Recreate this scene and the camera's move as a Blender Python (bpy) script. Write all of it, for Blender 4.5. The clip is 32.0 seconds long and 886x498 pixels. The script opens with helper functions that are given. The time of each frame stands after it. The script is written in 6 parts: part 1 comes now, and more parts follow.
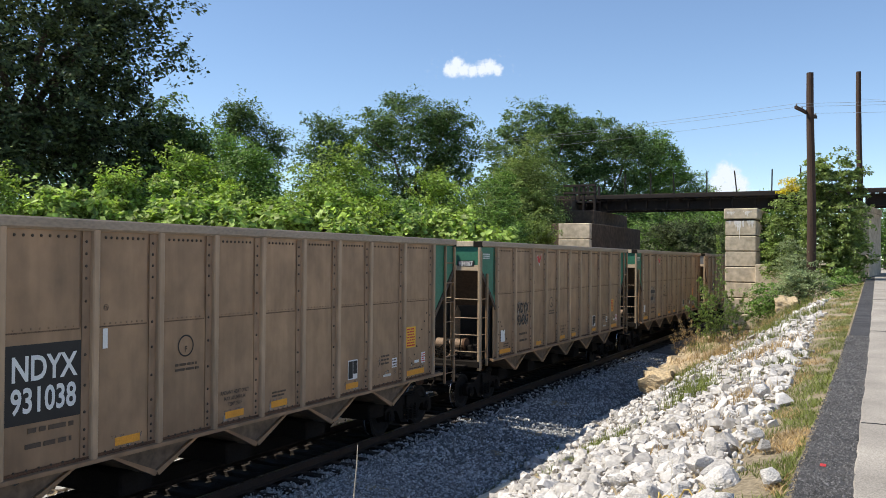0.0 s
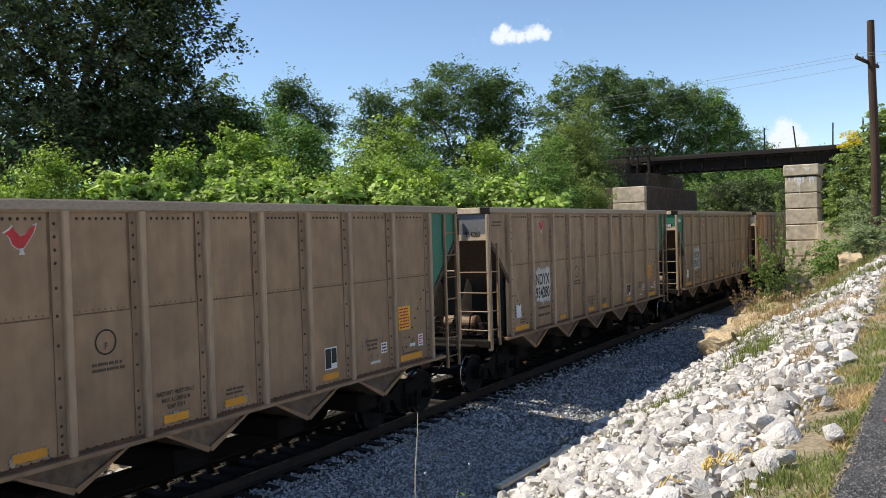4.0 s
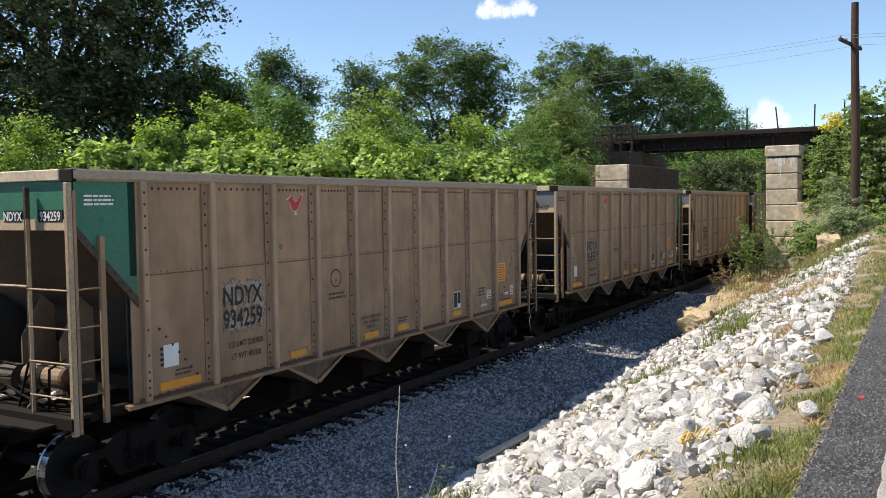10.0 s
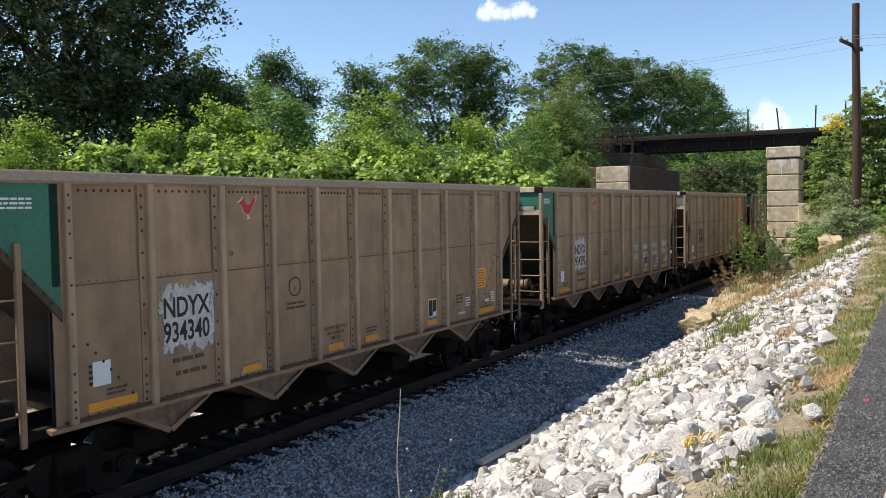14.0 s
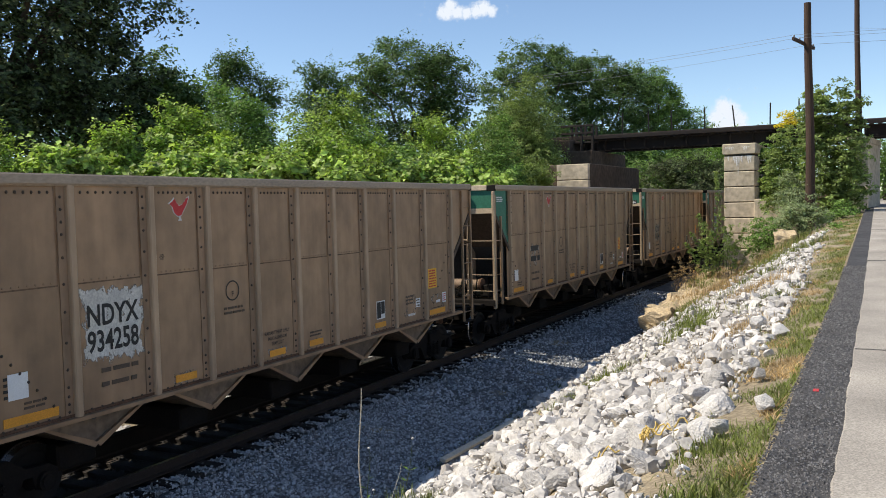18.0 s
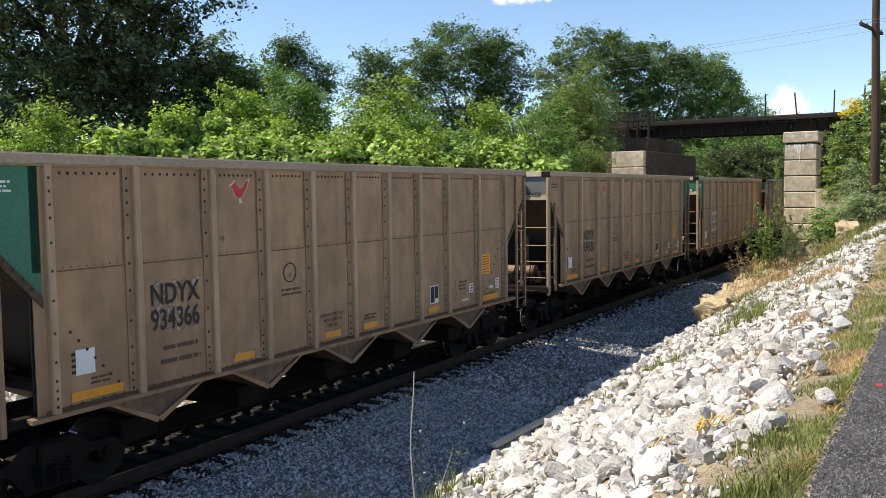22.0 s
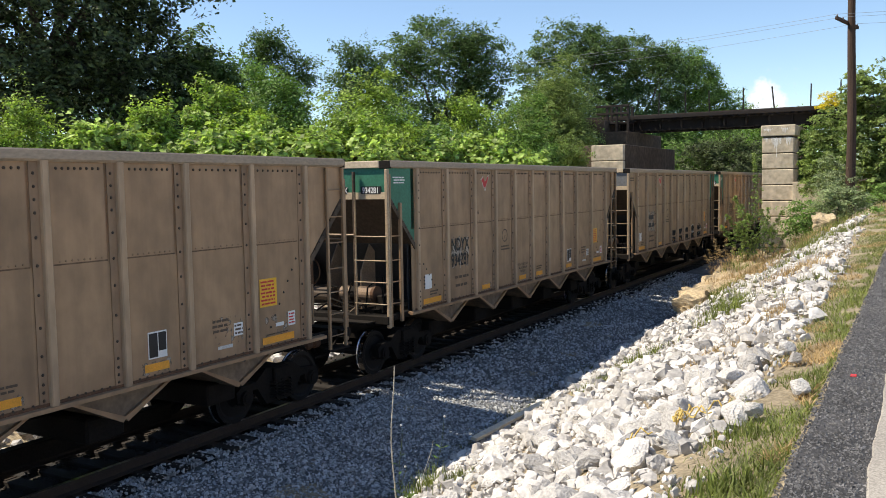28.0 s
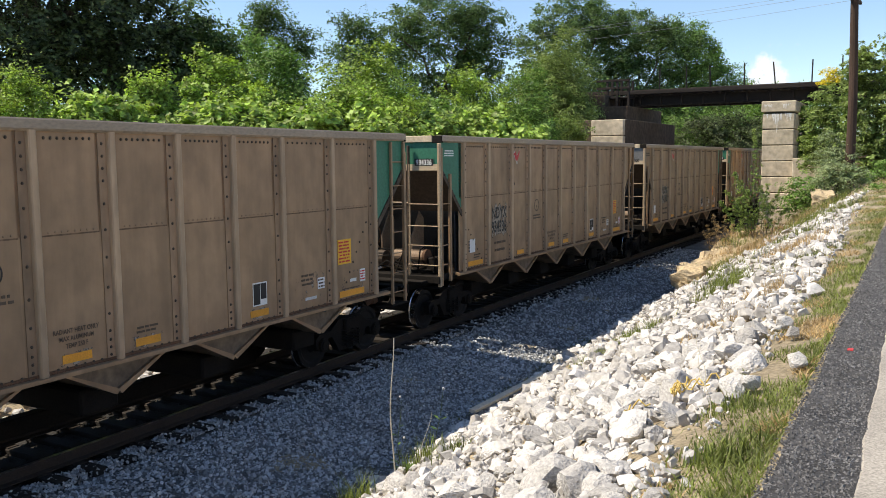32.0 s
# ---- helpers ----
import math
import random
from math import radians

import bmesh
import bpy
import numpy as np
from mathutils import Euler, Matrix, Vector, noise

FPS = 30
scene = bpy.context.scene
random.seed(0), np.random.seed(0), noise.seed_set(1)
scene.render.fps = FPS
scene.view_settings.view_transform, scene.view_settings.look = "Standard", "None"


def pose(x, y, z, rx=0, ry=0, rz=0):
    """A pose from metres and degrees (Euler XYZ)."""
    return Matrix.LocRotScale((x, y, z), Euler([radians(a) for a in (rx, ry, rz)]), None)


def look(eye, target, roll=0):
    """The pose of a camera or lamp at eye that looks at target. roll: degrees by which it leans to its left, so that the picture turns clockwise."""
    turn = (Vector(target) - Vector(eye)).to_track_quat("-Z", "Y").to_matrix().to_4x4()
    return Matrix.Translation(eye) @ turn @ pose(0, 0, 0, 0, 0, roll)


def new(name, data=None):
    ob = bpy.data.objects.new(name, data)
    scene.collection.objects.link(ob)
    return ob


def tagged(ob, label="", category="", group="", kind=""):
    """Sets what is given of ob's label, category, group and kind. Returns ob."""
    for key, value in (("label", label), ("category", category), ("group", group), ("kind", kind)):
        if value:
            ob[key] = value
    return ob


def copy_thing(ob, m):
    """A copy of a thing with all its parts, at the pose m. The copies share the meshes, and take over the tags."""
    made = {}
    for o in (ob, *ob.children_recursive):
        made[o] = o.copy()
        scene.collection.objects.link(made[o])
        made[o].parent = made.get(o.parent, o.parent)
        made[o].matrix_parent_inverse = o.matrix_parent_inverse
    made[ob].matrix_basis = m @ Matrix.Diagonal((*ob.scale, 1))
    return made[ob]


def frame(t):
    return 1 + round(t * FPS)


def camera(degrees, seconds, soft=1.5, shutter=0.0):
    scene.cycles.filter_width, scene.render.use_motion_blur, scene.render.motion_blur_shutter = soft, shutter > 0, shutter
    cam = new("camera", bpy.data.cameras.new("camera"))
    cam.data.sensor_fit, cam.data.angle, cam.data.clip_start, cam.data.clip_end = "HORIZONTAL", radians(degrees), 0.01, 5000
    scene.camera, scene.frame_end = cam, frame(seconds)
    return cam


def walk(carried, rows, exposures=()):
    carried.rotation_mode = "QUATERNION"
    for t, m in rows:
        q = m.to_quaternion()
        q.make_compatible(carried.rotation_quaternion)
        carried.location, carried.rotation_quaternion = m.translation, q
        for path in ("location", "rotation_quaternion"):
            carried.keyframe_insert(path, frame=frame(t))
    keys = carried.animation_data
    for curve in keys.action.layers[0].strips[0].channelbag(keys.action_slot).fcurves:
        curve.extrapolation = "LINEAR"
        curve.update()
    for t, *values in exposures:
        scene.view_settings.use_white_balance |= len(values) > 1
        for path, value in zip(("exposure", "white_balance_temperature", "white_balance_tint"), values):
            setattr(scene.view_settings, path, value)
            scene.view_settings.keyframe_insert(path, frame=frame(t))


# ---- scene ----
cam = camera(54.42, 32.0, soft=0.9, shutter=0.0)
PATH = [
    (0.0, pose(-0.041, 0.046, 3.986, 90.69, -0.48, 26.82)),
    (0.5, pose(-0.020, 0.050, 3.984, 90.37, 0.11, 27.76)),
    (1.0, pose(0.005, 0.053, 3.975, 90.05, 0.57, 28.43)),
    (1.5, pose(0.023, 0.052, 3.969, 89.63, 1.00, 28.40)),
    (2.0, pose(0.017, 0.046, 3.962, 89.38, 1.27, 28.54)),
    (2.5, pose(0.011, 0.037, 3.961, 89.68, 1.35, 29.25)),
    (3.0, pose(0.007, 0.029, 3.963, 89.79, 1.49, 29.98)),
    (3.5, pose(0.001, 0.021, 3.962, 89.22, 1.44, 30.61)),
    (5.5, pose(0.019, -0.004, 3.961, 87.77, 2.06, 28.90)),
    (6.0, pose(0.018, -0.013, 3.956, 87.12, 1.53, 28.90)),
    (6.5, pose(0.009, -0.011, 3.952, 86.90, 1.22, 28.83)),
    (7.0, pose(0.005, -0.001, 3.951, 86.88, 1.06, 28.18)),
    (7.5, pose(0.013, -0.001, 3.953, 86.82, 1.07, 28.13)),
    (8.0, pose(0.005, -0.008, 3.953, 86.65, 0.87, 28.49)),
    (8.5, pose(-0.002, -0.007, 3.947, 86.41, 0.61, 28.63)),
    (9.0, pose(-0.004, -0.007, 3.949, 86.56, 0.68, 28.57)),
    (9.5, pose(-0.007, -0.019, 3.955, 86.77, 0.79, 28.86)),
    (10.0, pose(-0.001, -0.031, 3.956, 87.08, 0.77, 29.24)),
    (10.5, pose(-0.004, -0.033, 3.964, 87.02, 0.74, 29.97)),
    (11.0, pose(-0.006, -0.036, 3.969, 87.34, 1.19, 30.21)),
    (11.5, pose(-0.014, -0.036, 3.971, 87.50, 1.38, 30.31)),
    (12.0, pose(-0.031, -0.008, 3.959, 87.12, 1.35, 30.66)),
    (12.5, pose(-0.033, 0.011, 3.950, 86.94, 1.06, 31.19)),
    (13.0, pose(-0.033, 0.014, 3.951, 86.82, 0.97, 31.79)),
    (13.5, pose(-0.032, 0.016, 3.950, 86.46, 0.78, 30.87)),
    (14.0, pose(-0.027, 0.014, 3.959, 87.21, 0.89, 29.29)),
    (14.5, pose(-0.024, 0.013, 3.961, 88.43, 1.00, 27.90)),
    (15.0, pose(-0.022, 0.017, 3.965, 88.94, 1.10, 25.57)),
    (15.5, pose(-0.015, 0.021, 3.961, 88.96, 1.10, 24.01)),
    (17.5, pose(0.028, 0.015, 3.951, 87.82, 1.47, 26.10)),
    (18.0, pose(0.026, 0.018, 3.947, 87.11, 1.45, 26.81)),
    (18.5, pose(0.017, 0.025, 3.940, 86.42, 1.26, 26.76)),
    (19.0, pose(0.016, 0.023, 3.945, 86.45, 1.19, 26.76)),
    (19.5, pose(0.005, 0.018, 3.939, 86.30, 0.80, 27.53)),
    (20.0, pose(0.001, 0.018, 3.936, 85.86, 0.74, 28.28)),
    (20.5, pose(0.003, 0.015, 3.939, 85.92, 0.85, 28.67)),
    (21.0, pose(0.005, 0.006, 3.942, 86.17, 0.98, 29.51)),
    (21.5, pose(0.002, 0.001, 3.943, 86.23, 0.97, 30.23)),
    (22.0, pose(-0.003, -0.007, 3.944, 86.23, 0.76, 30.27)),
    (22.5, pose(-0.004, -0.004, 3.941, 86.12, 0.51, 29.91)),
    (23.0, pose(-0.002, 0.004, 3.939, 85.49, 0.73, 29.78)),
    (23.5, pose(0.002, 0.001, 3.937, 85.36, 1.16, 29.39)),
    (24.0, pose(-0.002, -0.000, 3.933, 85.54, 0.98, 28.80)),
    (24.5, pose(-0.003, -0.017, 3.940, 85.79, 0.86, 28.70)),
    (25.0, pose(-0.001, -0.032, 3.950, 85.47, 1.40, 29.12)),
    (25.5, pose(0.003, -0.031, 3.948, 84.52, 1.31, 29.08)),
    (27.5, pose(0.016, -0.009, 3.944, 85.71, 0.93, 28.55)),
    (28.0, pose(0.016, -0.007, 3.944, 85.82, 0.93, 28.99)),
    (28.5, pose(0.019, -0.026, 3.951, 86.08, 1.22, 29.46)),
    (29.0, pose(0.012, -0.032, 3.934, 85.00, 1.80, 30.17)),
    (29.5, pose(0.003, -0.021, 3.915, 83.65, 1.25, 30.60)),
    (30.0, pose(0.000, -0.027, 3.924, 84.17, 0.88, 30.21)),
    (30.5, pose(0.010, -0.031, 3.923, 84.26, 0.68, 29.12)),
    (31.0, pose(0.012, -0.038, 3.924, 83.93, 0.44, 28.28)),
    (31.5, pose(0.010, -0.038, 3.922, 83.85, 0.33, 28.02)),
    (32.0, pose(0.008, -0.040, 3.928, 84.11, 0.52, 28.91)),
]
EXPOSURES = [(0.0, 0.45, 7030, 10), (3.0, 0.42, 7080, 10), (6.0, 0.57, 7180, 10), (13.0, 0.52, 7180, 10), (15.0, 0.48, 7130, 10), (18.0, 0.38, 7180, 10), (19.5, 0.52, 7280, 10), (23.0, 0.62, 7330, 10), (32.0, 0.6, 7380, 10)]
walk(cam, PATH, EXPOSURES)

# ---- world, sun, exposure ----
SUN_EL, SUN_FROM = 51.5, Vector((-1.0, -0.48, 0.0)).normalized()
world = bpy.data.worlds.new("sky")
world.use_nodes = True
scene.world = world
wn = world.node_tree
sky = wn.nodes.new("ShaderNodeTexSky")
sky.sky_type = "NISHITA"
sky.sun_disc = False
sky.sun_elevation = radians(SUN_EL)
sky.sun_rotation = math.atan2(SUN_FROM.x, SUN_FROM.y)
sky.air_density, sky.dust_density, sky.ozone_density = 0.88, 0.0, 4.4
sky.altitude = 600
background = wn.nodes["Background"]
background.inputs["Strength"].default_value = 0.135
wn.links.new(sky.outputs["Color"], background.inputs["Color"])
sun = new("sun", bpy.data.lights.new("sun", "SUN"))
sun.data.energy, sun.data.angle, sun.data.color = 4.6, radians(0.53), (1.0, 0.95, 0.86)
sun_dir = Vector((SUN_FROM.x * math.cos(radians(SUN_EL)), SUN_FROM.y * math.cos(radians(SUN_EL)), math.sin(radians(SUN_EL))))
sun.matrix_world = look(sun_dir * 200, (0, 0, 0))


# ---- materials ----
def material(name, color, rough=0.8, metal=0.0, vary=0.25, scale=3.0, fine=40.0, bump=0.3, dist=0.01,
             tint=None, per_object=0.0, per_island=0.0, coords="Object", spec=0.4, stretch=(1, 1, 1), translucent=0.0, streak=0.0):
    """Two scales of noise over a base colour, with fine relief."""
    m = bpy.data.materials.new(name)
    m.use_nodes = True
    nt = m.node_tree
    n, l = nt.nodes, nt.links
    b = n["Principled BSDF"]
    b.inputs["Roughness"].default_value = rough
    b.inputs["Metallic"].default_value = metal
    b.inputs["Specular IOR Level"].default_value = spec
    tc = n.new("ShaderNodeTexCoord")
    mp = n.new("ShaderNodeMapping")
    mp.inputs["Scale"].default_value = stretch
    l.new(tc.outputs[coords], mp.inputs["Vector"])
    big, small = n.new("ShaderNodeTexNoise"), n.new("ShaderNodeTexNoise")
    big.inputs["Scale"].default_value, big.inputs["Detail"].default_value = scale, 6
    small.inputs["Scale"].default_value, small.inputs["Detail"].default_value = fine, 4
    for t in (big, small):
        l.new(mp.outputs[0], t.inputs["Vector"])
    ramp = n.new("ShaderNodeMapRange")
    ramp.inputs["From Min"].default_value, ramp.inputs["From Max"].default_value = 0.3, 0.7
    l.new(big.outputs["Fac"], ramp.inputs["Value"])
    mix = n.new("ShaderNodeMix")
    mix.data_type = "RGBA"
    dark = tint or tuple(c * (1 - vary) for c in color)
    mix.inputs[6].default_value, mix.inputs[7].default_value = (*dark, 1), (*color, 1)
    l.new(ramp.outputs[0], mix.inputs[0])
    hsv = n.new("ShaderNodeHueSaturation")
    l.new(mix.outputs[2], hsv.inputs["Color"])
    val = n.new("ShaderNodeMapRange")
    val.inputs["To Min"].default_value, val.inputs["To Max"].default_value = 1 - vary * 0.8, 1 + vary * 0.8
    val.inputs["From Min"].default_value, val.inputs["From Max"].default_value = 0.32, 0.68
    l.new(small.outputs["Fac"], val.inputs["Value"])
    value = val.outputs[0]
    for amount, node, socket in ((per_object, "ShaderNodeObjectInfo", "Random"), (per_island, "ShaderNodeNewGeometry", "Random Per Island")):
        if amount:
            info, rng, mul = n.new(node), n.new("ShaderNodeMapRange"), n.new("ShaderNodeMath")
            rng.inputs["To Min"].default_value, rng.inputs["To Max"].default_value = 1 - amount, 1 + amount
            mul.operation = "MULTIPLY"
            l.new(info.outputs[socket], rng.inputs["Value"])
            l.new(rng.outputs[0], mul.inputs[0])
            l.new(value, mul.inputs[1])
            value = mul.outputs[0]
    if streak:      # rain runs: noise drawn out downwards, in patches
        runs, where, amt, mul = n.new("ShaderNodeTexNoise"), n.new("ShaderNodeMapping"), n.new("ShaderNodeMapRange"), n.new("ShaderNodeMath")
        where.inputs["Scale"].default_value = (1.0, 2.6, 0.3)
        l.new(tc.outputs[coords], where.inputs["Vector"])
        l.new(where.outputs[0], runs.inputs["Vector"])
        runs.inputs["Scale"].default_value, runs.inputs["Detail"].default_value = 1.6, 5
        amt.inputs["From Min"].default_value, amt.inputs["From Max"].default_value = 0.36, 0.62
        amt.inputs["To Min"].default_value, amt.inputs["To Max"].default_value = 1 - streak, 1 + streak * 0.5
        l.new(runs.outputs["Fac"], amt.inputs["Value"])
        mul.operation = "MULTIPLY"
        l.new(value, mul.inputs[0])
        l.new(amt.outputs[0], mul.inputs[1])
        value = mul.outputs[0]
    l.new(value, hsv.inputs["Value"])
    l.new(hsv.outputs[0], b.inputs["Base Color"])
    if bump:
        bp = n.new("ShaderNodeBump")
        bp.inputs["Strength"].default_value, bp.inputs["Distance"].default_value = bump, dist
        l.new(small.outputs["Fac"], bp.inputs["Height"])
        l.new(bp.outputs[0], b.inputs["Normal"])
    if translucent:
        tr, add = n.new("ShaderNodeBsdfTranslucent"), n.new("ShaderNodeMixShader")
        hs2 = n.new("ShaderNodeHueSaturation")
        hs2.inputs["Value"].default_value = 1.5
        hs2.inputs["Saturation"].default_value = 1.1
        l.new(hsv.outputs[0], hs2.inputs["Color"])
        l.new(hs2.outputs[0], tr.inputs["Color"])
        add.inputs[0].default_value = translucent
        l.new(b.outputs[0], add.inputs[1])
        l.new(tr.outputs[0], add.inputs[2])
        l.new(add.outputs[0], n["Material Output"].inputs["Surface"])
    return m


M = {}
M["body"] = material("weathered_taupe_paint", (0.338, 0.209, 0.119), 0.55, 0, 0.2, 0.9, 3.0, 0.05, 0.004, per_object=0.09, stretch=(1, 1.0, 0.8), streak=0.13)
M["stain"] = material("rusty_seam_stain", (0.17, 0.10, 0.058), 0.8, 0, 0.4, 6, 30, 0.1, 0.003)
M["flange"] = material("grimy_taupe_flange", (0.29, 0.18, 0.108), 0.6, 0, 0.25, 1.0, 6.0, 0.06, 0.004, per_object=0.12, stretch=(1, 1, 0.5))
# cream with the sun on the end chords put into its colour; end bands share it
M["cream"] = material("cream_paint_sun_lightened", (0.58, 0.46, 0.32), 0.55, 0, 0.2, 2.0, 20, 0.1, 0.003)
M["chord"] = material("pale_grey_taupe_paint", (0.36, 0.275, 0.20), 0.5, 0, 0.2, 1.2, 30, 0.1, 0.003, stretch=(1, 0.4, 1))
M["rib"] = material("worn_taupe_rib_paint", (0.42, 0.285, 0.18), 0.5, 0, 0.16, 1.0, 6.0, 0.06, 0.004, per_object=0.1, stretch=(1, 1, 0.4), streak=0.13)
M["post"] = material("cream_taupe_paint", (0.44, 0.325, 0.215), 0.6, 0, 0.25, 2.0, 30, 0.1, 0.003)
M["green"] = material("faded_green_paint", (0.03, 0.17, 0.105), 0.55, 0, 0.2, 1.5, 25, 0.08, 0.003)
M["plate_grey"] = material("slate_grey_paint", (0.16, 0.165, 0.17), 0.6, 0, 0.2, 2, 25, 0.08, 0.003)
M["outlet"] = material("grimy_outlet_steel", (0.20, 0.145, 0.10), 0.75, 0, 0.35, 1.5, 9, 0.15, 0.004, per_object=0.15)
M["slope"] = material("dark_brown_steel", (0.085, 0.058, 0.04), 0.75, 0, 0.35, 1.0, 14, 0.2, 0.004)
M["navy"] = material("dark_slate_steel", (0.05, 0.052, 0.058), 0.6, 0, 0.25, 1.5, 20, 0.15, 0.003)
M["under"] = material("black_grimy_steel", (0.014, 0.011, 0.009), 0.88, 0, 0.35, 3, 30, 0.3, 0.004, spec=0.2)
M["rust"] = material("rusty_steel", (0.13, 0.065, 0.035), 0.85, 0, 0.4, 4, 40, 0.3, 0.004)
M["tan"] = material("tan_dusty_paint", (0.29, 0.20, 0.135), 0.75, 0, 0.3, 4, 40, 0.2, 0.003)
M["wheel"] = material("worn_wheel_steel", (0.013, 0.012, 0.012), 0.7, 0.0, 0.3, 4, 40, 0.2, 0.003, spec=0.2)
M["tread"] = material("polished_tread_steel", (0.5, 0.5, 0.52), 0.22, 1.0, 0.1, 5, 60, 0.05, 0.001)
M["rivet"] = material("dark_rivet_steel", (0.06, 0.042, 0.03), 0.7, 0, 0.2, 5, 50, 0)
M["white"] = material("white_decal", (0.75, 0.75, 0.74), 0.55, 0, 0.06, 5, 60, 0)
M["black"] = material("black_stencil_paint", (0.018, 0.017, 0.017), 0.6, 0, 0.2, 6, 60, 0)
M["orange"] = material("amber_reflective_strip", (0.78, 0.33, 0.03), 0.5, 0, 0.15, 4, 60, 0, per_object=0.1)
M["yellow"] = material("yellow_placard", (0.80, 0.42, 0.03), 0.5, 0, 0.12, 5, 60, 0)
M["red"] = material("red_emblem_paint", (0.55, 0.03, 0.03), 0.5, 0, 0.15, 5, 60, 0)
M["faint"] = material("faint_stencil_paint", (0.10, 0.068, 0.046), 0.7, 0, 0.15, 6, 60, 0)
M["chalk"] = material("chalk_white_spray", (0.62, 0.60, 0.57), 0.8, 0, 0.2, 8, 60, 0)
def flaking_paint(name, cover, color=(0.62, 0.60, 0.57)):
    """Old paint that has come off in flakes, most of all towards its rims."""
    m = material(name, color, 0.8, 0, 0.25, 4, 40, 0.1, 0.002)
    n, l = m.node_tree.nodes, m.node_tree.links
    tc, info, flake, sep = n.new("ShaderNodeTexCoord"), n.new("ShaderNodeObjectInfo"), n.new("ShaderNodeTexNoise"), n.new("ShaderNodeSeparateXYZ")
    flake.noise_dimensions = "4D"
    flake.inputs["Scale"].default_value, flake.inputs["Detail"].default_value, flake.inputs["Roughness"].default_value = 7.0, 8, 0.66
    w = n.new("ShaderNodeMath")
    w.operation = "MULTIPLY"
    w.inputs[1].default_value = 40.0
    l.new(info.outputs["Random"], w.inputs[0])
    l.new(w.outputs[0], flake.inputs["W"])
    stretch = n.new("ShaderNodeMapping")
    stretch.inputs["Scale"].default_value = (1, 1.3, 0.75)
    l.new(tc.outputs["Object"], stretch.inputs["Vector"])
    l.new(stretch.outputs[0], flake.inputs["Vector"])
    l.new(tc.outputs["Generated"], sep.inputs[0])
    rim = None
    for axis in ("Y", "Z"):
        tri, sc = n.new("ShaderNodeMath"), n.new("ShaderNodeMapRange")
        tri.operation = "PINGPONG"
        tri.inputs[1].default_value = 0.5
        l.new(sep.outputs[axis], tri.inputs[0])
        sc.inputs["From Max"].default_value = 0.16
        l.new(tri.outputs[0], sc.inputs["Value"])
        if rim is None:
            rim = sc.outputs[0]
        else:
            low = n.new("ShaderNodeMath")
            low.operation = "MINIMUM"
            l.new(rim, low.inputs[0])
            l.new(sc.outputs[0], low.inputs[1])
            rim = low.outputs[0]
    add, cut = n.new("ShaderNodeMath"), n.new("ShaderNodeMapRange")
    add.operation = "MULTIPLY_ADD"
    add.inputs[1].default_value = 0.26
    l.new(rim, add.inputs[0])
    l.new(flake.outputs["Fac"], add.inputs[2])
    cut.inputs["From Min"].default_value, cut.inputs["From Max"].default_value = 0.86 - cover, 0.92 - cover
    l.new(add.outputs[0], cut.inputs["Value"])
    clear, mix = n.new("ShaderNodeBsdfTransparent"), n.new("ShaderNodeMixShader")
    l.new(cut.outputs[0], mix.inputs[0])
    l.new(clear.outputs[0], mix.inputs[1])
    l.new(n["Principled BSDF"].outputs[0], mix.inputs[2])
    l.new(mix.outputs[0], n["Material Output"].inputs["Surface"])
    return m


M["flake_dense"] = flaking_paint("flaking_white_paint", 0.26, (0.60, 0.57, 0.52))
M["flake_thin"] = flaking_paint("worn_white_paint", 0.08, (0.40, 0.34, 0.28))
M["scuff"] = flaking_paint("scuffed_pale_paint", 0.03, (0.40, 0.34, 0.28))
M["flake_grey"] = flaking_paint("scuffed_grey_paint", 0.16, (0.36, 0.30, 0.24))
M["steelrail"] = material("brown_rail_steel", (0.036, 0.024, 0.018), 0.7, 0.1, 0.3, 4, 40, 0.2, 0.003)
M["railtop"] = material("shiny_rail_head", (0.45, 0.44, 0.43), 0.3, 1.0, 0.1, 4, 40, 0.05, 0.001)
M["tie"] = material("creosoted_timber", (0.026, 0.02, 0.016), 0.9, 0, 0.4, 3, 20, 0.5, 0.01, per_object=0.25, stretch=(0.3, 3, 3))
M["ballast"] = material("dark_ballast_bed", (0.17, 0.175, 0.18), 0.9, 0, 0.5, 2.0, 28, 1.0, 0.05)
# oily bed and stones, coloured darker still for the shade under the train
M["grime_shade"] = material("oily_shade_dark_track_bed", (0.026, 0.022, 0.018), 0.9, 0, 0.5, 2.0, 28, 0.8, 0.04)
M["grime_shade_stone"] = material("oily_shade_dark_ballast", (0.038, 0.032, 0.027), 0.9, 0, 0.3, 1.0, 30, 0.3, 0.01, per_island=0.6)
M["ballast_stone"] = material("blue_grey_ballast", (0.41, 0.42, 0.425), 0.85, 0, 0.2, 1.0, 30, 0.3, 0.01, per_island=0.6)
M["rock"] = material("white_limestone", (0.57, 0.55, 0.527), 0.85, 0, 0.26, 1.4, 15, 0.75, 0.03, per_object=0.3, stretch=(1, 1, 1.3))
M["rock_far"] = material("white_limestone_joined", (0.57, 0.55, 0.527), 0.85, 0, 0.26, 3.0, 18, 0.7, 0.02, per_island=0.34)
M["sandstone"] = material("tan_sandstone", (0.52, 0.41, 0.26), 0.9, 0, 0.35, 2.0, 14, 0.8, 0.03, stretch=(1, 1, 3))
M["soil"] = material("stony_soil", (0.34, 0.28, 0.19), 0.95, 0, 0.45, 1.2, 22, 0.9, 0.03)
M["asphalt"] = material("black_asphalt", (0.072, 0.071, 0.074), 0.85, 0, 0.6, 2.0, 60, 1.0, 0.01)
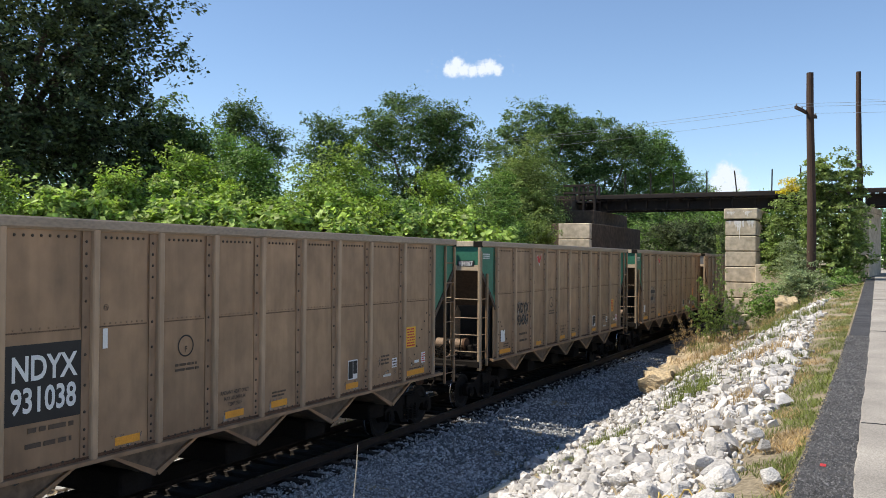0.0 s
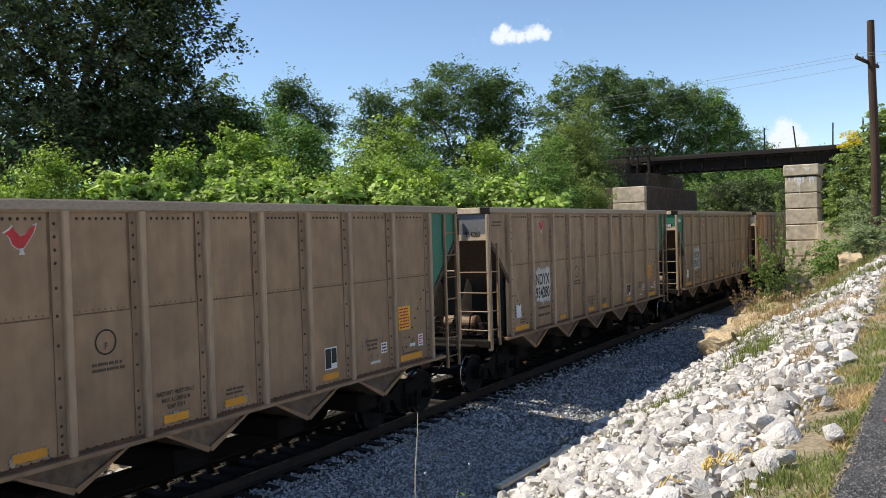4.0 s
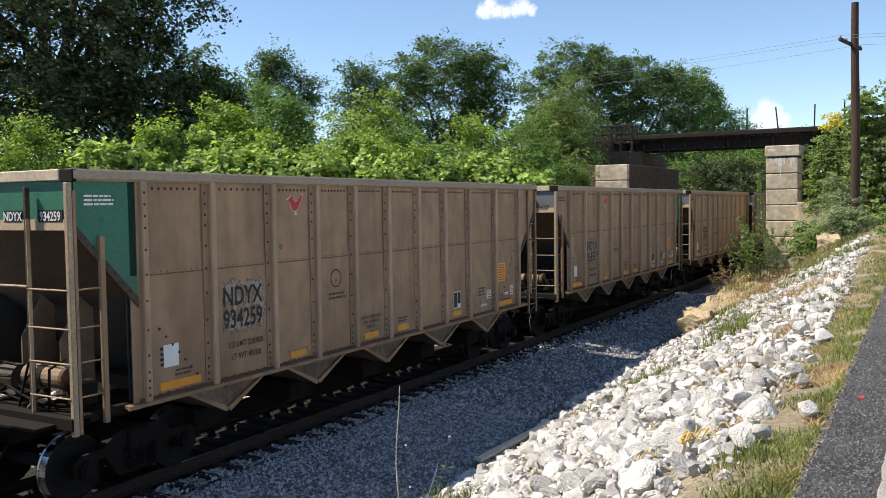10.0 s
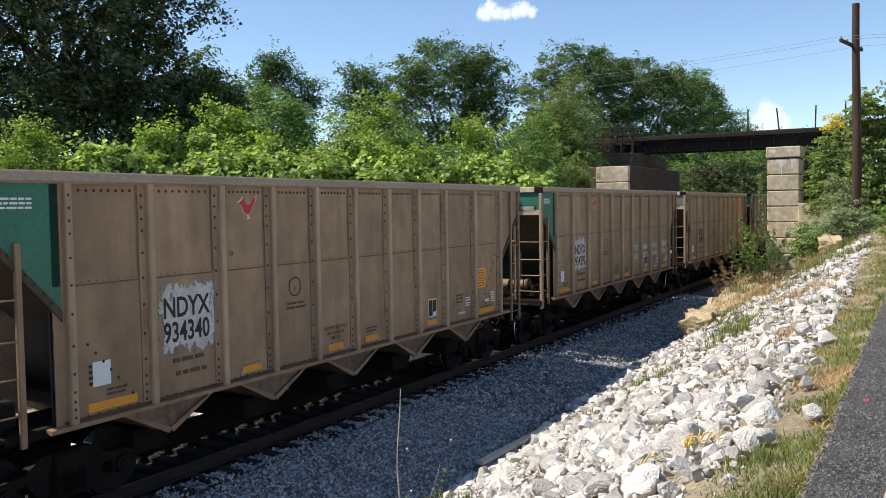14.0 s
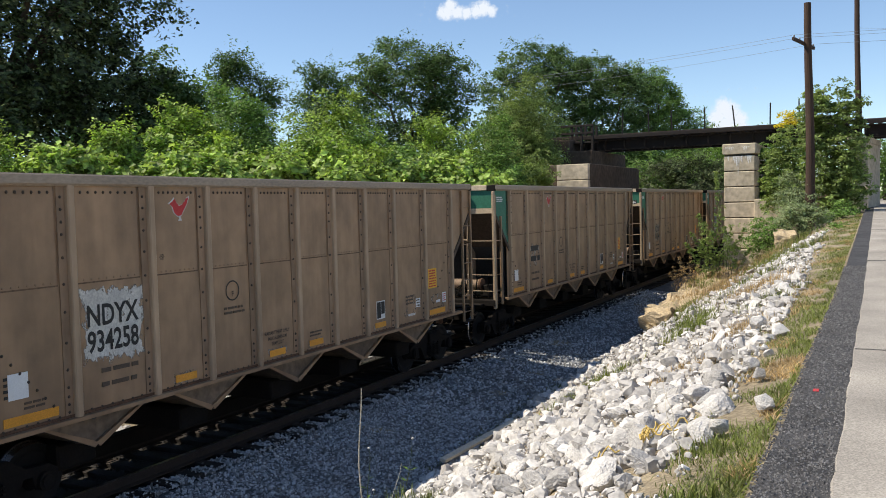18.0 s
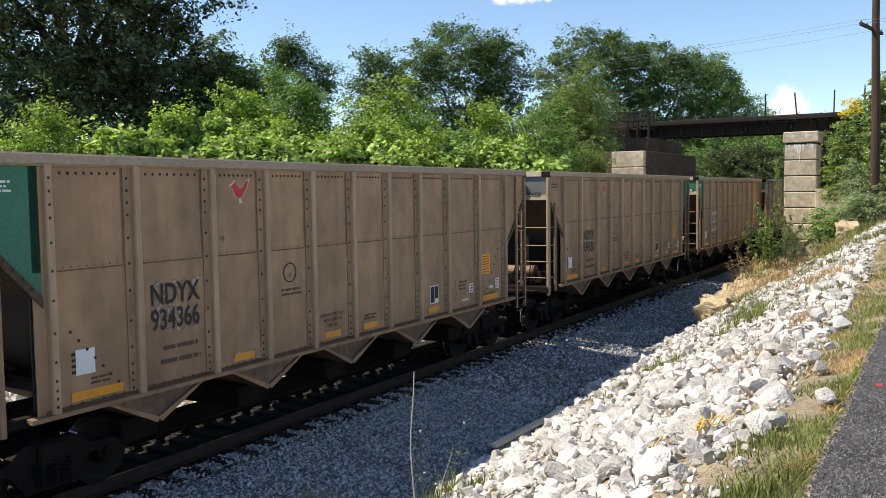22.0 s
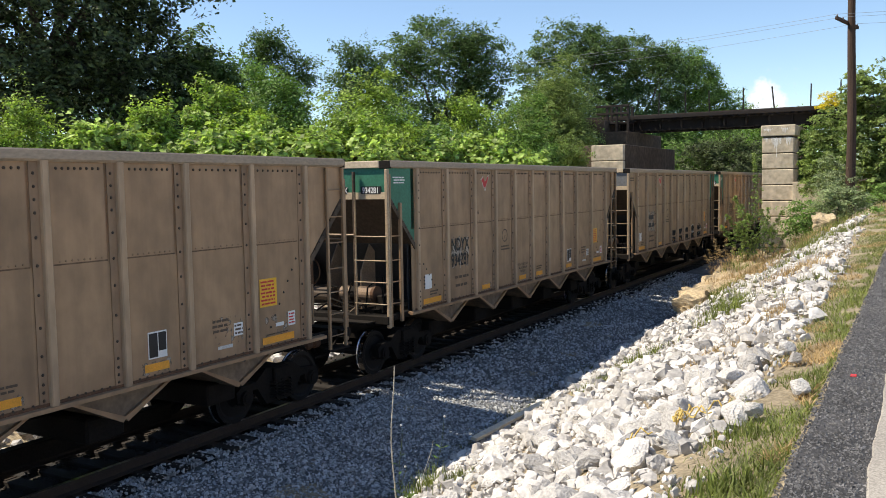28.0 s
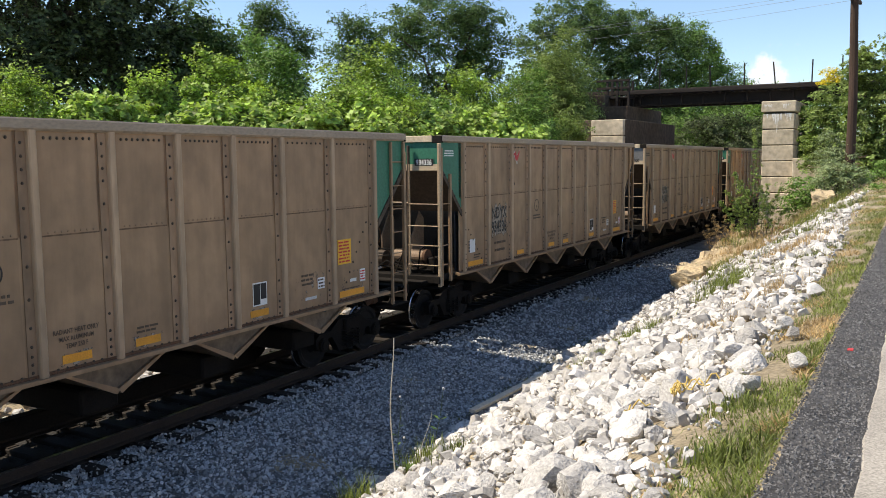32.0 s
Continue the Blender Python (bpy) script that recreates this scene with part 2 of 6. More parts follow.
M["grain"] = material("asphalt_grain", (0.13, 0.128, 0.13), 0.8, 0, 0.3, 3, 40, 0, per_island=0.55)
M["pavement"] = material("old_grey_pavement", (0.375, 0.345, 0.305), 0.88, 0, 0.38, 0.9, 75, 0.6, 0.004)
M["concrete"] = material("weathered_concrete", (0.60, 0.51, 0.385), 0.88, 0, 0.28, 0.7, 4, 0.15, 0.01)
# stained concrete, its colour lowered further for the shade on the abutment's side
M["concrete_dark"] = material("stained_shade_dark_concrete", (0.105, 0.075, 0.053), 0.9, 0, 0.45, 0.7, 4, 0.15, 0.01)
M["girder"] = material("dark_brown_girder", (0.015, 0.010, 0.009), 0.75, 0, 0.4, 1.0, 12, 0.25, 0.006)
M["pole"] = material("weathered_pole_timber", (0.07, 0.042, 0.03), 0.9, 0, 0.4, 1.5, 20, 0.5, 0.008, stretch=(6, 6, 0.4))
M["wire"] = material("grey_wire", (0.22, 0.24, 0.28), 0.6, 0, 0.1, 3, 20, 0)
M["bark"] = material("grey_brown_bark", (0.13, 0.10, 0.075), 0.95, 0, 0.4, 2, 12, 0.7, 0.02, stretch=(3, 3, 0.6))
M["house_wall"] = material("pale_stucco", (0.66, 0.64, 0.58), 0.9, 0, 0.1, 1, 20, 0.1)
M["house_roof"] = material("grey_shingle", (0.18, 0.17, 0.17), 0.9, 0, 0.2, 2, 20, 0.2)


def leaf_material(name, color, vary=0.5, translucent=0.35):
    return material(name, color, 0.55, 0, 0.35, 0.8, 6, 0, per_island=vary, spec=0.35, translucent=translucent)


M["leaf_bright"] = leaf_material("bright_green_leaves", (0.285, 0.41, 0.085), 0.6, 0.30)
M["leaf_pale"] = leaf_material("pale_yellow_green_leaves", (0.35, 0.48, 0.125), 0.6, 0.35)
M["leaf_mid"] = leaf_material("mid_green_leaves", (0.165, 0.285, 0.068), 0.55, 0.30)
M["leaf_dark"] = leaf_material("dark_green_leaves", (0.10, 0.135, 0.058), 0.8, 0.35)
M["leaf_far"] = leaf_material("far_green_leaves", (0.112, 0.19, 0.06), 0.55, 0.3)
M["leaf_olive"] = leaf_material("yellow_green_leaves", (0.235, 0.32, 0.092), 0.5, 0.3)
M["leaf_grey"] = leaf_material("grey_green_leaves", (0.27, 0.34, 0.165), 0.5, 0.3)
M["leaf_yellow"] = leaf_material("yellow_flowers", (0.68, 0.58, 0.06))
M["lime"] = material("white_lime_bloom", (0.82, 0.80, 0.76), 0.9, 0, 0.15, 5, 30, 0.1)
M["grass"] = leaf_material("green_grass_blades", (0.19, 0.23, 0.062), 0.5)
M["moss"] = leaf_material("dark_olive_moss", (0.12, 0.125, 0.035), 0.5)
M["grass_dry"] = leaf_material("dry_grass_blades", (0.45, 0.33, 0.17), 0.4)


# ---- mesh helpers ----
def mesh_of(name, bm, mats, smooth=False):
    me = bpy.data.meshes.new(name)
    bm.to_mesh(me)
    bm.free()
    for m in (mats if isinstance(mats, (list, tuple)) else [mats]):
        me.materials.append(m)
    if smooth:
        for p in me.polygons:
            p.use_smooth = True
    return me


def part(name, bm, mat, parent, label="", smooth=False):
    ob = new(name, bm if isinstance(bm, bpy.types.Mesh) else mesh_of(name, bm, mat, smooth))
    ob.parent = parent
    if label:
        tagged(ob, label)
    return ob


def thing(name, label, category, group="", kind="", at=None):
    ob = new(name)
    ob.empty_display_size = 0.2
    tagged(ob, label, category, group, kind)
    if at is not None:
        ob.matrix_basis = at
    return ob


def box(x0, x1, y0, y1, z0, z1, bevel=0.0, bm=None):
    fresh = bm is None
    bm = bm or bmesh.new()
    r = bmesh.ops.create_cube(bm, size=1.0, matrix=Matrix.Translation(((x0 + x1) / 2, (y0 + y1) / 2, (z0 + z1) / 2)) @ Matrix.Diagonal((x1 - x0, y1 - y0, z1 - z0, 1)))
    if bevel:
        vs = set(r["verts"])
        es = [e for e in bm.edges if e.verts[0] in vs and e.verts[1] in vs]
        bmesh.ops.bevel(bm, geom=es, offset=bevel, segments=1, affect="EDGES")
    return bm


def prism(points, axis, a, b, bm=None):
    """A polygon drawn in the two other axes, pushed along axis from a to b."""
    bm = bm or bmesh.new()
    def at(p, v):
        return {"x": (v, p[0], p[1]), "y": (p[0], v, p[1]), "z": (p[0], p[1], v)}[axis]
    lo = [bm.verts.new(at(p, a)) for p in points]
    hi = [bm.verts.new(at(p, b)) for p in points]
    n = len(points)
    fs = [bm.faces.new(lo), bm.faces.new(hi[::-1])] + [bm.faces.new((lo[i], hi[i], hi[(i + 1) % n], lo[(i + 1) % n])) for i in range(n)]
    bmesh.ops.recalc_face_normals(bm, faces=fs)
    return bm


def rod(p, q, r, sides=8, r2=None, bm=None):
    bm = bm or bmesh.new()
    p, q = Vector(p), Vector(q)
    d = q - p
    m = Matrix.Translation((p + q) / 2) @ d.to_track_quat("Z", "Y").to_matrix().to_4x4()
    bmesh.ops.create_cone(bm, cap_ends=True, segments=sides, radius1=r, radius2=r if r2 is None else r2, depth=d.length, matrix=m)
    return bm


def tube(points, r, sides=6, bm=None):
    """One swept skin along the points; r is a radius or a list of them."""
    bm = bm or bmesh.new()
    pts = [Vector(p) for p in points]
    rad = r if isinstance(r, (list, tuple)) else [r] * len(pts)
    rings, side = [], None
    for i, p in enumerate(pts):
        d = (pts[min(i + 1, len(pts) - 1)] - pts[max(i - 1, 0)]).normalized()
        if side is None:
            side = d.orthogonal().normalized()
        side = (side - d * side.dot(d)).normalized()
        up = d.cross(side)
        rings.append([bm.verts.new(p + (side * math.cos(2 * math.pi * k / sides) + up * math.sin(2 * math.pi * k / sides)) * rad[i]) for k in range(sides)])
    for u, w in zip(rings, rings[1:]):
        for k in range(sides):
            bm.faces.new((u[k], u[(k + 1) % sides], w[(k + 1) % sides], w[k]))
    bm.faces.new(rings[0][::-1])
    bm.faces.new(rings[-1])
    return bm


def lathe(profile, axis_at, steps=28, bm=None):
    """A profile of (x along the axle, radius), turned about the x axis through axis_at (y, z)."""
    bm = bm or bmesh.new()
    rings = []
    for k in range(steps):
        a = 2 * math.pi * k / steps
        rings.append([bm.verts.new((x, axis_at[0] + r * math.cos(a), axis_at[1] + r * math.sin(a))) for x, r in profile])
    for k in range(steps):
        u, v = rings[k], rings[(k + 1) % steps]
        for i in range(len(profile) - 1):
            bm.faces.new((u[i], u[i + 1], v[i + 1], v[i]))
    bmesh.ops.recalc_face_normals(bm, faces=bm.faces[:])
    return bm


def from_arrays(name, verts, faces, mat, smooth=False):
    """A mesh from numpy arrays: verts (n, 3), faces (m, 3 or 4)."""
    me = bpy.data.meshes.new(name)
    n, k = faces.shape
    me.vertices.add(len(verts))
    me.vertices.foreach_set("co", verts.astype(np.float32).ravel())
    me.loops.add(n * k)
    me.loops.foreach_set("vertex_index", faces.astype(np.int32).ravel())
    me.polygons.add(n)
    me.polygons.foreach_set("loop_start", np.arange(0, n * k, k, dtype=np.int32))
    me.polygons.foreach_set("loop_total", np.full(n, k, dtype=np.int32))
    me.polygons.foreach_set("use_smooth", np.full(n, smooth, dtype=bool))
    me.update(calc_edges=True)
    for m in (mat if isinstance(mat, (list, tuple)) else [mat]):
        me.materials.append(m)
    return me


# ---- the lie of the land ----
XC, PITCH = -10.857, 16.18           # track centre, coupled length of a car


def clamp(v, a, b):
    return max(a, min(b, v))


def lerp(v, xs_, zs_):
    return float(np.interp(v, xs_, zs_))


def path_z(y):
    return lerp(y, (-60, 0, 15, 25, 44, 60, 140, 400), (2.28, 2.33, 2.33, 2.60, 3.13, 3.38, 3.75, 3.8))


def toe_x(y):
    return lerp(y, (-30, 5, 9, 23, 34, 44, 60), (-6.0, -6.0, -6.25, -7.0, -7.1, -7.4, -7.6))


def far_brow(y):
    """Top of the stony slope across the track."""
    return lerp(y, (17, 28), (-21.6, -17.4))


def land(x, y):
    """Height of the ground."""
    pz, tx = path_z(y), toe_x(y)
    if x > -0.62:
        far = clamp((x - 6) / 40, 0, 1)
        return pz - 0.0 + (0.3 * far if y < 200 else 0)
    crest = -1.05 - 0.02 * clamp(y - 8, 0, 25)
    if x > crest:
        return pz - 0.03 - 0.10 * (-0.62 - x) / (-0.62 - crest)
    if x > tx:
        u = (crest - x) / (crest - tx)
        top, foot = pz - 0.13, -0.42
        if y > 40:      # under the bridge the bank is steeper
            u = clamp(u * 1.15, 0, 1)
        return top + (foot - top) * (u ** 1.08)
    if x > -9.35:
        return -0.23 - 0.19 * clamp((-9.35 - x) / (-9.35 - tx), 0, 1)
    if x > -12.4:
        return -0.24
    if x > -13.4:
        return -0.24 - 0.22 * (-12.4 - x)
    brow = far_brow(y)
    if x > brow:
        return -0.46 + 2.3 * (-13.4 - x) / (-13.4 - brow)
    return 1.84 + 1.7 * clamp((brow - x) / 22, 0, 1)


def ground_sheet():
    xs = np.concatenate([-np.geomspace(45, 2400, 22)[::-1], np.arange(-44, -18, 1.0), np.arange(-18, 0.3, 0.22), np.arange(0.5, 8, 1.0), np.geomspace(8, 2400, 22)])
    ys = np.concatenate([-np.geomspace(20, 2400, 16)[::-1], np.arange(-19, 62, 0.5), np.geomspace(63, 3500, 26)])
    v = np.empty((len(ys), len(xs), 3))
    for j, y in enumerate(ys):
        for i, x in enumerate(xs):
            z = land(x, y)
            if -9.2 < x < -0.7 and y < 70:
                z += 0.05 * noise.noise((x * 1.1, y * 1.1, 0.0))
            v[j, i] = x, y, z - 0.05
    idx = np.arange(len(xs) * len(ys)).reshape(len(ys), len(xs))
    f = np.stack([idx[:-1, :-1], idx[:-1, 1:], idx[1:, 1:], idx[1:, :-1]], -1).reshape(-1, 4)
    ob = new("ground", from_arrays("ground", v.reshape(-1, 3), f, M["soil"], True))
    tagged(ob, "stony brown earth with gravel, banked beside the track", "ground", kind="structure")
    return ob


ground_sheet()


def strip(name, edges, mat, label, lift=0.0, step=1.0, y0=-20.0, y1=140.0, thick=0.06):
    """A paved strip between two edges x(y), laid along the path."""
    bm = bmesh.new()
    ys = np.arange(y0, y1 + 0.01, step)
    rows = []
    for y in ys:
        a, b = edges(y)
        z = path_z(y) + lift
        rows.append([bm.verts.new(p) for p in ((a, y, z - thick), (a + 0.02, y, z), (b, y, z), (b, y, z - thick))])
    for u, w in zip(rows, rows[1:]):
        for i in range(3):
            bm.faces.new((u[i], u[i + 1], w[i + 1], w[i]))
    bmesh.ops.recalc_face_normals(bm, faces=bm.faces[:])
    ob = new(name, mesh_of(name, bm, mat))
    tagged(ob, label, "road", kind="structure")
    return ob


def edge_wobble(y, k):
    return 0.014 * noise.noise((y * 1.3, k, 0.5)) + 0.012 * noise.noise((y * 5.0, k, 1.5))


strip("asphalt_edge", lambda y: (-0.61 + edge_wobble(y, 1.0), -0.12), M["asphalt"], "black asphalt edging strip along the grey pavement", 0.0, 0.25)
def granules():
    """Loose grains of the worn asphalt edging."""
    rng = np.random.default_rng(15)
    n = 15000
    y = 3.0 + 17 * rng.random(n) ** 1.6
    x = rng.uniform(-0.63, -0.21, n) + rng.normal(0, 0.012, n)
    s = rng.uniform(0.008, 0.020, n) * (1 + 0.03 * y)
    base = np.array([(1, 0, 0), (-0.5, 0.87, 0), (-0.5, -0.87, 0), (0.2, 0.1, 0.8), (0, 0, -0.6)])
    tri = np.array([(0, 1, 3), (1, 2, 3), (2, 0, 3), (1, 0, 4), (2, 1, 4), (0, 2, 4)])
    a = rng.uniform(0, 6.28, n)
    v = np.empty((n, 5, 3))
    for k, p in enumerate(base):
        q = p * rng.uniform(0.6, 1.3, (n, 3))
        v[:, k, 0] = x + s * 0.6 * (q[:, 0] * np.cos(a) - q[:, 1] * np.sin(a))
        v[:, k, 1] = y + s * 0.6 * (q[:, 0] * np.sin(a) + q[:, 1] * np.cos(a))
        v[:, k, 2] = s * 0.6 * q[:, 2]
    v[:, :, 2] += np.array([path_z(b) + 0.001 - 0.03 * max(0.0, -0.605 - c) / 0.03 for b, c in zip(y, x)])[:, None]
    f = (tri[None] + 5 * np.arange(n)[:, None, None]).reshape(-1, 3)
    ob = new("asphalt_grains", from_arrays("asphalt_grains", v.reshape(-1, 3), f, M["grain"]))
    tagged(ob, "coarse dark grains of the worn asphalt edge", "gravel", kind="stuff")


granules()
strip("pavement", lambda y: (-0.215 + edge_wobble(y, 7.0), 5.2), M["pavement"], "pale grey worn pavement of the service road", 0.012, 0.25, thick=0.02)


# ---- railway track ----
def railway_track():
    track = thing("railway_track", "single railway track on dark creosoted ties and blue-grey ballast", "track", kind="structure")
    profile = [(-0.07, -0.178), (0.07, -0.178), (0.07, -0.165), (0.012, -0.14), (0.012, -0.045), (0.036, -0.035), (0.036, -0.004), (0.03, 0.0), (-0.03, 0.0), (-0.036, -0.004), (-0.036, -0.035), (-0.012, -0.045), (-0.012, -0.14), (-0.07, -0.165)]
    for x in (XC - 0.755, XC + 0.755):
        rail = part("rail", prism([(px + x, pz) for px, pz in profile], "y", -60, 220), M["steelrail"], track, "brown steel rail")
        part("railhead", box(x - 0.03, x + 0.03, -60, 220, 0.0, 0.003), M["railtop"], rail, "polished running surface")
    me = mesh_of("tie", box(-1.3, 1.3, -0.115, 0.115, -0.35, -0.185, 0.012), M["tie"])
    plate = mesh_of("tie_plate", box(-0.17, 0.17, -0.09, 0.09, -0.187, -0.172, 0.004), M["steelrail"])
    rng = random.Random(3)
    for k in range(170):
        y = -8 + k * 0.52
        tie = part("tie", me, None, track)
        tie.matrix_basis = pose(XC + rng.uniform(-0.05, 0.07), y + rng.uniform(-0.03, 0.03), rng.uniform(-0.012, 0.008), 0, 0, rng.uniform(-1.0, 1.0))
        if y < 45:
            for s in (-0.755, 0.755):
                part("tie_plate", plate, None, tie).location = (s, 0, 0)
    return track


railway_track()

# ---- hopper cars ----
HW, PX = 1.6, 1.535                      # half width over the ribs, half width of the side sheets
RIBS = (1.18, 2.48, 3.86, 5.02, 6.18, 7.34, 8.50, 9.63, 10.80, 12.20, 13.57)
TOP, CHORD, SILL, LEAD = 4.475, 4.33, 1.257, 14.63
SIDE_TEXT = Matrix(((0, 0, 1, 0), (1, 0, 0, 0), (0, 1, 0, 0), (0, 0, 0, 1)))
END_TEXT = Matrix(((1, 0, 0, 0), (0, 0, -1, 0), (0, 1, 0, 0), (0, 0, 0, 1)))
text_cache = {}


def text_mesh(body, size, mat, squeeze=1.0):
    key = (body, size, mat.name, squeeze)
    if key not in text_cache:
        cu = bpy.data.curves.new("lettering", "FONT")
        cu.body, cu.size, cu.align_x, cu.resolution_u, cu.offset = body, size, "CENTER", 3, size * 0.022
        ob = bpy.data.objects.new("lettering", cu)
        scene.collection.objects.link(ob)
        bpy.context.view_layer.update()
        me = bpy.data.meshes.new_from_object(ob.evaluated_get(bpy.context.evaluated_depsgraph_get()))
        bpy.data.objects.remove(ob)
        bpy.data.curves.remove(cu)
        me.transform(Matrix.Diagonal((squeeze, 1, 1, 1)))
        me.name = "lettering"
        me.materials.clear()
        me.materials.append(mat)
        text_cache[key] = me
    return text_cache[key]


def side_text(car, name, body, y, z, size, mat, lift=0.008, squeeze=1.0, label=""):
    ob = part(name, text_mesh(body, size, mat, squeeze), None, car, label)
    ob.matrix_basis = Matrix.Translation((PX + lift, y, z)) @ SIDE_TEXT
    return ob


def decal(car, name, y0, y1, z0, z1, mat, lift=0.004, label=""):
    return part(name, box(PX, PX + lift, y0, y1, z0, z1), mat, car, label)


def flat_side(points, lift, thick=0.002):
    return prism(points, "x", PX + lift - thick, PX + lift)


def bars(y0, y1, z0, z1, rows, rng, lift=0.006, bm=None):
    """Unreadable lines of lettering: short bars."""
    bm = bm or bmesh.new()
    h = (z1 - z0) / rows
    for r in range(rows):
        y = y0 + rng.uniform(0, 0.1) * (y1 - y0)
        end = y1 - rng.uniform(0, 0.15) * (y1 - y0)
        while y < end - 0.01:
            w = min(rng.uniform(0.6, 2.6) * h, end - y)
            box(PX, PX + lift, y, y + w, z1 - (r + 0.75) * h, z1 - (r + 0.25) * h, bm=bm)
            y += w + 0.35 * h
    return bm


def bogie(car, y, label):
    """A two-axle truck at y on the car."""
    b = new("bogie")
    b.parent, b.location = car, (0, y, 0)
    tagged(b, label)
    for s in (-1, 1):
        x0, x1 = sorted((s * 0.92, s * 1.06))
        bm = bmesh.new()
        outer = [(-1.10, 0.58), (-0.98, 0.66), (-0.62, 0.68), (-0.36, 0.86), (0.36, 0.86), (0.62, 0.68), (0.98, 0.66), (1.10, 0.58), (1.08, 0.40), (0.74, 0.40), (0.70, 0.55), (0.58, 0.55), (0.36, 0.24), (-0.36, 0.24), (-0.58, 0.55), (-0.70, 0.55), (-0.74, 0.40), (-1.08, 0.40)]
        prism(outer, "x", x0, x1, bm)
        for e in (-0.89, 0.89):
            rod((s * 0.90, e, 0.457), (s * 1.12, e, 0.457), 0.13, 14, bm=bm)
            rod((s * 1.12, e, 0.457), (s * 1.14, e, 0.457), 0.09, 10, bm=bm)
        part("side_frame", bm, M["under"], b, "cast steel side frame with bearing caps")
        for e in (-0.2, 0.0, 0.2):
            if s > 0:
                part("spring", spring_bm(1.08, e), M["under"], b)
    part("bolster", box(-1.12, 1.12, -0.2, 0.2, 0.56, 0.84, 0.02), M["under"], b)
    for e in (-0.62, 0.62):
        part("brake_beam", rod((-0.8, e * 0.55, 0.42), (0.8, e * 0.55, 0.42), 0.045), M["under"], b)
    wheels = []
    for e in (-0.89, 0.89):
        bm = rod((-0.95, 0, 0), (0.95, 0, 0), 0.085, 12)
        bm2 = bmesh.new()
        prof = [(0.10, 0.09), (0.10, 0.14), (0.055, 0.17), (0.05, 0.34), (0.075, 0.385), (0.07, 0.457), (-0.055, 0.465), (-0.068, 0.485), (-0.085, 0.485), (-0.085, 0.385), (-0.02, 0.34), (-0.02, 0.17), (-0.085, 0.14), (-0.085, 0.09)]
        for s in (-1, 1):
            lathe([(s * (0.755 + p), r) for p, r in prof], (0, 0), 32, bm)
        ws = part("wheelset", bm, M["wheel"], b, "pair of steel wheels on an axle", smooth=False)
        ws.data.materials.append(M["tread"])
        for p in ws.data.polygons:
            c = p.center
            if 0.455 < math.hypot(c.y, c.z) < 0.475 and 0.69 < abs(c.x) < 0.83:
                p.material_index = 1
        ws.location = (0, e, 0.46)
        wheels.append(ws)
    return wheels


def spring_bm(x, y):
    """A coil spring: one swept ring path."""
    bm, rings = bmesh.new(), []
    for k in range(61):
        a = k / 10 * 2 * math.pi
        c = Vector((x + 0.065 * math.cos(a), y + 0.065 * math.sin(a), 0.29 + 0.33 * k / 60))
        o = Vector((math.cos(a), math.sin(a), 0))
        rings.append([bm.verts.new(c + o * 0.016 * math.cos(b) + Vector((0, 0, 0.016 * math.sin(b)))) for b in (0, 2.1, 4.2)])
    for u, w in zip(rings, rings[1:]):
        for i in range(3):
            bm.faces.new((u[i], u[(i + 1) % 3], w[(i + 1) % 3], w[i]))
    return bm


def rivet_field():
    """All rivets of the visible side, one joined mesh."""
    dots, small = [], []
    for k, r in enumerate(RIBS):
        fy = r - 0.20 if k else r - 0.07
        for z in (1.40, 1.50, 1.60, 1.72, 1.95, 2.3, 2.7, 3.06, 3.4, 3.7, 3.86, 4.02, 4.18):
            dots.append((PX + 0.008 if k else HW - 0.008, fy, z))
    for a, b in zip(RIBS, RIBS[1:]):
        n = 8
        for i in range(n):
            dots.append((PX + 0.004, a + 0.12 + (b - a - 0.5) * i / (n - 1), 4.24))
            small.append((PX, a + 0.12 + (b - a - 0.5) * i / (n - 1), 3.085))
        for i in range(6):
            dots.append((PX + 0.004, a + 0.15 + (b - a - 0.5) * i / 5, 1.36))
    for i in range(7):
        dots.append((PX + 0.004, 1.36 + 0.115 * i, 2.28 - 0.125 * i))
        dots.append((PX + 0.004, 13.22 - 0.115 * i, 2.75 - 0.18 * i))
    for i in range(8):
        dots.append((PX + 0.022, 0.06 + 0.115 * i, 3.72 - 0.122 * i))
        dots.append((PX + 0.022, LEAD - 0.06 - 0.115 * i, 3.72 - 0.122 * i))
    n, sides = len(dots), 6
    v, f = [], []
    for i, (x, y, z) in enumerate(dots + small):
        o = len(v)
        for ring, rad in ((0.0, 0.023), (0.012, 0.013)) if i < len(dots) else ((0.0, 0.017), (0.009, 0.010)):
            for k in range(sides):
                a = math.pi * 2 * k / sides
                v.append((x + ring, y + rad * math.cos(a), z + rad * math.sin(a)))
        for k in range(sides):
            f.append((o + k, o + (k + 1) % sides, o + sides + (k + 1) % sides, o + sides + k))
        f.append((o + sides, o + sides + 1, o + sides + 2, o + sides + 3))
        f.append((o + sides, o + sides + 3, o + sides + 4, o + sides + 5))
    for a, b in zip(RIBS, RIBS[1:]):      # the grimy lap of the two courses
        o = len(v)
        v += [(PX + 0.002, a, 3.036), (PX + 0.002, b - 0.29, 3.036), (PX + 0.002, b - 0.29, 3.056), (PX + 0.002, a, 3.056)]
        f.append((o, o + 1, o + 2, o + 3))
    me = from_arrays("rivets", np.array(v), np.array(f), [M["rivet"], M["flange"], M["stain"]])
    per = sides + 2
    which = np.zeros(len(f), np.int32)
    which[len(dots) * per:] = 1
    which[-(len(RIBS) - 1):] = 2
    me.polygons.foreach_set("material_index", which)
    return me


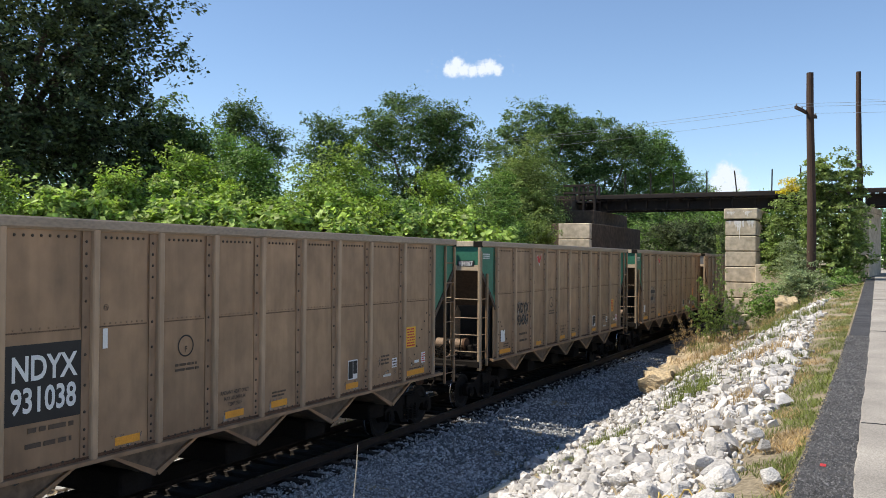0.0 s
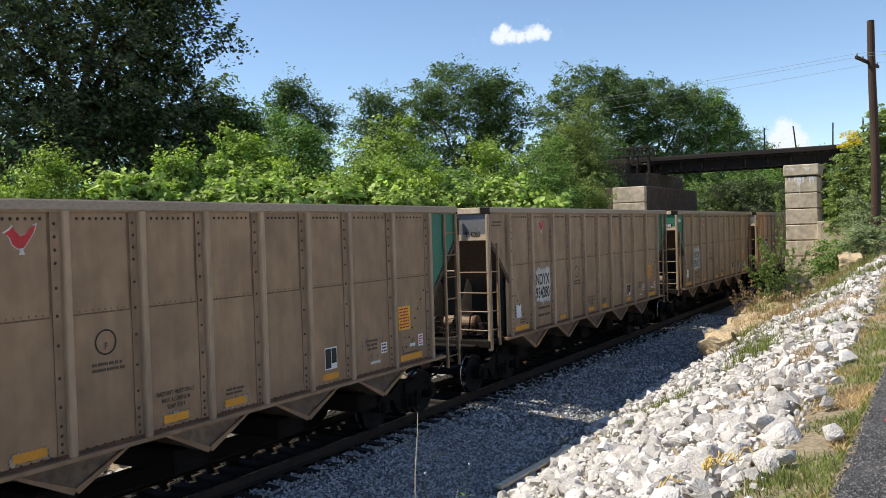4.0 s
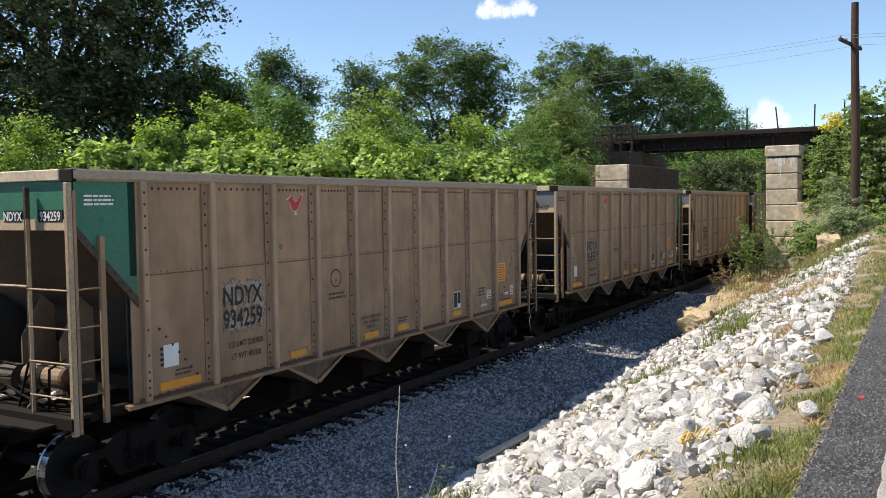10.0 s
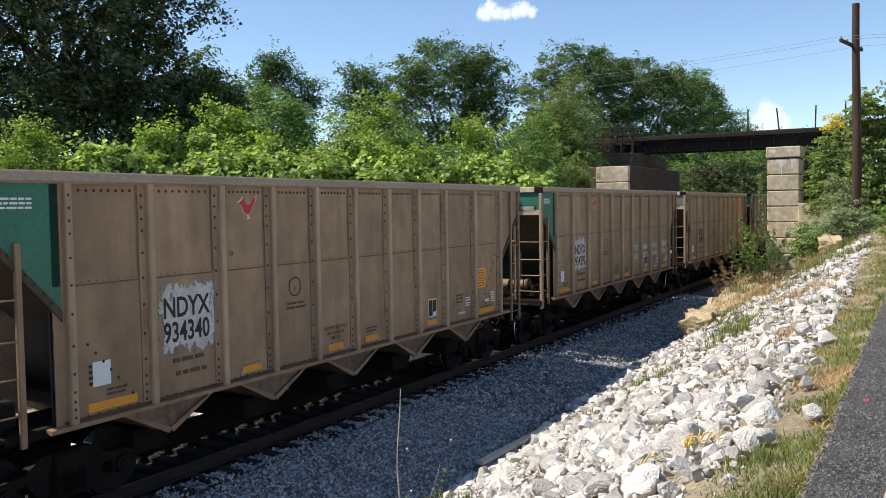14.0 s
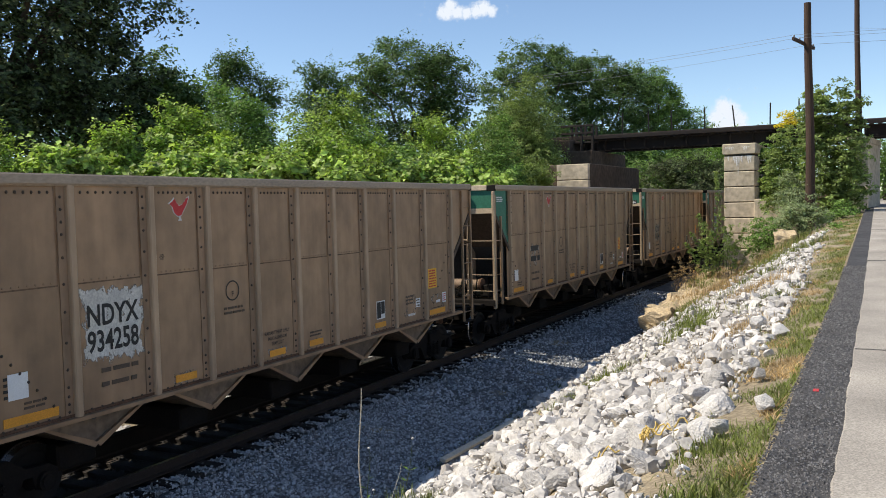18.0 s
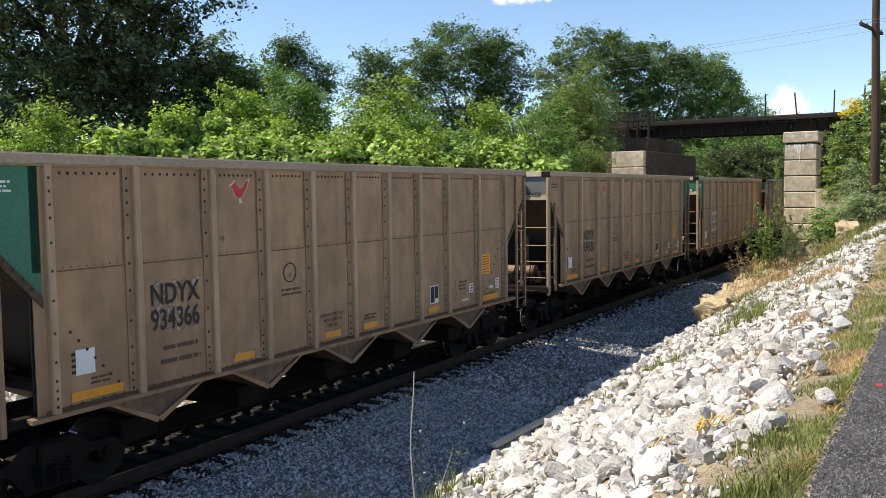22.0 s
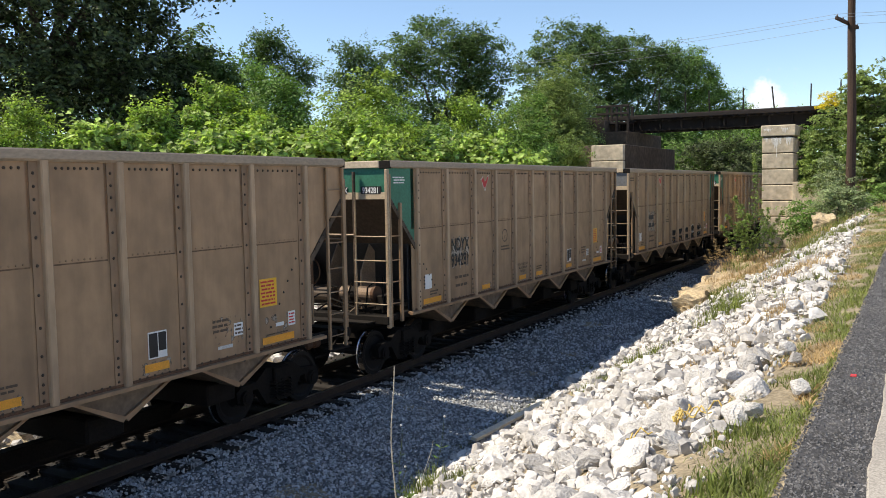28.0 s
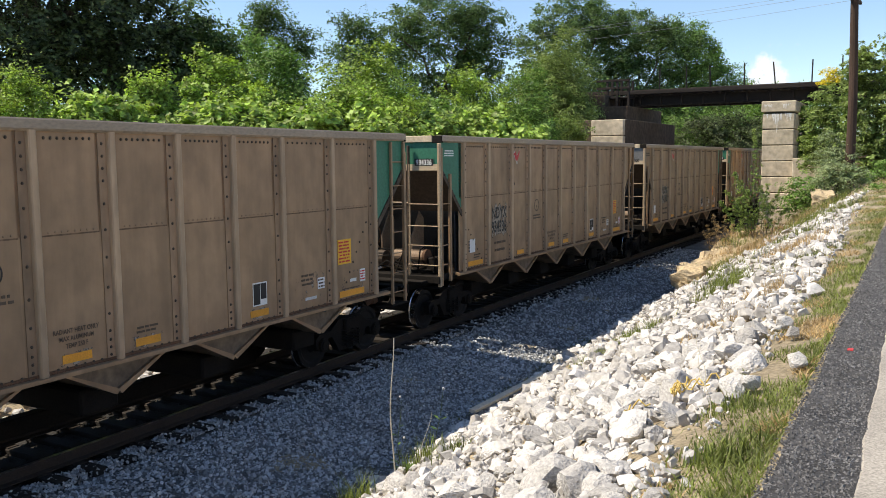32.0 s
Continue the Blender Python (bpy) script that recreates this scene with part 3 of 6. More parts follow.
def hopper_car():
    car = thing("hopper_car", "weathered taupe coal hopper car with riveted ribbed sides", "railcar", "coal train")
    # side sheets, one panel a bay, each in two riveted courses
    for a, b in zip(RIBS, RIBS[1:]):
        bm = box(PX - 0.02, PX - 0.004, a - 0.3, b + 0.02, SILL + 0.02, 3.11)
        box(PX - 0.014, PX, a - 0.3, b + 0.02, 3.05, CHORD + 0.03, bm=bm)
        part("side_panel", bm, M["body"], car)
        part("rib_flange", box(PX - 0.002, PX + 0.008, b - 0.26, b - 0.132, SILL + 0.03, CHORD), M["flange"], car)
    for k, r in enumerate(RIBS):
        w = 0.13
        prof = [(PX - 0.002, r - w), (PX + 0.045, r - w + 0.012), (HW - 0.005, r - w + 0.028), (HW - 0.005, r - 0.028), (PX + 0.045, r - 0.008), (PX - 0.002, r)]
        bm = prism(prof, "z", SILL + 0.03, CHORD + 0.005)
        part("rib", bm, M["rib"], car, "pressed steel side rib with riveted flange")
    # end bays: a sheet cut off along the slope, and its riveted edge
    for s, y0 in ((1, 0.0), (-1, LEAD)):
        q = lambda d: y0 + s * d
        part("bay_sheet", prism([(q(0.0), CHORD), (q(1.0), CHORD), (q(1.0), 2.76), (q(0.0), 3.83)], "x", PX - 0.02, PX), M["body"], car)
        part("bay_edge", prism([(q(-0.02), 3.83), (q(1.0), 2.76), (q(1.0), 2.62), (q(-0.02), 3.69)], "x", PX - 0.03, PX + 0.02), M["slope"], car)
        part("end_plate", prism([(q(0.02), 3.70), (q(0.02), CHORD), (q(0.04), CHORD), (q(0.04), 3.70)], "x", -PX, PX), M["body"], car)
        part("slope_sheet", prism([(q(0.02), 3.72), (q(0.04), 3.74), (q(0.96), 2.76), (q(0.93), 2.74)], "x", -PX + 0.03, PX - 0.03), M["slope"], car, "dark brown slope sheet")
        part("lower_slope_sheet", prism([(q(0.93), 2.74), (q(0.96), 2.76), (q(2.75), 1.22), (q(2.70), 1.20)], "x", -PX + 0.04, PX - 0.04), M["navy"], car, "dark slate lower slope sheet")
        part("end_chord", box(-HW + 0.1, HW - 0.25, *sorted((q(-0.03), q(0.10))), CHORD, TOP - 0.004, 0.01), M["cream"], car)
        part("corner_cap", box(HW - 0.25, HW - 0.002, *sorted((q(-0.02), q(0.05))), CHORD - 0.02, TOP - 0.008, 0.008), M["under"], car, "black chord end cap")
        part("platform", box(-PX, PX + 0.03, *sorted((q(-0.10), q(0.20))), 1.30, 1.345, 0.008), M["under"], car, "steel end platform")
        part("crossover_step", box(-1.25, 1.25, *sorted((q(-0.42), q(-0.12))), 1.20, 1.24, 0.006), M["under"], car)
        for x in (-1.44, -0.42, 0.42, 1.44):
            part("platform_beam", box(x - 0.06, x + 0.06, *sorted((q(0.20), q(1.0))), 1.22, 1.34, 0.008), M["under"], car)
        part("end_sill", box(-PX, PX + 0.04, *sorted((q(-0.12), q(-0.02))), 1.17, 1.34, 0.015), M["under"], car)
        for x in (-0.42, 0.42):
            part("gusset", prism([(q(0.60), 1.345), (q(0.60), 2.15), (q(0.95), 2.72), (q(1.15), 2.60), (q(1.15), 1.345)], "x", x - 0.012, x + 0.012), M["tan"], car, "dusty tan gusset plate")
        for x in (-1.46, 1.40):
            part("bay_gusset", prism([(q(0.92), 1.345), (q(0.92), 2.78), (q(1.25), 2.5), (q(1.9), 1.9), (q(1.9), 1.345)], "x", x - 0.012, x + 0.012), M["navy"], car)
        part("coupler", box(-0.12, 0.12, *sorted((q(-0.72), q(-0.14))), 0.72, 0.98, 0.03), M["under"], car, "grimy steel coupler")
        part("knuckle", box(-0.2, 0.2, *sorted((q(-0.77), q(-0.52))), 0.70, 1.0, 0.05), M["rust"], car)
        part("air_hose", tube([(0.35, q(-0.1), 1.0), (0.36, q(-0.3), 0.75), (0.3, q(-0.5), 0.55), (0.18, q(-0.72), 0.5)], 0.025), M["under"], car)
    # trailing end: ladders, rails, brake gear
    part("corner_post", box(HW - 0.085, HW - 0.01, -0.10, -0.02, 1.10, 4.30, 0.012), M["post"], car, "cream weathered corner post")
    part("corner_post_flange", box(HW - 0.03, HW - 0.008, -0.02, 0.025, 1.12, 4.2), M["body"], car)
    part("side_post", box(HW - 0.07, HW - 0.01, 0.37, 0.45, 1.18, 3.62, 0.008), M["body"], car)
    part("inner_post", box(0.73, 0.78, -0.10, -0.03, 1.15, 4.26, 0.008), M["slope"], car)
    part("inner_post_edge", box(0.782, 0.794, -0.11, -0.06, 1.15, 3.85), M["post"], car)
    for z in (2.95, 2.46, 2.02, 1.58):
        part("rung", rod((0.75, -0.10, z), (HW - 0.06, -0.10, z), 0.012), M["post"], car)
        part("rung", rod((HW - 0.04, -0.05, z), (HW - 0.04, 0.42, z), 0.012), M["body"], car)
    part("handrail", rod((-HW + 0.1, -0.11, 2.98), (0.76, -0.11, 2.98), 0.018), M["post"], car)
    part("far_post", box(-HW + 0.02, -HW + 0.10, -0.11, -0.02, 1.10, 4.08, 0.012), M["body"], car)
    part("far_inner_post", box(-0.80, -0.72, -0.12, -0.03, 1.15, 3.0, 0.008), M["body"], car)
    cyl = part("brake_cylinder", rod((0.15, 0.32, 1.72), (0.95, 0.32, 1.72), 0.15, 16), M["tan"], car, "dusty tan brake cylinder")
    part("band", rod((0.42, 0.32, 1.72), (0.56, 0.32, 1.72), 0.158, 16), M["under"], cyl)
    part("cylinder_head", rod((0.95, 0.32, 1.72), (1.02, 0.32, 1.72), 0.175, 16), M["rust"], cyl)
    part("reservoir", rod((-1.0, 0.45, 1.62), (-0.2, 0.45, 1.62), 0.19, 16), M["slope"], car, "dark brown air reservoir")
    part("brake_valve", box(1.05, 1.32, 0.2, 0.5, 1.38, 1.72, 0.03), M["under"], car)
    for pts in (((0.2, 0.1, 1.4), (0.3, 0.05, 1.62), (0.7, 0.05, 1.5), (1.1, 0.15, 1.55)), ((-0.6, 0.1, 1.45), (0.0, 0.02, 1.5), (0.5, 0.02, 1.42), (1.25, 0.05, 1.45)), ((-1.2, 0.2, 1.36), (-0.4, 0.12, 1.9), (0.1, 0.2, 1.85)), ((0.9, 0.05, 1.36), (1.0, 0.0, 1.9), (1.05, 0.2, 2.0)), ((0.35, 0.0, 1.36), (0.62, -0.02, 1.98)), ((-0.9, 0.0, 1.36), (-0.3, 0.1, 1.7), (0.2, -0.02, 1.75)), ((1.0, 0.1, 1.36), (0.6, 0.0, 1.8), (0.15, 0.1, 1.5)), ((1.3, 0.1, 1.36), (1.25, 0.2, 2.1)), ((-0.3, -0.02, 1.36), (0.1, 0.0, 1.62), (0.9, -0.02, 1.40))):
        part("brake_pipe", tube(pts, 0.018), M["under"], car)
    part("brake_lever", rod((0.55, 0.0, 1.36), (0.9, -0.05, 1.62), 0.02), M["tan"], car)
    # leading end: side ladder and hand brake
    for y in (14.10, 14.58):
        part("ladder_post", box(HW - 0.06, HW - 0.005, y - 0.028, y + 0.028, 1.0, 4.3, 0.008), M["body"], car)
    for z in (1.25, 1.65, 2.05, 2.48, 2.95, 3.42, 3.9):
        part("rung", rod((HW - 0.035, 14.1, z), (HW - 0.035, 14.58, z), 0.012), M["body"], car)
    part("ladder_step", box(HW - 0.2, HW, 14.05, 14.65, 0.98, 1.02), M["under"], car)
    part("brake_wheel", lathe([(0.02, 0.27), (0.0, 0.29), (-0.02, 0.27), (0.0, 0.25), (0.02, 0.27)], (0, 0), 20, None), M["rust"], car, "rusty hand brake wheel").matrix_basis = pose(0.55, LEAD + 0.2, 2.35, 0, 0, 90)
    part("brake_housing", box(0.35, 0.75, LEAD - 0.1, LEAD + 0.12, 2.1, 2.6, 0.03), M["rust"], car)
    part("lead_tank", rod((-0.2, LEAD - 0.35, 1.75), (0.8, LEAD - 0.35, 1.75), 0.16, 14), M["slope"], car)
    for x in (-HW + 0.1, 0.7, HW - 0.1):
        part("end_post", box(x - 0.04, x + 0.04, LEAD + 0.03, LEAD + 0.1, 1.1, 4.1, 0.008), M["body"], car)
    part("lead_handrail", rod((-HW + 0.1, LEAD + 0.12, 2.98), (HW - 0.1, LEAD + 0.12, 2.98), 0.018), M["body"], car)
    # chords, sills, far side, floor
    prof = [(HW - 0.13, CHORD - 0.01), (HW - 0.03, CHORD - 0.01), (HW, CHORD + 0.02), (HW, TOP - 0.02), (HW - 0.02, TOP), (HW - 0.16, TOP), (HW - 0.18, TOP - 0.03), (HW - 0.16, CHORD + 0.03)]
    part("top_chord", prism(prof, "y", 0.0, LEAD), M["chord"], car, "pale top chord along the side")
    part("top_chord", prism([(-x, z) for x, z in prof], "y", 0.0, LEAD), M["chord"], car)
    part("side_sill", prism([(PX - 0.05, SILL + 0.07), (HW + 0.01, SILL + 0.055), (HW + 0.01, SILL), (HW - 0.02, SILL), (PX - 0.05, SILL + 0.03)], "y", 0.75, 13.95), M["body"], car, "side sill ledge with a worn edge")
    part("sill_angle", box(PX - 0.004, PX + 0.014, 1.0, 13.6, SILL + 0.065, SILL + 0.105), M["rust"], car, "rusty angle above the sill")
    bm = box(-PX, -PX + 0.02, 1.0, 13.6, SILL, CHORD)
    part("far_side", bm, M["body"], car)
    # added black bar, only there to hide the sunlit far rail
    part("door_shaft", box(-0.46, -0.24, 2.6, 12.0, 0.06, 0.33, 0.02), M["under"], car, "added black bar hiding the sunlit far rail")
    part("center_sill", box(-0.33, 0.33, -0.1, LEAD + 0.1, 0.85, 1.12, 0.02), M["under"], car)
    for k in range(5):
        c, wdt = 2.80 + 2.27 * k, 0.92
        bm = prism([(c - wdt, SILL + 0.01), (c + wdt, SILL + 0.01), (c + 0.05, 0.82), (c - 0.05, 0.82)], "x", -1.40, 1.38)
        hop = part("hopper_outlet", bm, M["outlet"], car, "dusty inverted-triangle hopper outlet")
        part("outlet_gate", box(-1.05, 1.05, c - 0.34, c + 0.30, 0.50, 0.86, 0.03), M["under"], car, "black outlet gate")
        bm = prism([(c - wdt, SILL - 0.005), (c - wdt + 0.07, SILL - 0.005), (c + 0.02, 0.865), (c - 0.04, 0.80)], "x", 1.385, 1.43)
        prism([(c + wdt, SILL - 0.005), (c + wdt - 0.07, SILL - 0.005), (c - 0.02, 0.865), (c + 0.04, 0.80)], "x", 1.385, 1.432, bm)
        part("outlet_edge", bm, M["body"], hop)
    part("floor_sheet", box(-PX + 0.03, PX - 0.03, 2.3, 12.35, SILL + 0.02, SILL + 0.045), M["slope"], car)
    for y in (4.0, 7.3, 10.6):
        part("crossbeam", rod((-PX, y, 3.3), (PX, y, 3.3), 0.05), M["slope"], car)
    part("rivets", rivet_field(), None, car, "rows of dark rivets")["kind"] = "stuff"
    # markings shared by all cars
    rng = random.Random(5)
    part("amber_strip", box(PX, PX + 0.005, 1.34, 2.12, 1.40, 1.515), M["orange"], car)
    part("amber_strip", box(PX, PX + 0.005, 12.32, 13.12, 1.40, 1.515), M["orange"], car)
    for y, z in ((4.40, 1.46), (6.62, 1.47), (7.78, 1.47), (10.10, 1.48)):
        part("scuffed_paint", box(PX, PX + 0.002, y - 0.36, y + 0.36, z - 0.12, z + 0.12), M["flake_thin"], car)
        part("amber_strip", box(PX, PX + 0.005, y - 0.22, y + 0.22, z - 0.055, z + 0.055), M["orange"], car)
    pl = decal(car, "white_placard", 1.42, 1.70, 1.72, 2.04, M["white"])
    part("scanner_mark", bars(1.36, 1.42, 1.73, 2.03, 4, rng, 0.007), M["black"], pl)
    part("stencil_box", bars(1.62, 1.95, 1.56, 1.68, 2, rng), M["faint"], car)
    em = part("round_emblem", ring_bm(5.50, 2.66, 0.165, 0.143), M["black"], car)
    side_text(car, "emblem_letter", "F", 5.50, 2.57, 0.12, M["faint"])
    part("small_stencil", bars(5.28, 5.80, 2.27, 2.42, 2, rng), M["faint"], car)
    for i, line in enumerate(("RADIANT HEAT ONLY", "MAX ALUMINUM", "TEMP 250 F")):
        side_text(car, "stencil", line, 6.62, 1.80 - 0.095 * i, 0.085, M["faint"], squeeze=0.8)
    part("small_stencil", bars(7.55, 8.0, 1.58, 1.70, 2, rng), M["faint"], car)
    db = decal(car, "data_panel", 9.95, 10.29, 1.60, 1.98, M["white"], 0.004, "black data panel with white outline")
    bm = box(PX, PX + 0.006, 9.965, 10.12, 1.62, 1.96)
    box(PX, PX + 0.006, 10.135, 10.275, 1.70, 1.96, bm=bm)
    part("data_field", bm, M["black"], db)
    part("small_stencil", bars(11.2, 11.55, 1.75, 1.98, 3, rng), M["faint"], car)
    lb = decal(car, "white_label", 11.66, 11.86, 1.66, 1.86, M["white"])
    part("label_print", bars(11.67, 11.85, 1.67, 1.85, 3, rng, 0.007), M["faint"], lb)
    decal(car, "white_label", 11.3, 11.62, 1.50, 1.55, M["chalk"])
    yp = decal(car, "yellow_placard", 12.28, 12.70, 2.02, 2.48, M["yellow"], 0.004, "amber yellow warning placard with fine print")
    part("placard_print", bars(12.30, 12.68, 2.04, 2.46, 7, rng, 0.007), M["red"], yp)
    decal(car, "white_label", 12.66, 12.86, 1.66, 1.72, M["white"])
    wl = decal(car, "warning_label", 12.98, 13.16, 1.63, 1.87, M["white"])
    part("label_print", bars(12.99, 13.15, 1.65, 1.85, 4, rng, 0.007), M["red"], wl)
    part("scuffed_paint", box(PX, PX + 0.002, 10.85, 12.02, 1.42, 2.08), M["scuff"], car)
    part("scuffed_paint", box(PX, PX + 0.002, 12.25, 13.22, 1.34, 1.96), M["scuff"], car)
    part("small_stencil", bars(12.4, 13.0, 1.53, 1.57, 1, rng), M["faint"], car)
    return car, [bogie(car, 1.35, "two-axle steel bogie with coil springs"), bogie(car, LEAD - 1.35, "two-axle steel bogie with coil springs")]


def ring_bm(y, z, r1, r0, steps=28):
    bm = bmesh.new()
    vs = []
    for k in range(steps):
        a = 2 * math.pi * k / steps
        vs.append([bm.verts.new((PX + lift, y + r * math.cos(a), z + r * math.sin(a))) for r, lift in ((r1, 0.006), (r0, 0.006))])
    for k in range(steps):
        a, b = vs[k], vs[(k + 1) % steps]
        bm.faces.new((a[0], b[0], b[1], a[1]))
    bmesh.ops.recalc_face_normals(bm, faces=bm.faces[:])
    if bm.faces and next(iter(bm.faces)).normal.x < 0:
        bmesh.ops.reverse_faces(bm, faces=bm.faces[:])
    return bm


BIRD = [(-0.20, 0.09), (-0.13, 0.13), (-0.09, 0.17), (-0.06, 0.12), (0.0, 0.06), (0.07, 0.08), (0.15, 0.17), (0.20, 0.19), (0.17, 0.10), (0.10, 0.0), (0.04, -0.08), (-0.03, -0.09), (-0.10, -0.04), (-0.13, 0.04), (-0.16, 0.07)]
LEGS = [(-0.03, -0.16), (0.05, -0.16), (0.04, -0.13), (0.02, -0.08), (-0.02, -0.08), (-0.01, -0.13)]


# number, style of the patch, green trailing end, green leading end
CARS = {
    -4: ("", "faint", 0, 1), -3: ("", "faint", 1, 0), -2: ("", "faint", 0, 0), -1: ("", "faint", 1, 0),
    0: ("934367", "ragged", 1, 1), 1: ("931038", "black", 0, 1), 2: ("934255", "white", 1, 0), 3: ("934280", "white", 0, 1),
    4: ("", "ragged", 0, 1), 5: ("934348", "low", 0, 1), 6: ("934311", "ragged", 0, 1), 7: ("934357", "faint", 0, 1),
    8: ("934259", "faint", 1, 0), 9: ("934304", "ragged", 0, 1), 10: ("934292", "white", 1, 0), 11: ("934340", "white", 1, 0),
    12: ("934344", "faint", 1, 0), 13: ("", "ragged", 1, 0), 14: ("934258", "white", 1, 0), 15: ("934339", "white", 1, 0),
    16: ("934350", "ragged", 0, 1), 17: ("934366", "ragged", 1, 0), 18: ("934361", "low", 0, 1), 19: ("934319", "ragged", 1, 0),
    20: ("", "faint", 0, 1), 21: ("934281", "ragged", 1, 0), 22: ("934369", "white", 1, 0), 23: ("934300", "faint", 0, 1),
    24: ("934336", "faint", 1, 0), 25: ("", "ragged", 0, 1), 26: ("", "faint", 1, 0), 27: ("", "faint", 0, 0),
}


def retint(car, name, which, mat):
    """Give one of the car's parts (0 trailing, 1 leading) its own paint."""
    found = [o for o in car.children if o.name.split(".")[0] == name]
    ob = found[which]
    ob.data = ob.data.copy()
    ob.data.materials[0] = mat
    return ob


def dress(car, j):
    number, style, green_tail, green_head = CARS[j]
    rng = random.Random(100 + j)
    for which, green in ((0, green_tail), (1, green_head)):
        retint(car, "end_plate", which, M["green"] if green else M["plate_grey"])
        if green:
            retint(car, "bay_sheet", which, M["green"])
    label = "weathered taupe coal hopper car" + {(0, 0): " with ribbed sides", (1, 0): " with a green trailing end", (0, 1): " with a green leading end", (1, 1): " with both ends green"}[(green_tail, green_head)]
    tagged(car, label)
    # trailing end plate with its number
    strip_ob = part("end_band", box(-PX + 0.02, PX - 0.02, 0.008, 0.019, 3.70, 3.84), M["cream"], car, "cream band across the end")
    if number:
        if green_tail or j == 1:
            for x, w in ((0.36, 0.36), (1.12, 0.48)):
                part("number_panel", box(x - w / 2, x + w / 2, 0.004, 0.019, 3.805, 3.96), M["black"], car)
        ink = M["white"] if (green_tail or j == 1) else M["black"]
        for body, x in (("NDYX", 0.36), (number, 1.12)):
            ob = part("end_lettering", text_mesh(body, 0.165, ink, 0.82), None, car)
            ob.matrix_basis = Matrix.Translation((x, 0.001, 3.825 if (green_tail or j == 1) else 3.79)) @ END_TEXT
    if green_tail:
        part("bay_print", bars(0.18, 0.66, 4.0, 4.16, 3, rng), M["white"], car, "lines of fine white print")
    else:
        part("bay_print", bars(0.18, 0.72, 4.0, 4.16, 2, rng), M["faint"], car)
    # painted patch and reporting mark
    y0, y1 = 2.56, 3.58
    if style == "black":
        y0, y1 = 2.56, 3.56
        part("number_panel", box(PX, PX + 0.003, 2.50, 3.60, 1.93, 2.90), M["black"], car, "black painted number panel")
    else:
        z0, z1, mat = {"white": (1.90, 2.98, "flake_dense"), "ragged": (1.92, 2.90, "flake_thin"), "low": (1.88, 2.56, "flake_dense"), "faint": (1.92, 2.92, "flake_grey")}[style]
        part("painted_patch", box(PX, PX + 0.003, y0 - 0.06, y1 + 0.08, z0, z1), M[mat], car, "flaking paint patch")
    ink = M["white"] if style == "black" else M["black"]
    if number:
        side_text(car, "reporting_mark", "NDYX", 3.05, 2.46, 0.43 if style == "black" else 0.40, ink, squeeze=0.78)
        side_text(car, "car_number", number, 3.05, 2.07 if style == "black" else 2.11, 0.43 if style == "black" else 0.40, ink, squeeze=0.74)
    else:
        part("reporting_mark", bars(2.68, 3.5, 2.12, 2.74, 2, rng), ink, car)
    weights = {2: ("LD LMT 237400", "LT WT 48600"), 6: ("LD LMT 237400", "LT WT 48600"), 8: ("LD LMT 236900", "LT WT 49100")}.get(j)
    for i in (0, 1):
        if weights:
            side_text(car, "weight_stencil", weights[i], 3.1, 1.80 - 0.19 * i, 0.13, M["faint"], squeeze=0.9)
        else:
            part("weight_stencil", bars(2.75, 3.5, 1.78 - 0.19 * i, 1.90 - 0.19 * i, 1, rng), M["faint"], car)
    # the red bird emblem
    if j != 1:
        c = Vector(({3: 3.05, 6: 3.05, 24: 4.15}.get(j, 4.38), 3.98))
        em = part("bird_emblem", flat_side([(c.x + 1.12 * a, c.y + 1.12 * b) for a, b in BIRD], 0.004), M["chalk"], car, "red bird emblem outlined in white")
        part("red_bird", flat_side([(c.x + a, c.y + b) for a, b in BIRD], 0.007), M["red"], em)
        part("bird_leg_mark", flat_side([(c.x + a, c.y + b) for a, b in LEGS], 0.006), M["chalk"], em)
    else:
        part("white_label", box(PX, PX + 0.004, 3.95, 4.03, 2.75, 3.02), M["white"], car)
    if j in (10, 20):
        scrawl(car, j)


def scrawl(car, j):
    """Spray-paint doodles: loose looping strokes across some panels."""
    rng = random.Random(40 + j)
    mat = M["chalk"] if j == 10 else M["black"]
    for p in ((7, 8, 9, 10) if j == 10 else (5, 6, 7, 8, 9)):
        a, b = RIBS[p - 1] + 0.12, RIBS[p] - 0.45
        bm = bmesh.new()
        for row in range(2):
            z = (2.35 if j == 10 else 1.78) - 0.30 * row
            for k in range(3):
                y, pts = a + (b - a) * (k + 0.5) / 3, []
                w = (b - a) / 6.5
                u = rng.uniform(0, 6)
                for i in range(12):
                    u += 0.62
                    pts.append((PX + 0.003, y + w * math.cos(u) * rng.uniform(0.6, 1.1), z + 0.11 * math.sin(u * rng.choice((1, 1, 1.3)))))
                tube(pts, 0.012 if j == 10 else 0.016, 4, bm)
        part("spray_doodle", bm, mat, car, "looping spray-painted scrawl")


master, _ = hopper_car()
TRAIN = {}
for j in sorted(CARS):
    TRAIN[j] = copy_thing(master, Matrix.Translation((XC, 20.5 - PITCH * j, 0)))
    dress(TRAIN[j], j)
for o in (*master.children_recursive, master):
    bpy.data.objects.remove(o)


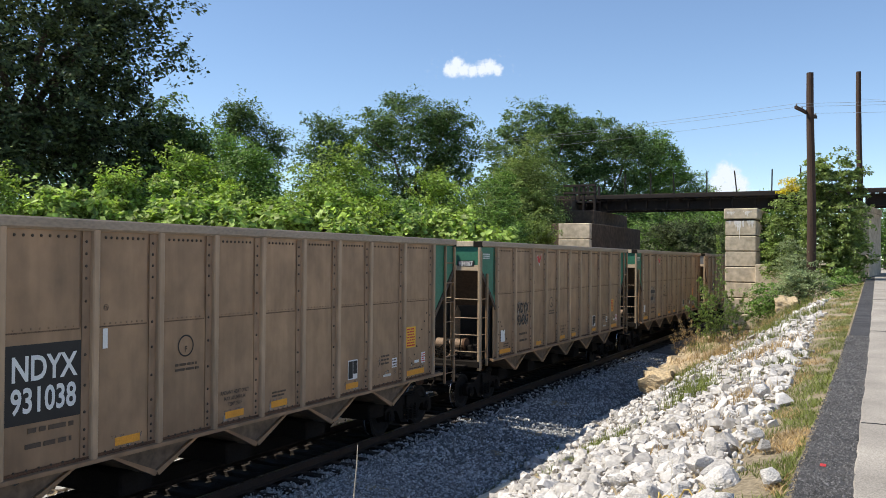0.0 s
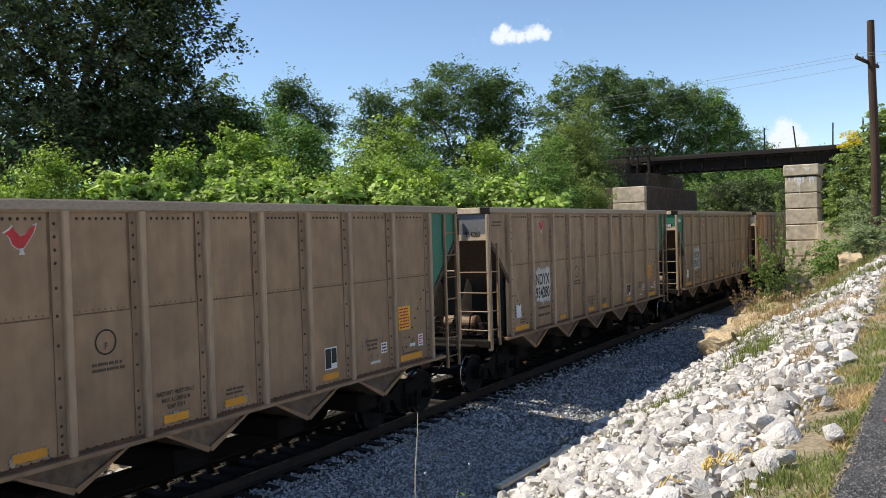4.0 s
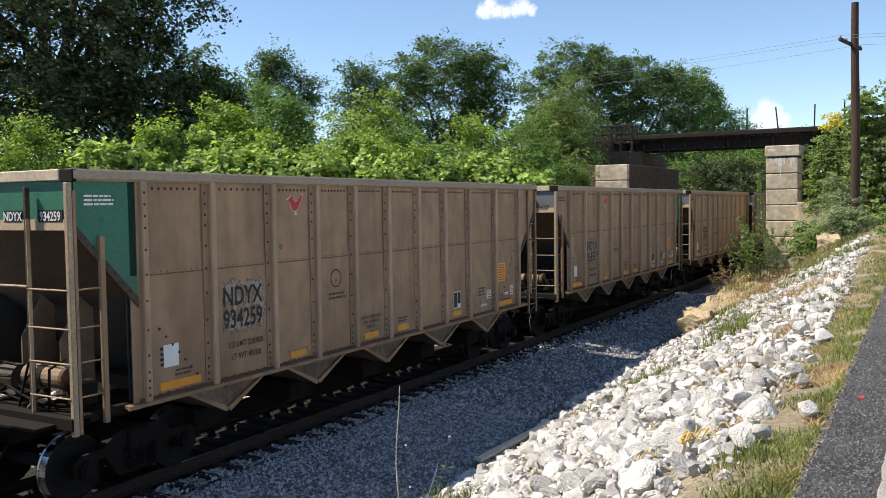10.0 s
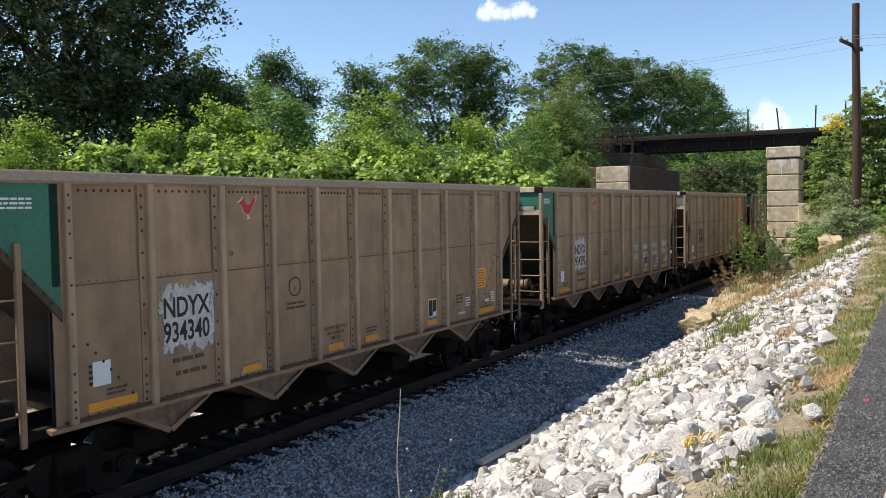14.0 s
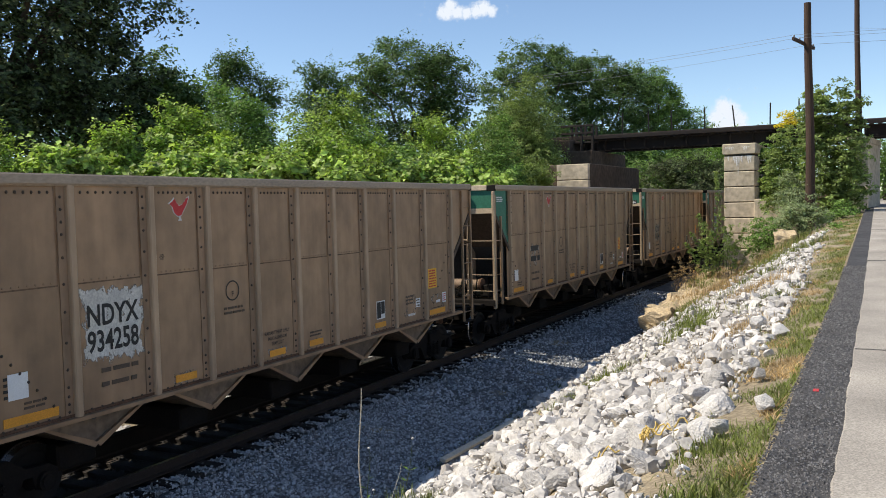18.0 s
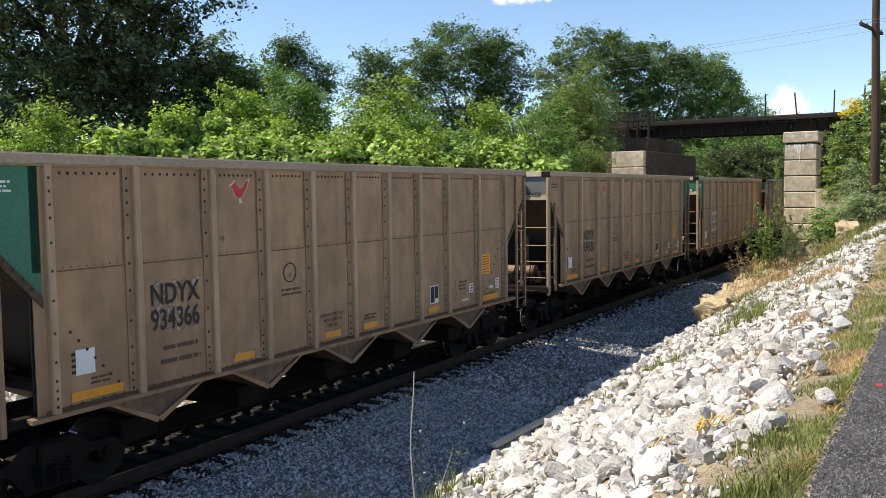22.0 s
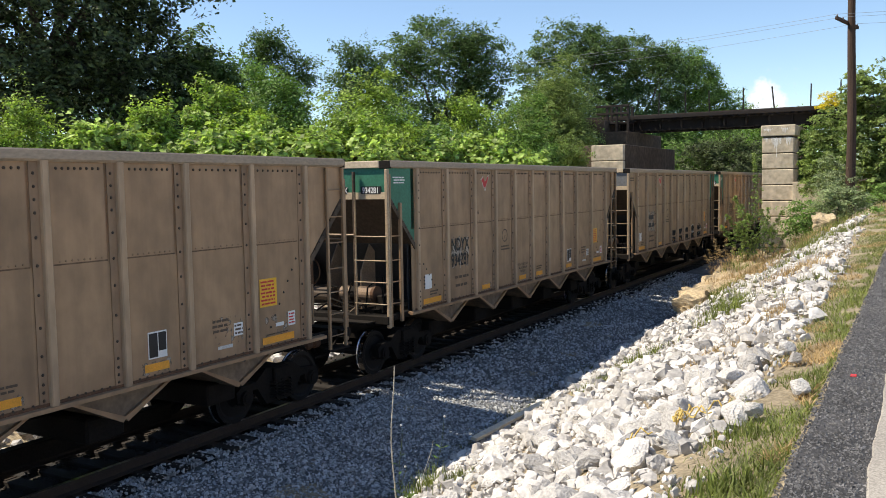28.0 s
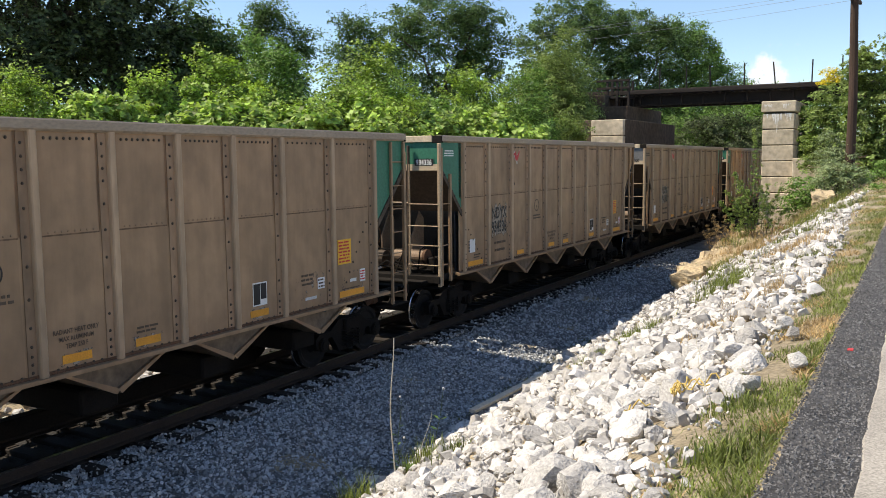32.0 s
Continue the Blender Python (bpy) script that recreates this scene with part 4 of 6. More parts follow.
# ---- railway bridge over the track and the road ----
def bridge():
    br = thing("railway_bridge", "dark steel girder railway bridge on old concrete piers", "bridge", kind="structure")
    def girder(x0, x1, y, zb, zt):
        bm = box(x0, x1, y - 0.012, y + 0.012, zb, zt)
        for z in (zb, zt - 0.05):
            box(x0, x1, y - 0.17, y + 0.17, z, z + 0.05, bm=bm)
        n = int((x1 - x0) / 1.2)
        for i in range(n + 1):
            x = x0 + 0.05 + (x1 - x0 - 0.1) * i / n
            for s in (-1, 1):
                box(x - 0.05, x + 0.05, y + s * 0.013, y + s * 0.15, zb + 0.05, zt - 0.05, bm=bm)
        return bm
    for y in (53.0, 55.2):
        part("girder", girder(-16.6, -5.2, y, 7.12, 7.76), M["girder"], br, "riveted plate girder, dark brown")
        part("girder", girder(-5.0, -0.9, y, 7.12, 7.76), M["girder"], br)
        part("girder", girder(-0.7, 13.0, y, 7.12, 7.80), M["girder"], br)
    for x, z in ((-16.2, 7.0), (-7.2, 6.95), (-6.2, 6.95), (-1.1, 7.0), (10.4, 7.0)):
        for y in (53.0, 55.2) if x != -1.1 else (53.0, 55.4):
            part("bearing", box(x - 0.25, x + 0.25, y - 0.2, y + 0.2, z, 7.12, 0.01), M["girder"], br)
    tie = mesh_of("bridge_tie", box(-0.11, 0.11, 52.3, 55.9, 7.80, 7.98, 0.01), M["tie"])
    for k in range(70):
        part("bridge_tie", tie, None, br).location = (-16.3 + k * 0.42, 0, 0.0 if k % 9 else 0.02)
    for y in (52.22, 55.98):
        part("guard_timber", box(-16.8, 13.0, y - 0.07, y + 0.07, 7.80, 8.00, 0.01), M["girder"], br)
    for y in (53.38, 54.82):
        part("bridge_rail", box(-20, 14, y - 0.035, y + 0.035, 7.985, 8.15, 0.01), M["steelrail"], br)
    for i, (x, lean) in enumerate(((-14.0, 1), (-12.4, 0), (-11.0, -2), (-9.1, 0), (-7.4, -6), (-5.5, 1), (-3.95, -1), (-0.85, 1), (0.6, 4), (1.94, -1), (3.6, 2), (5.4, 0), (7.3, 1))):
        part("railing_post", box(-0.035, 0.035, -0.035, 0.035, 0, 1.35, 0.006), M["girder"], br).matrix_basis = pose(x, 52.38, 7.95, 0, lean, 0)
    # timber refuge at the far end
    for x in (-16.9, -16.3, -15.6):
        for y in (51.4, 52.3):
            part("refuge_post", box(x - 0.07, x + 0.07, y - 0.07, y + 0.07, 6.9, 8.62, 0.01), M["girder"], br)
    for z in (8.55, 8.1):
        part("refuge_rail", box(-17.6, -15.5, 51.3, 51.4, z, z + 0.13, 0.01), M["girder"], br)
    part("refuge_deck", box(-17.2, -15.5, 51.4, 52.4, 7.55, 7.66, 0.01), M["girder"], br)
    # pier in courses
    pier = new("pier")
    pier.parent = br
    tagged(pier, "pale concrete pier in grooved courses, streaked white")
    z, k = -0.6, 0
    while z < 6.3:
        h = 0.86 if z > 0 else 0.9
        h = min(h, 6.35 - z)
        w = 0.06 if z < 1.6 else 0.0
        part("course", box(-7.68 - w, -6.06 + w, 50.06 - w, 54.6, z, z + h - 0.05, 0.03), M["concrete"], pier)
        part("course_joint", box(-7.64, -6.10, 50.1, 54.5, z + h - 0.05, z + h), M["concrete_dark"], pier)
        z += h
    part("pier_cap", box(-7.75, -5.98, 50.0, 54.7, 6.36, 6.95, 0.04), M["concrete"], pier)
    streaks(pier)
    # left abutment: stepped blocks beside the track
    ab = new("abutment")
    ab.parent = br
    tagged(ab, "stepped concrete abutment, pale end, stained side darkened for shade")
    z = -0.5
    while z < 5.9:
        h = min(0.95, 6.09 - z)
        part("abutment_block", box(-16.15, -14.32, 46.3, 46.66, z, z + h - 0.03, 0.03), M["concrete"], ab)
        z += h
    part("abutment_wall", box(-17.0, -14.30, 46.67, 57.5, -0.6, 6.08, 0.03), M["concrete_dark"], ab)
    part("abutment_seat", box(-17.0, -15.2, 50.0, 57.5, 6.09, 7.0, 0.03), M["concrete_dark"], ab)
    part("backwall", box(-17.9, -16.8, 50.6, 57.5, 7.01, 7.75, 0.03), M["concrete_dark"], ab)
    # abutment beside the road
    ab2 = new("abutment")
    ab2.parent = br
    tagged(ab2, "pale concrete abutment wall beside the road")
    part("abutment_wall", prism([(-1.45, 51.0), (-0.50, 51.0), (0.07, 55.5), (0.07, 58), (-1.45, 58)], "z", 2.0, 6.7), M["concrete"], ab2)
    part("abutment_cap", prism([(-1.5, 50.94), (-0.44, 50.94), (0.12, 55.4), (0.12, 58), (-1.5, 58)], "z", 6.71, 7.0), M["concrete"], ab2)
    part("low_wall", box(-6.05, -3.3, 49.7, 50.3, 0.8, 3.86, 0.03), M["concrete"], br, "low concrete wall between pier and bank")
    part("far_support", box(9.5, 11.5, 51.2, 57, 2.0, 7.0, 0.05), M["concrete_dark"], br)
    for x in (8.0, 8.6):
        part("knee_brace", rod((x, 53.0, 7.2), (9.6, 53.0, 5.6), 0.12, 6), M["girder"], br)
    return br


def streaks(pier):
    rng = random.Random(8)
    for x, z1, wide, tall in ((-7.40, 6.80, 0.42, 0.40), (-6.52, 6.80, 0.42, 0.40), (-6.96, 6.30, 0.50, 1.15), (-6.38, 6.32, 0.32, 0.8), (-7.5, 6.3, 0.2, 0.4)):
        face = 49.992 if z1 > 6.4 else 50.052
        bm = bmesh.new()
        a = x - wide / 2
        while a < x + wide / 2:
            w = rng.uniform(0.03, 0.07)
            mid = 1 - abs(a - x) / (wide / 2) * 0.6
            low = z1 - tall * mid * rng.uniform(0.45, 1.0)
            prism([(a, z1 - rng.uniform(0, 0.06)), (a + w, z1 - rng.uniform(0, 0.06)), (a + w * 0.8, low + 0.1), (a + w * 0.5, low), (a + w * 0.2, low + 0.08)], "y", face, face + 0.02, bm)
            a += w * rng.uniform(0.9, 1.6)
        part("lime_streak", bm, M["lime"], pier, "white lime streaks")


bridge()


# ---- poles and wires ----
def utility_pole(x, y, z0, z1, r, arm=None, label=""):
    p = thing("utility_pole", label, "pole")
    n, pts = 7, [Vector((x, y, z0 - 0.5))]
    for i in range(n):
        a, b = i / n, (i + 1) / n
        f = lambda u: Vector((x + 0.05 * math.sin(u * 5), y, z0 - 0.5 + (z1 - z0 + 0.5) * u))
        pts.append(f(b))
    part("shaft", tube(pts, [r * (1 - 0.3 * i / n) for i in range(n + 1)], 12), M["pole"], p)
    if arm:
        a, b = Vector(arm[0]), Vector(arm[1])
        d = (b - a).normalized()
        bm = box(-0.06, 0.06, -0.5, 0.5, -0.07, 0.07, 0.01)
        ob = part("crossarm", bm, M["pole"], p)
        ob.matrix_basis = Matrix.Translation((a + b) / 2 + Vector((-0.2, 0, 0))) @ d.to_track_quat("Y", "Z").to_matrix().to_4x4() @ Matrix.Diagonal((1, (b - a).length, 1, 1))
        for u in (0.04, 0.3, 0.7, 0.96):
            c = a.lerp(b, u) + Vector((-0.2, 0, 0.07))
            part("insulator", lathe([(0.0, 0.02), (0.03, 0.045), (0.06, 0.04), (0.09, 0.03), (0.12, 0.0)], (0, 0), 8), M["plate_grey"], p).matrix_basis = Matrix.Translation(c) @ pose(0, 0, 0, 0, -90, 0)
    return p


ARM = ((-3.24, 42.3, 11.07), (-2.58, 45.7, 11.07))
utility_pole(-2.90, 44.0, 3.0, 12.93, 0.225, ARM, "tall dark weathered timber utility pole with a crossarm")
utility_pole(-1.07, 56.0, 3.2, 15.2, 0.20, None, "bare weathered timber pole behind the bridge")


def wire(name, a, b, sag, label="thin grey overhead wire on the poles"):
    cu = bpy.data.curves.new(name, "CURVE")
    cu.dimensions, cu.bevel_depth, cu.bevel_resolution = "3D", 0.007, 1
    sp = cu.splines.new("POLY")
    n = 24
    sp.points.add(n)
    a, b = Vector(a), Vector(b)
    for i in range(n + 1):
        u = i / n
        p = a.lerp(b, u)
        sp.points[i].co = (p.x, p.y, p.z - sag * 4 * u * (1 - u), 1)
    cu.materials.append(M["wire"])
    ob = new(name, cu)
    tagged(ob, label, "wire")


for u, far in ((0.04, (-64.0, 76.0, 16.4)), (0.3, (-64.0, 77.0, 16.4)), (0.96, (-64.0, 79.0, 15.6))):
    c = Vector(ARM[0]).lerp(Vector(ARM[1]), u) + Vector((-0.2, 0, 0.18))
    wire("overhead_wire", c, far, 1.0)
    wire("overhead_wire", c, (46.0, 41.0 + 3 * u, 11.6), 0.8)
wire("overhead_wire", (-1.07, 56.0, 13.6), (45.0, 50.0, 10.0), 0.9)


# ---- vegetation ----
def leaf_cloud(rng, centers, sds, per, size, aspect=0.55, out=None, droop=0.3, frond=0.0, lift=0.0, loose=0.22):
    """Rhombic leaves round clump centres, or in layered sprays that reach outwards. Returns verts and faces."""
    n = len(centers) * per
    c = np.repeat(centers, per, 0)
    if frond and out is not None:
        e1 = out * (1, 1, 0) + rng.normal(size=out.shape) * (0.35, 0.35, 0)
        e1 /= np.linalg.norm(e1, axis=1)[:, None] + 1e-6
        e2 = np.stack([-e1[:, 1], e1[:, 0], np.zeros(len(e1))], 1)
        u = rng.uniform(-0.7, 1.0, n)
        w = rng.normal(0, 0.42, n) * (1.15 - 0.7 * np.abs(u))
        tilt = np.repeat(rng.normal(lift, loose, len(centers)), per)
        h = rng.normal(0, frond, n) + tilt * u - 0.28 * u * u
        ln = np.repeat(sds, per)[:, None] * 1.9
        p = c + (np.repeat(e1, per, 0) * u[:, None] + np.repeat(e2, per, 0) * w[:, None] + np.stack([0 * h, 0 * h, h], 1)) * ln
    else:
        g = rng.normal(size=(n, 3))
        g *= np.minimum(1.0, 1.7 / np.linalg.norm(g, axis=1))[:, None]
        p = c + g * np.repeat(sds, per)[:, None] * (1.0, 1.0, 0.75)
    nrm = rng.normal(size=(n, 3)) * 0.62 + np.array([0, 0, 0.8])
    if out is not None:
        nrm += np.repeat(out, per, 0) * 0.7
    nrm /= np.linalg.norm(nrm, axis=1)[:, None]
    a = rng.normal(size=(n, 3))
    if frond and out is not None:       # leaflets point away from their spray's midrib
        a = a * 0.35 + np.repeat(e1, per, 0) * 0.55 + np.repeat(e2, per, 0) * np.sign(w)[:, None]
    a -= nrm * np.sum(a * nrm, 1)[:, None]
    a /= np.linalg.norm(a, axis=1)[:, None]
    b = np.cross(nrm, a)
    s = size * rng.uniform(0.6, 1.35, n)[:, None]
    a, b = a * s * 0.5, b * s * 0.5 * aspect
    v = np.stack([p - a, p + b - a * 0.1, p + a - nrm * s * droop * 0.5, p - b - a * 0.1], 1).reshape(-1, 3)
    f = np.arange(n * 4).reshape(-1, 4)
    return v, f


def crown_points(rng, blobs, n):
    """Clump centres on and in the blobs' shells, with their outward ways."""
    w = np.array([b[1][0] * b[1][2] + b[1][0] * b[1][1] for b in blobs])
    pick = rng.choice(len(blobs), n, p=w / w.sum())
    ctr = np.array([b[0] for b in blobs])[pick]
    rad = np.array([b[1] for b in blobs])[pick]
    d = rng.normal(size=(n, 3))
    d[:, 2] += 0.25
    d /= np.linalg.norm(d, axis=1)[:, None]
    bump = np.array([noise.noise(Vector(q) * 2.8 + Vector((float(k), 0, 0))) for q, k in zip(d, pick)])
    r = np.where(rng.random(n) < 0.75, rng.uniform(0.80, 1.0, n), rng.uniform(0.35, 0.85, n)) * (1 + 0.5 * bump)
    return ctr + d * rad * r[:, None], d


def limb(bm, a, b, r0, r1, rng, steps=5):
    a, b = Vector(a), Vector(b)
    pts = [a]
    for i in range(1, steps + 1):
        u = i / steps
        pts.append(a.lerp(b, u) + Vector((rng.uniform(-1, 1), rng.uniform(-1, 1), rng.uniform(-0.5, 0.5))) * (0.06 * (b - a).length * (u < 1)))
    tube(pts, [r0 + (r1 - r0) * i / steps for i in range(steps + 1)], 7, bm)


def tree(name, base, blobs, clumps, per, leaf, mat, seed, label, category="tree", spread=0.35, trunk=0.25, aspect=0.5, frond=0.14, lift=0.0, loose=0.22, holes=-9.0):
    rng = np.random.default_rng(seed)
    prng = random.Random(seed)
    t = thing(name, label, category)
    base = Vector(base)
    bm = bmesh.new()
    top = max(b[0][2] for b in blobs)
    cx = sum(b[0][0] for b in blobs) / len(blobs)
    cy = sum(b[0][1] for b in blobs) / len(blobs)
    fork = base.lerp(Vector((cx, cy, top)), 0.45)
    limb(bm, base - Vector((0, 0, 0.4)), fork, trunk, trunk * 0.7, prng)
    for c, r in blobs:
        if len(blobs) > 12 and r[0] < 1.5:
            continue
        limb(bm, fork, Vector(c) + Vector((0, 0, r[2] * 0.3)), trunk * 0.55, trunk * 0.08, prng)
    part("trunk", bm, M["bark"], t)
    pts, out = crown_points(rng, blobs, clumps)
    keep = np.array([p[2] > land(p[0], p[1]) + 0.15 and noise.noise(Vector(p) * 0.42) > holes for p in pts])
    pts, out = pts[keep], out[keep]
    v, f = leaf_cloud(rng, pts, np.full(len(pts), spread) * rng.uniform(0.6, 1.4, len(pts)), per, leaf, aspect, out, 0.3, frond, lift, loose)
    crown = part("crown", from_arrays("crown", v, f, mat), None, t)
    crown["kind"] = "stuff"
    return t


def at(az, dist, z=0.0):
    """A place seen from the standpoint at that many degrees to the left of the track's line."""
    return (-dist * math.sin(radians(az)), dist * math.cos(radians(az)), z)


def rise(elev, dist):
    return 3.95 + dist * math.tan(radians(elev))


def blob(az, dist, elev_top, rx, rz, ry=None):
    x, y, _ = at(az, dist)
    return ((x, y, rise(elev_top, dist) - rz), (rx, ry or rx, rz))


def planted(az, dist):
    x, y, _ = at(az, dist)
    return (x, y, land(x, y))


def front_growth():
    """The sunlit thicket along the far bank, bush by bush."""
    rows = [
        # az, dist, top elevation, half width, half height, material, leaf size
        (61.0, 22.5, 3.0, 1.4, 1.4, "leaf_bright", 0.20), (56.2, 23.0, 4.6, 0.55, 1.5, "leaf_bright", 0.15), (54.6, 23.4, 6.6, 0.55, 1.8, "leaf_bright", 0.14),
        (51.4, 24.5, 3.1, 1.0, 1.5, "leaf_bright", 0.20), (50.6, 25.6, 4.2, 0.9, 1.5, "leaf_bright", 0.22), (49.4, 24.6, 4.9, 1.0, 1.7, "leaf_bright", 0.22), (48.3, 25.6, 5.3, 1.0, 1.7, "leaf_bright", 0.22), (47.0, 25.6, 5.2, 1.0, 1.8, "leaf_bright", 0.24), (47.6, 25.2, 6.9, 0.22, 0.8, "leaf_bright", 0.18),
        (45.8, 26.0, 5.2, 1.0, 1.8, "leaf_bright", 0.22), (44.8, 26.4, 5.0, 1.0, 1.8, "leaf_mid", 0.2), (43.9, 27.0, 5.0, 1.1, 1.8, "leaf_mid", 0.20), (43.4, 27.5, 7.4, 0.75, 1.9, "leaf_bright", 0.22), (42.0, 26.5, 5.6, 1.1, 2.2, "leaf_bright", 0.20),
        (40.7, 30.0, 8.8, 1.25, 2.4, "leaf_mid", 0.16), (40.2, 30.2, 6.4, 1.8, 2.6, "leaf_mid", 0.16), (39.4, 27.0, 4.3, 1.3, 1.9, "leaf_bright", 0.20), (39.0, 31.0, 7.7, 0.85, 2.2, "leaf_mid", 0.16),
        (37.4, 28.0, 4.2, 1.4, 1.9, "leaf_bright", 0.20), (35.2, 31.0, 6.2, 1.3, 2.7, "leaf_bright", 0.18), (33.0, 34.0, 7.5, 1.3, 3.0, "leaf_bright", 0.17),
        (33.8, 30.0, 4.9, 1.5, 2.2, "leaf_bright", 0.20), (31.6, 32.0, 4.6, 1.5, 2.2, "leaf_bright", 0.20), (31.0, 37.0, 5.9, 1.7, 3.0, "leaf_mid", 0.17),
        (29.2, 35.0, 4.4, 1.6, 2.4, "leaf_mid", 0.18), (27.2, 39.0, 6.3, 1.3, 2.8, "leaf_bright", 0.17), (27.0, 36.0, 3.3, 1.5, 2.0, "leaf_bright", 0.20),
        (25.0, 42.0, 5.0, 1.6, 3.0, "leaf_mid", 0.17), (24.6, 37.5, 2.5, 1.4, 1.8, "leaf_bright", 0.22), (23.2, 43.0, 6.2, 1.3, 2.8, "leaf_mid", 0.17),
        (21.4, 52.0, 6.6, 1.5, 3.4, "leaf_olive", 0.16), (22.6, 46.0, 3.6, 1.5, 2.4, "leaf_mid", 0.18), (22.8, 40.0, 2.6, 1.4, 1.9, "leaf_mid", 0.19), (20.6, 45.0, 3.8, 0.9, 2.0, "leaf_olive", 0.16),
    ]
    rng = random.Random(21)
    for k, (az, d, el, rx, rz, mat, leaf) in enumerate(rows):
        far = 1 + 0.22 * clamp((az - 36) / 8, 0, 1)
        d, rx, rz = d * far, rx * far, rz * far
        b = [blob(az, d, el - (2.4 if 44 < az < 53 else 1.3 if az > 53 else 0.8), rx, rz)]
        x, y, zc = b[0][0]
        for i in range(4):
            a = rng.uniform(0, 6.28)
            s = rng.uniform(0.45, 0.75)
            b.append(((x + rx * 0.8 * math.cos(a), y + rx * 0.8 * math.sin(a), zc - rz * rng.uniform(-0.35, 0.9)), (rx * s, rx * s, rz * s)))
        b.append(((x, y, zc - rz * 0.9), (rx * 1.05, rx * 1.05, rz * 0.9)))
        # leading shoots that break the outline
        for i in range(8):
            a = rng.uniform(0, 6.28)
            o = rng.uniform(0.2, 1.0)
            b.append(((x + rx * o * math.cos(a), y + rx * o * math.sin(a), zc + rz * rng.uniform(0.7, 1.05) * (1.1 - 0.45 * o)), (rng.uniform(0.15, 0.32), rng.uniform(0.15, 0.32), rng.uniform(0.25, 0.6))))
        what = {"leaf_bright": "bright green sunlit bush on the far bank", "leaf_mid": "leafy green young tree on the far bank", "leaf_olive": "yellow-green willowy bush by the abutment"}[mat]
        big = rz > 2.6
        tree("young_tree" if big else "bush", planted(az, d), b, 320 if big else 180, 74, leaf * 0.70, M[mat], 300 + k, what, "tree" if big else "bush", 0.27, 0.08, 0.62, 0.2, 0.35, 0.45)


def vine_bank():
    """A low tangle that joins the bushes."""
    rng = random.Random(5)
    for a0, a1, el0, el1, d, n in ((44.0, 52.2, 2.2, 3.9, 29.8, 34), (33.0, 44.0, 2.2, 3.8, 28.6, 30), (23.5, 33.0, 1.4, 3.2, 33.0, 24)):
        b = []
        for i in range(n):
            r = rng.uniform(0.35, 0.85) * d / 25
            b.append(blob(rng.uniform(a0, a1), d + rng.uniform(-0.6, 0.8), rng.uniform(el0, el1), r, r * rng.uniform(0.8, 1.5)))
        tree("vine_tangle", planted((a0 + a1) / 2, d), b, 330, 75, 0.235, M["leaf_pale"], 260 + n, "low sunlit tangle of vines and brambles", "bush", 0.27, 0.05, 0.75, 0.25, 0.3, 0.5)


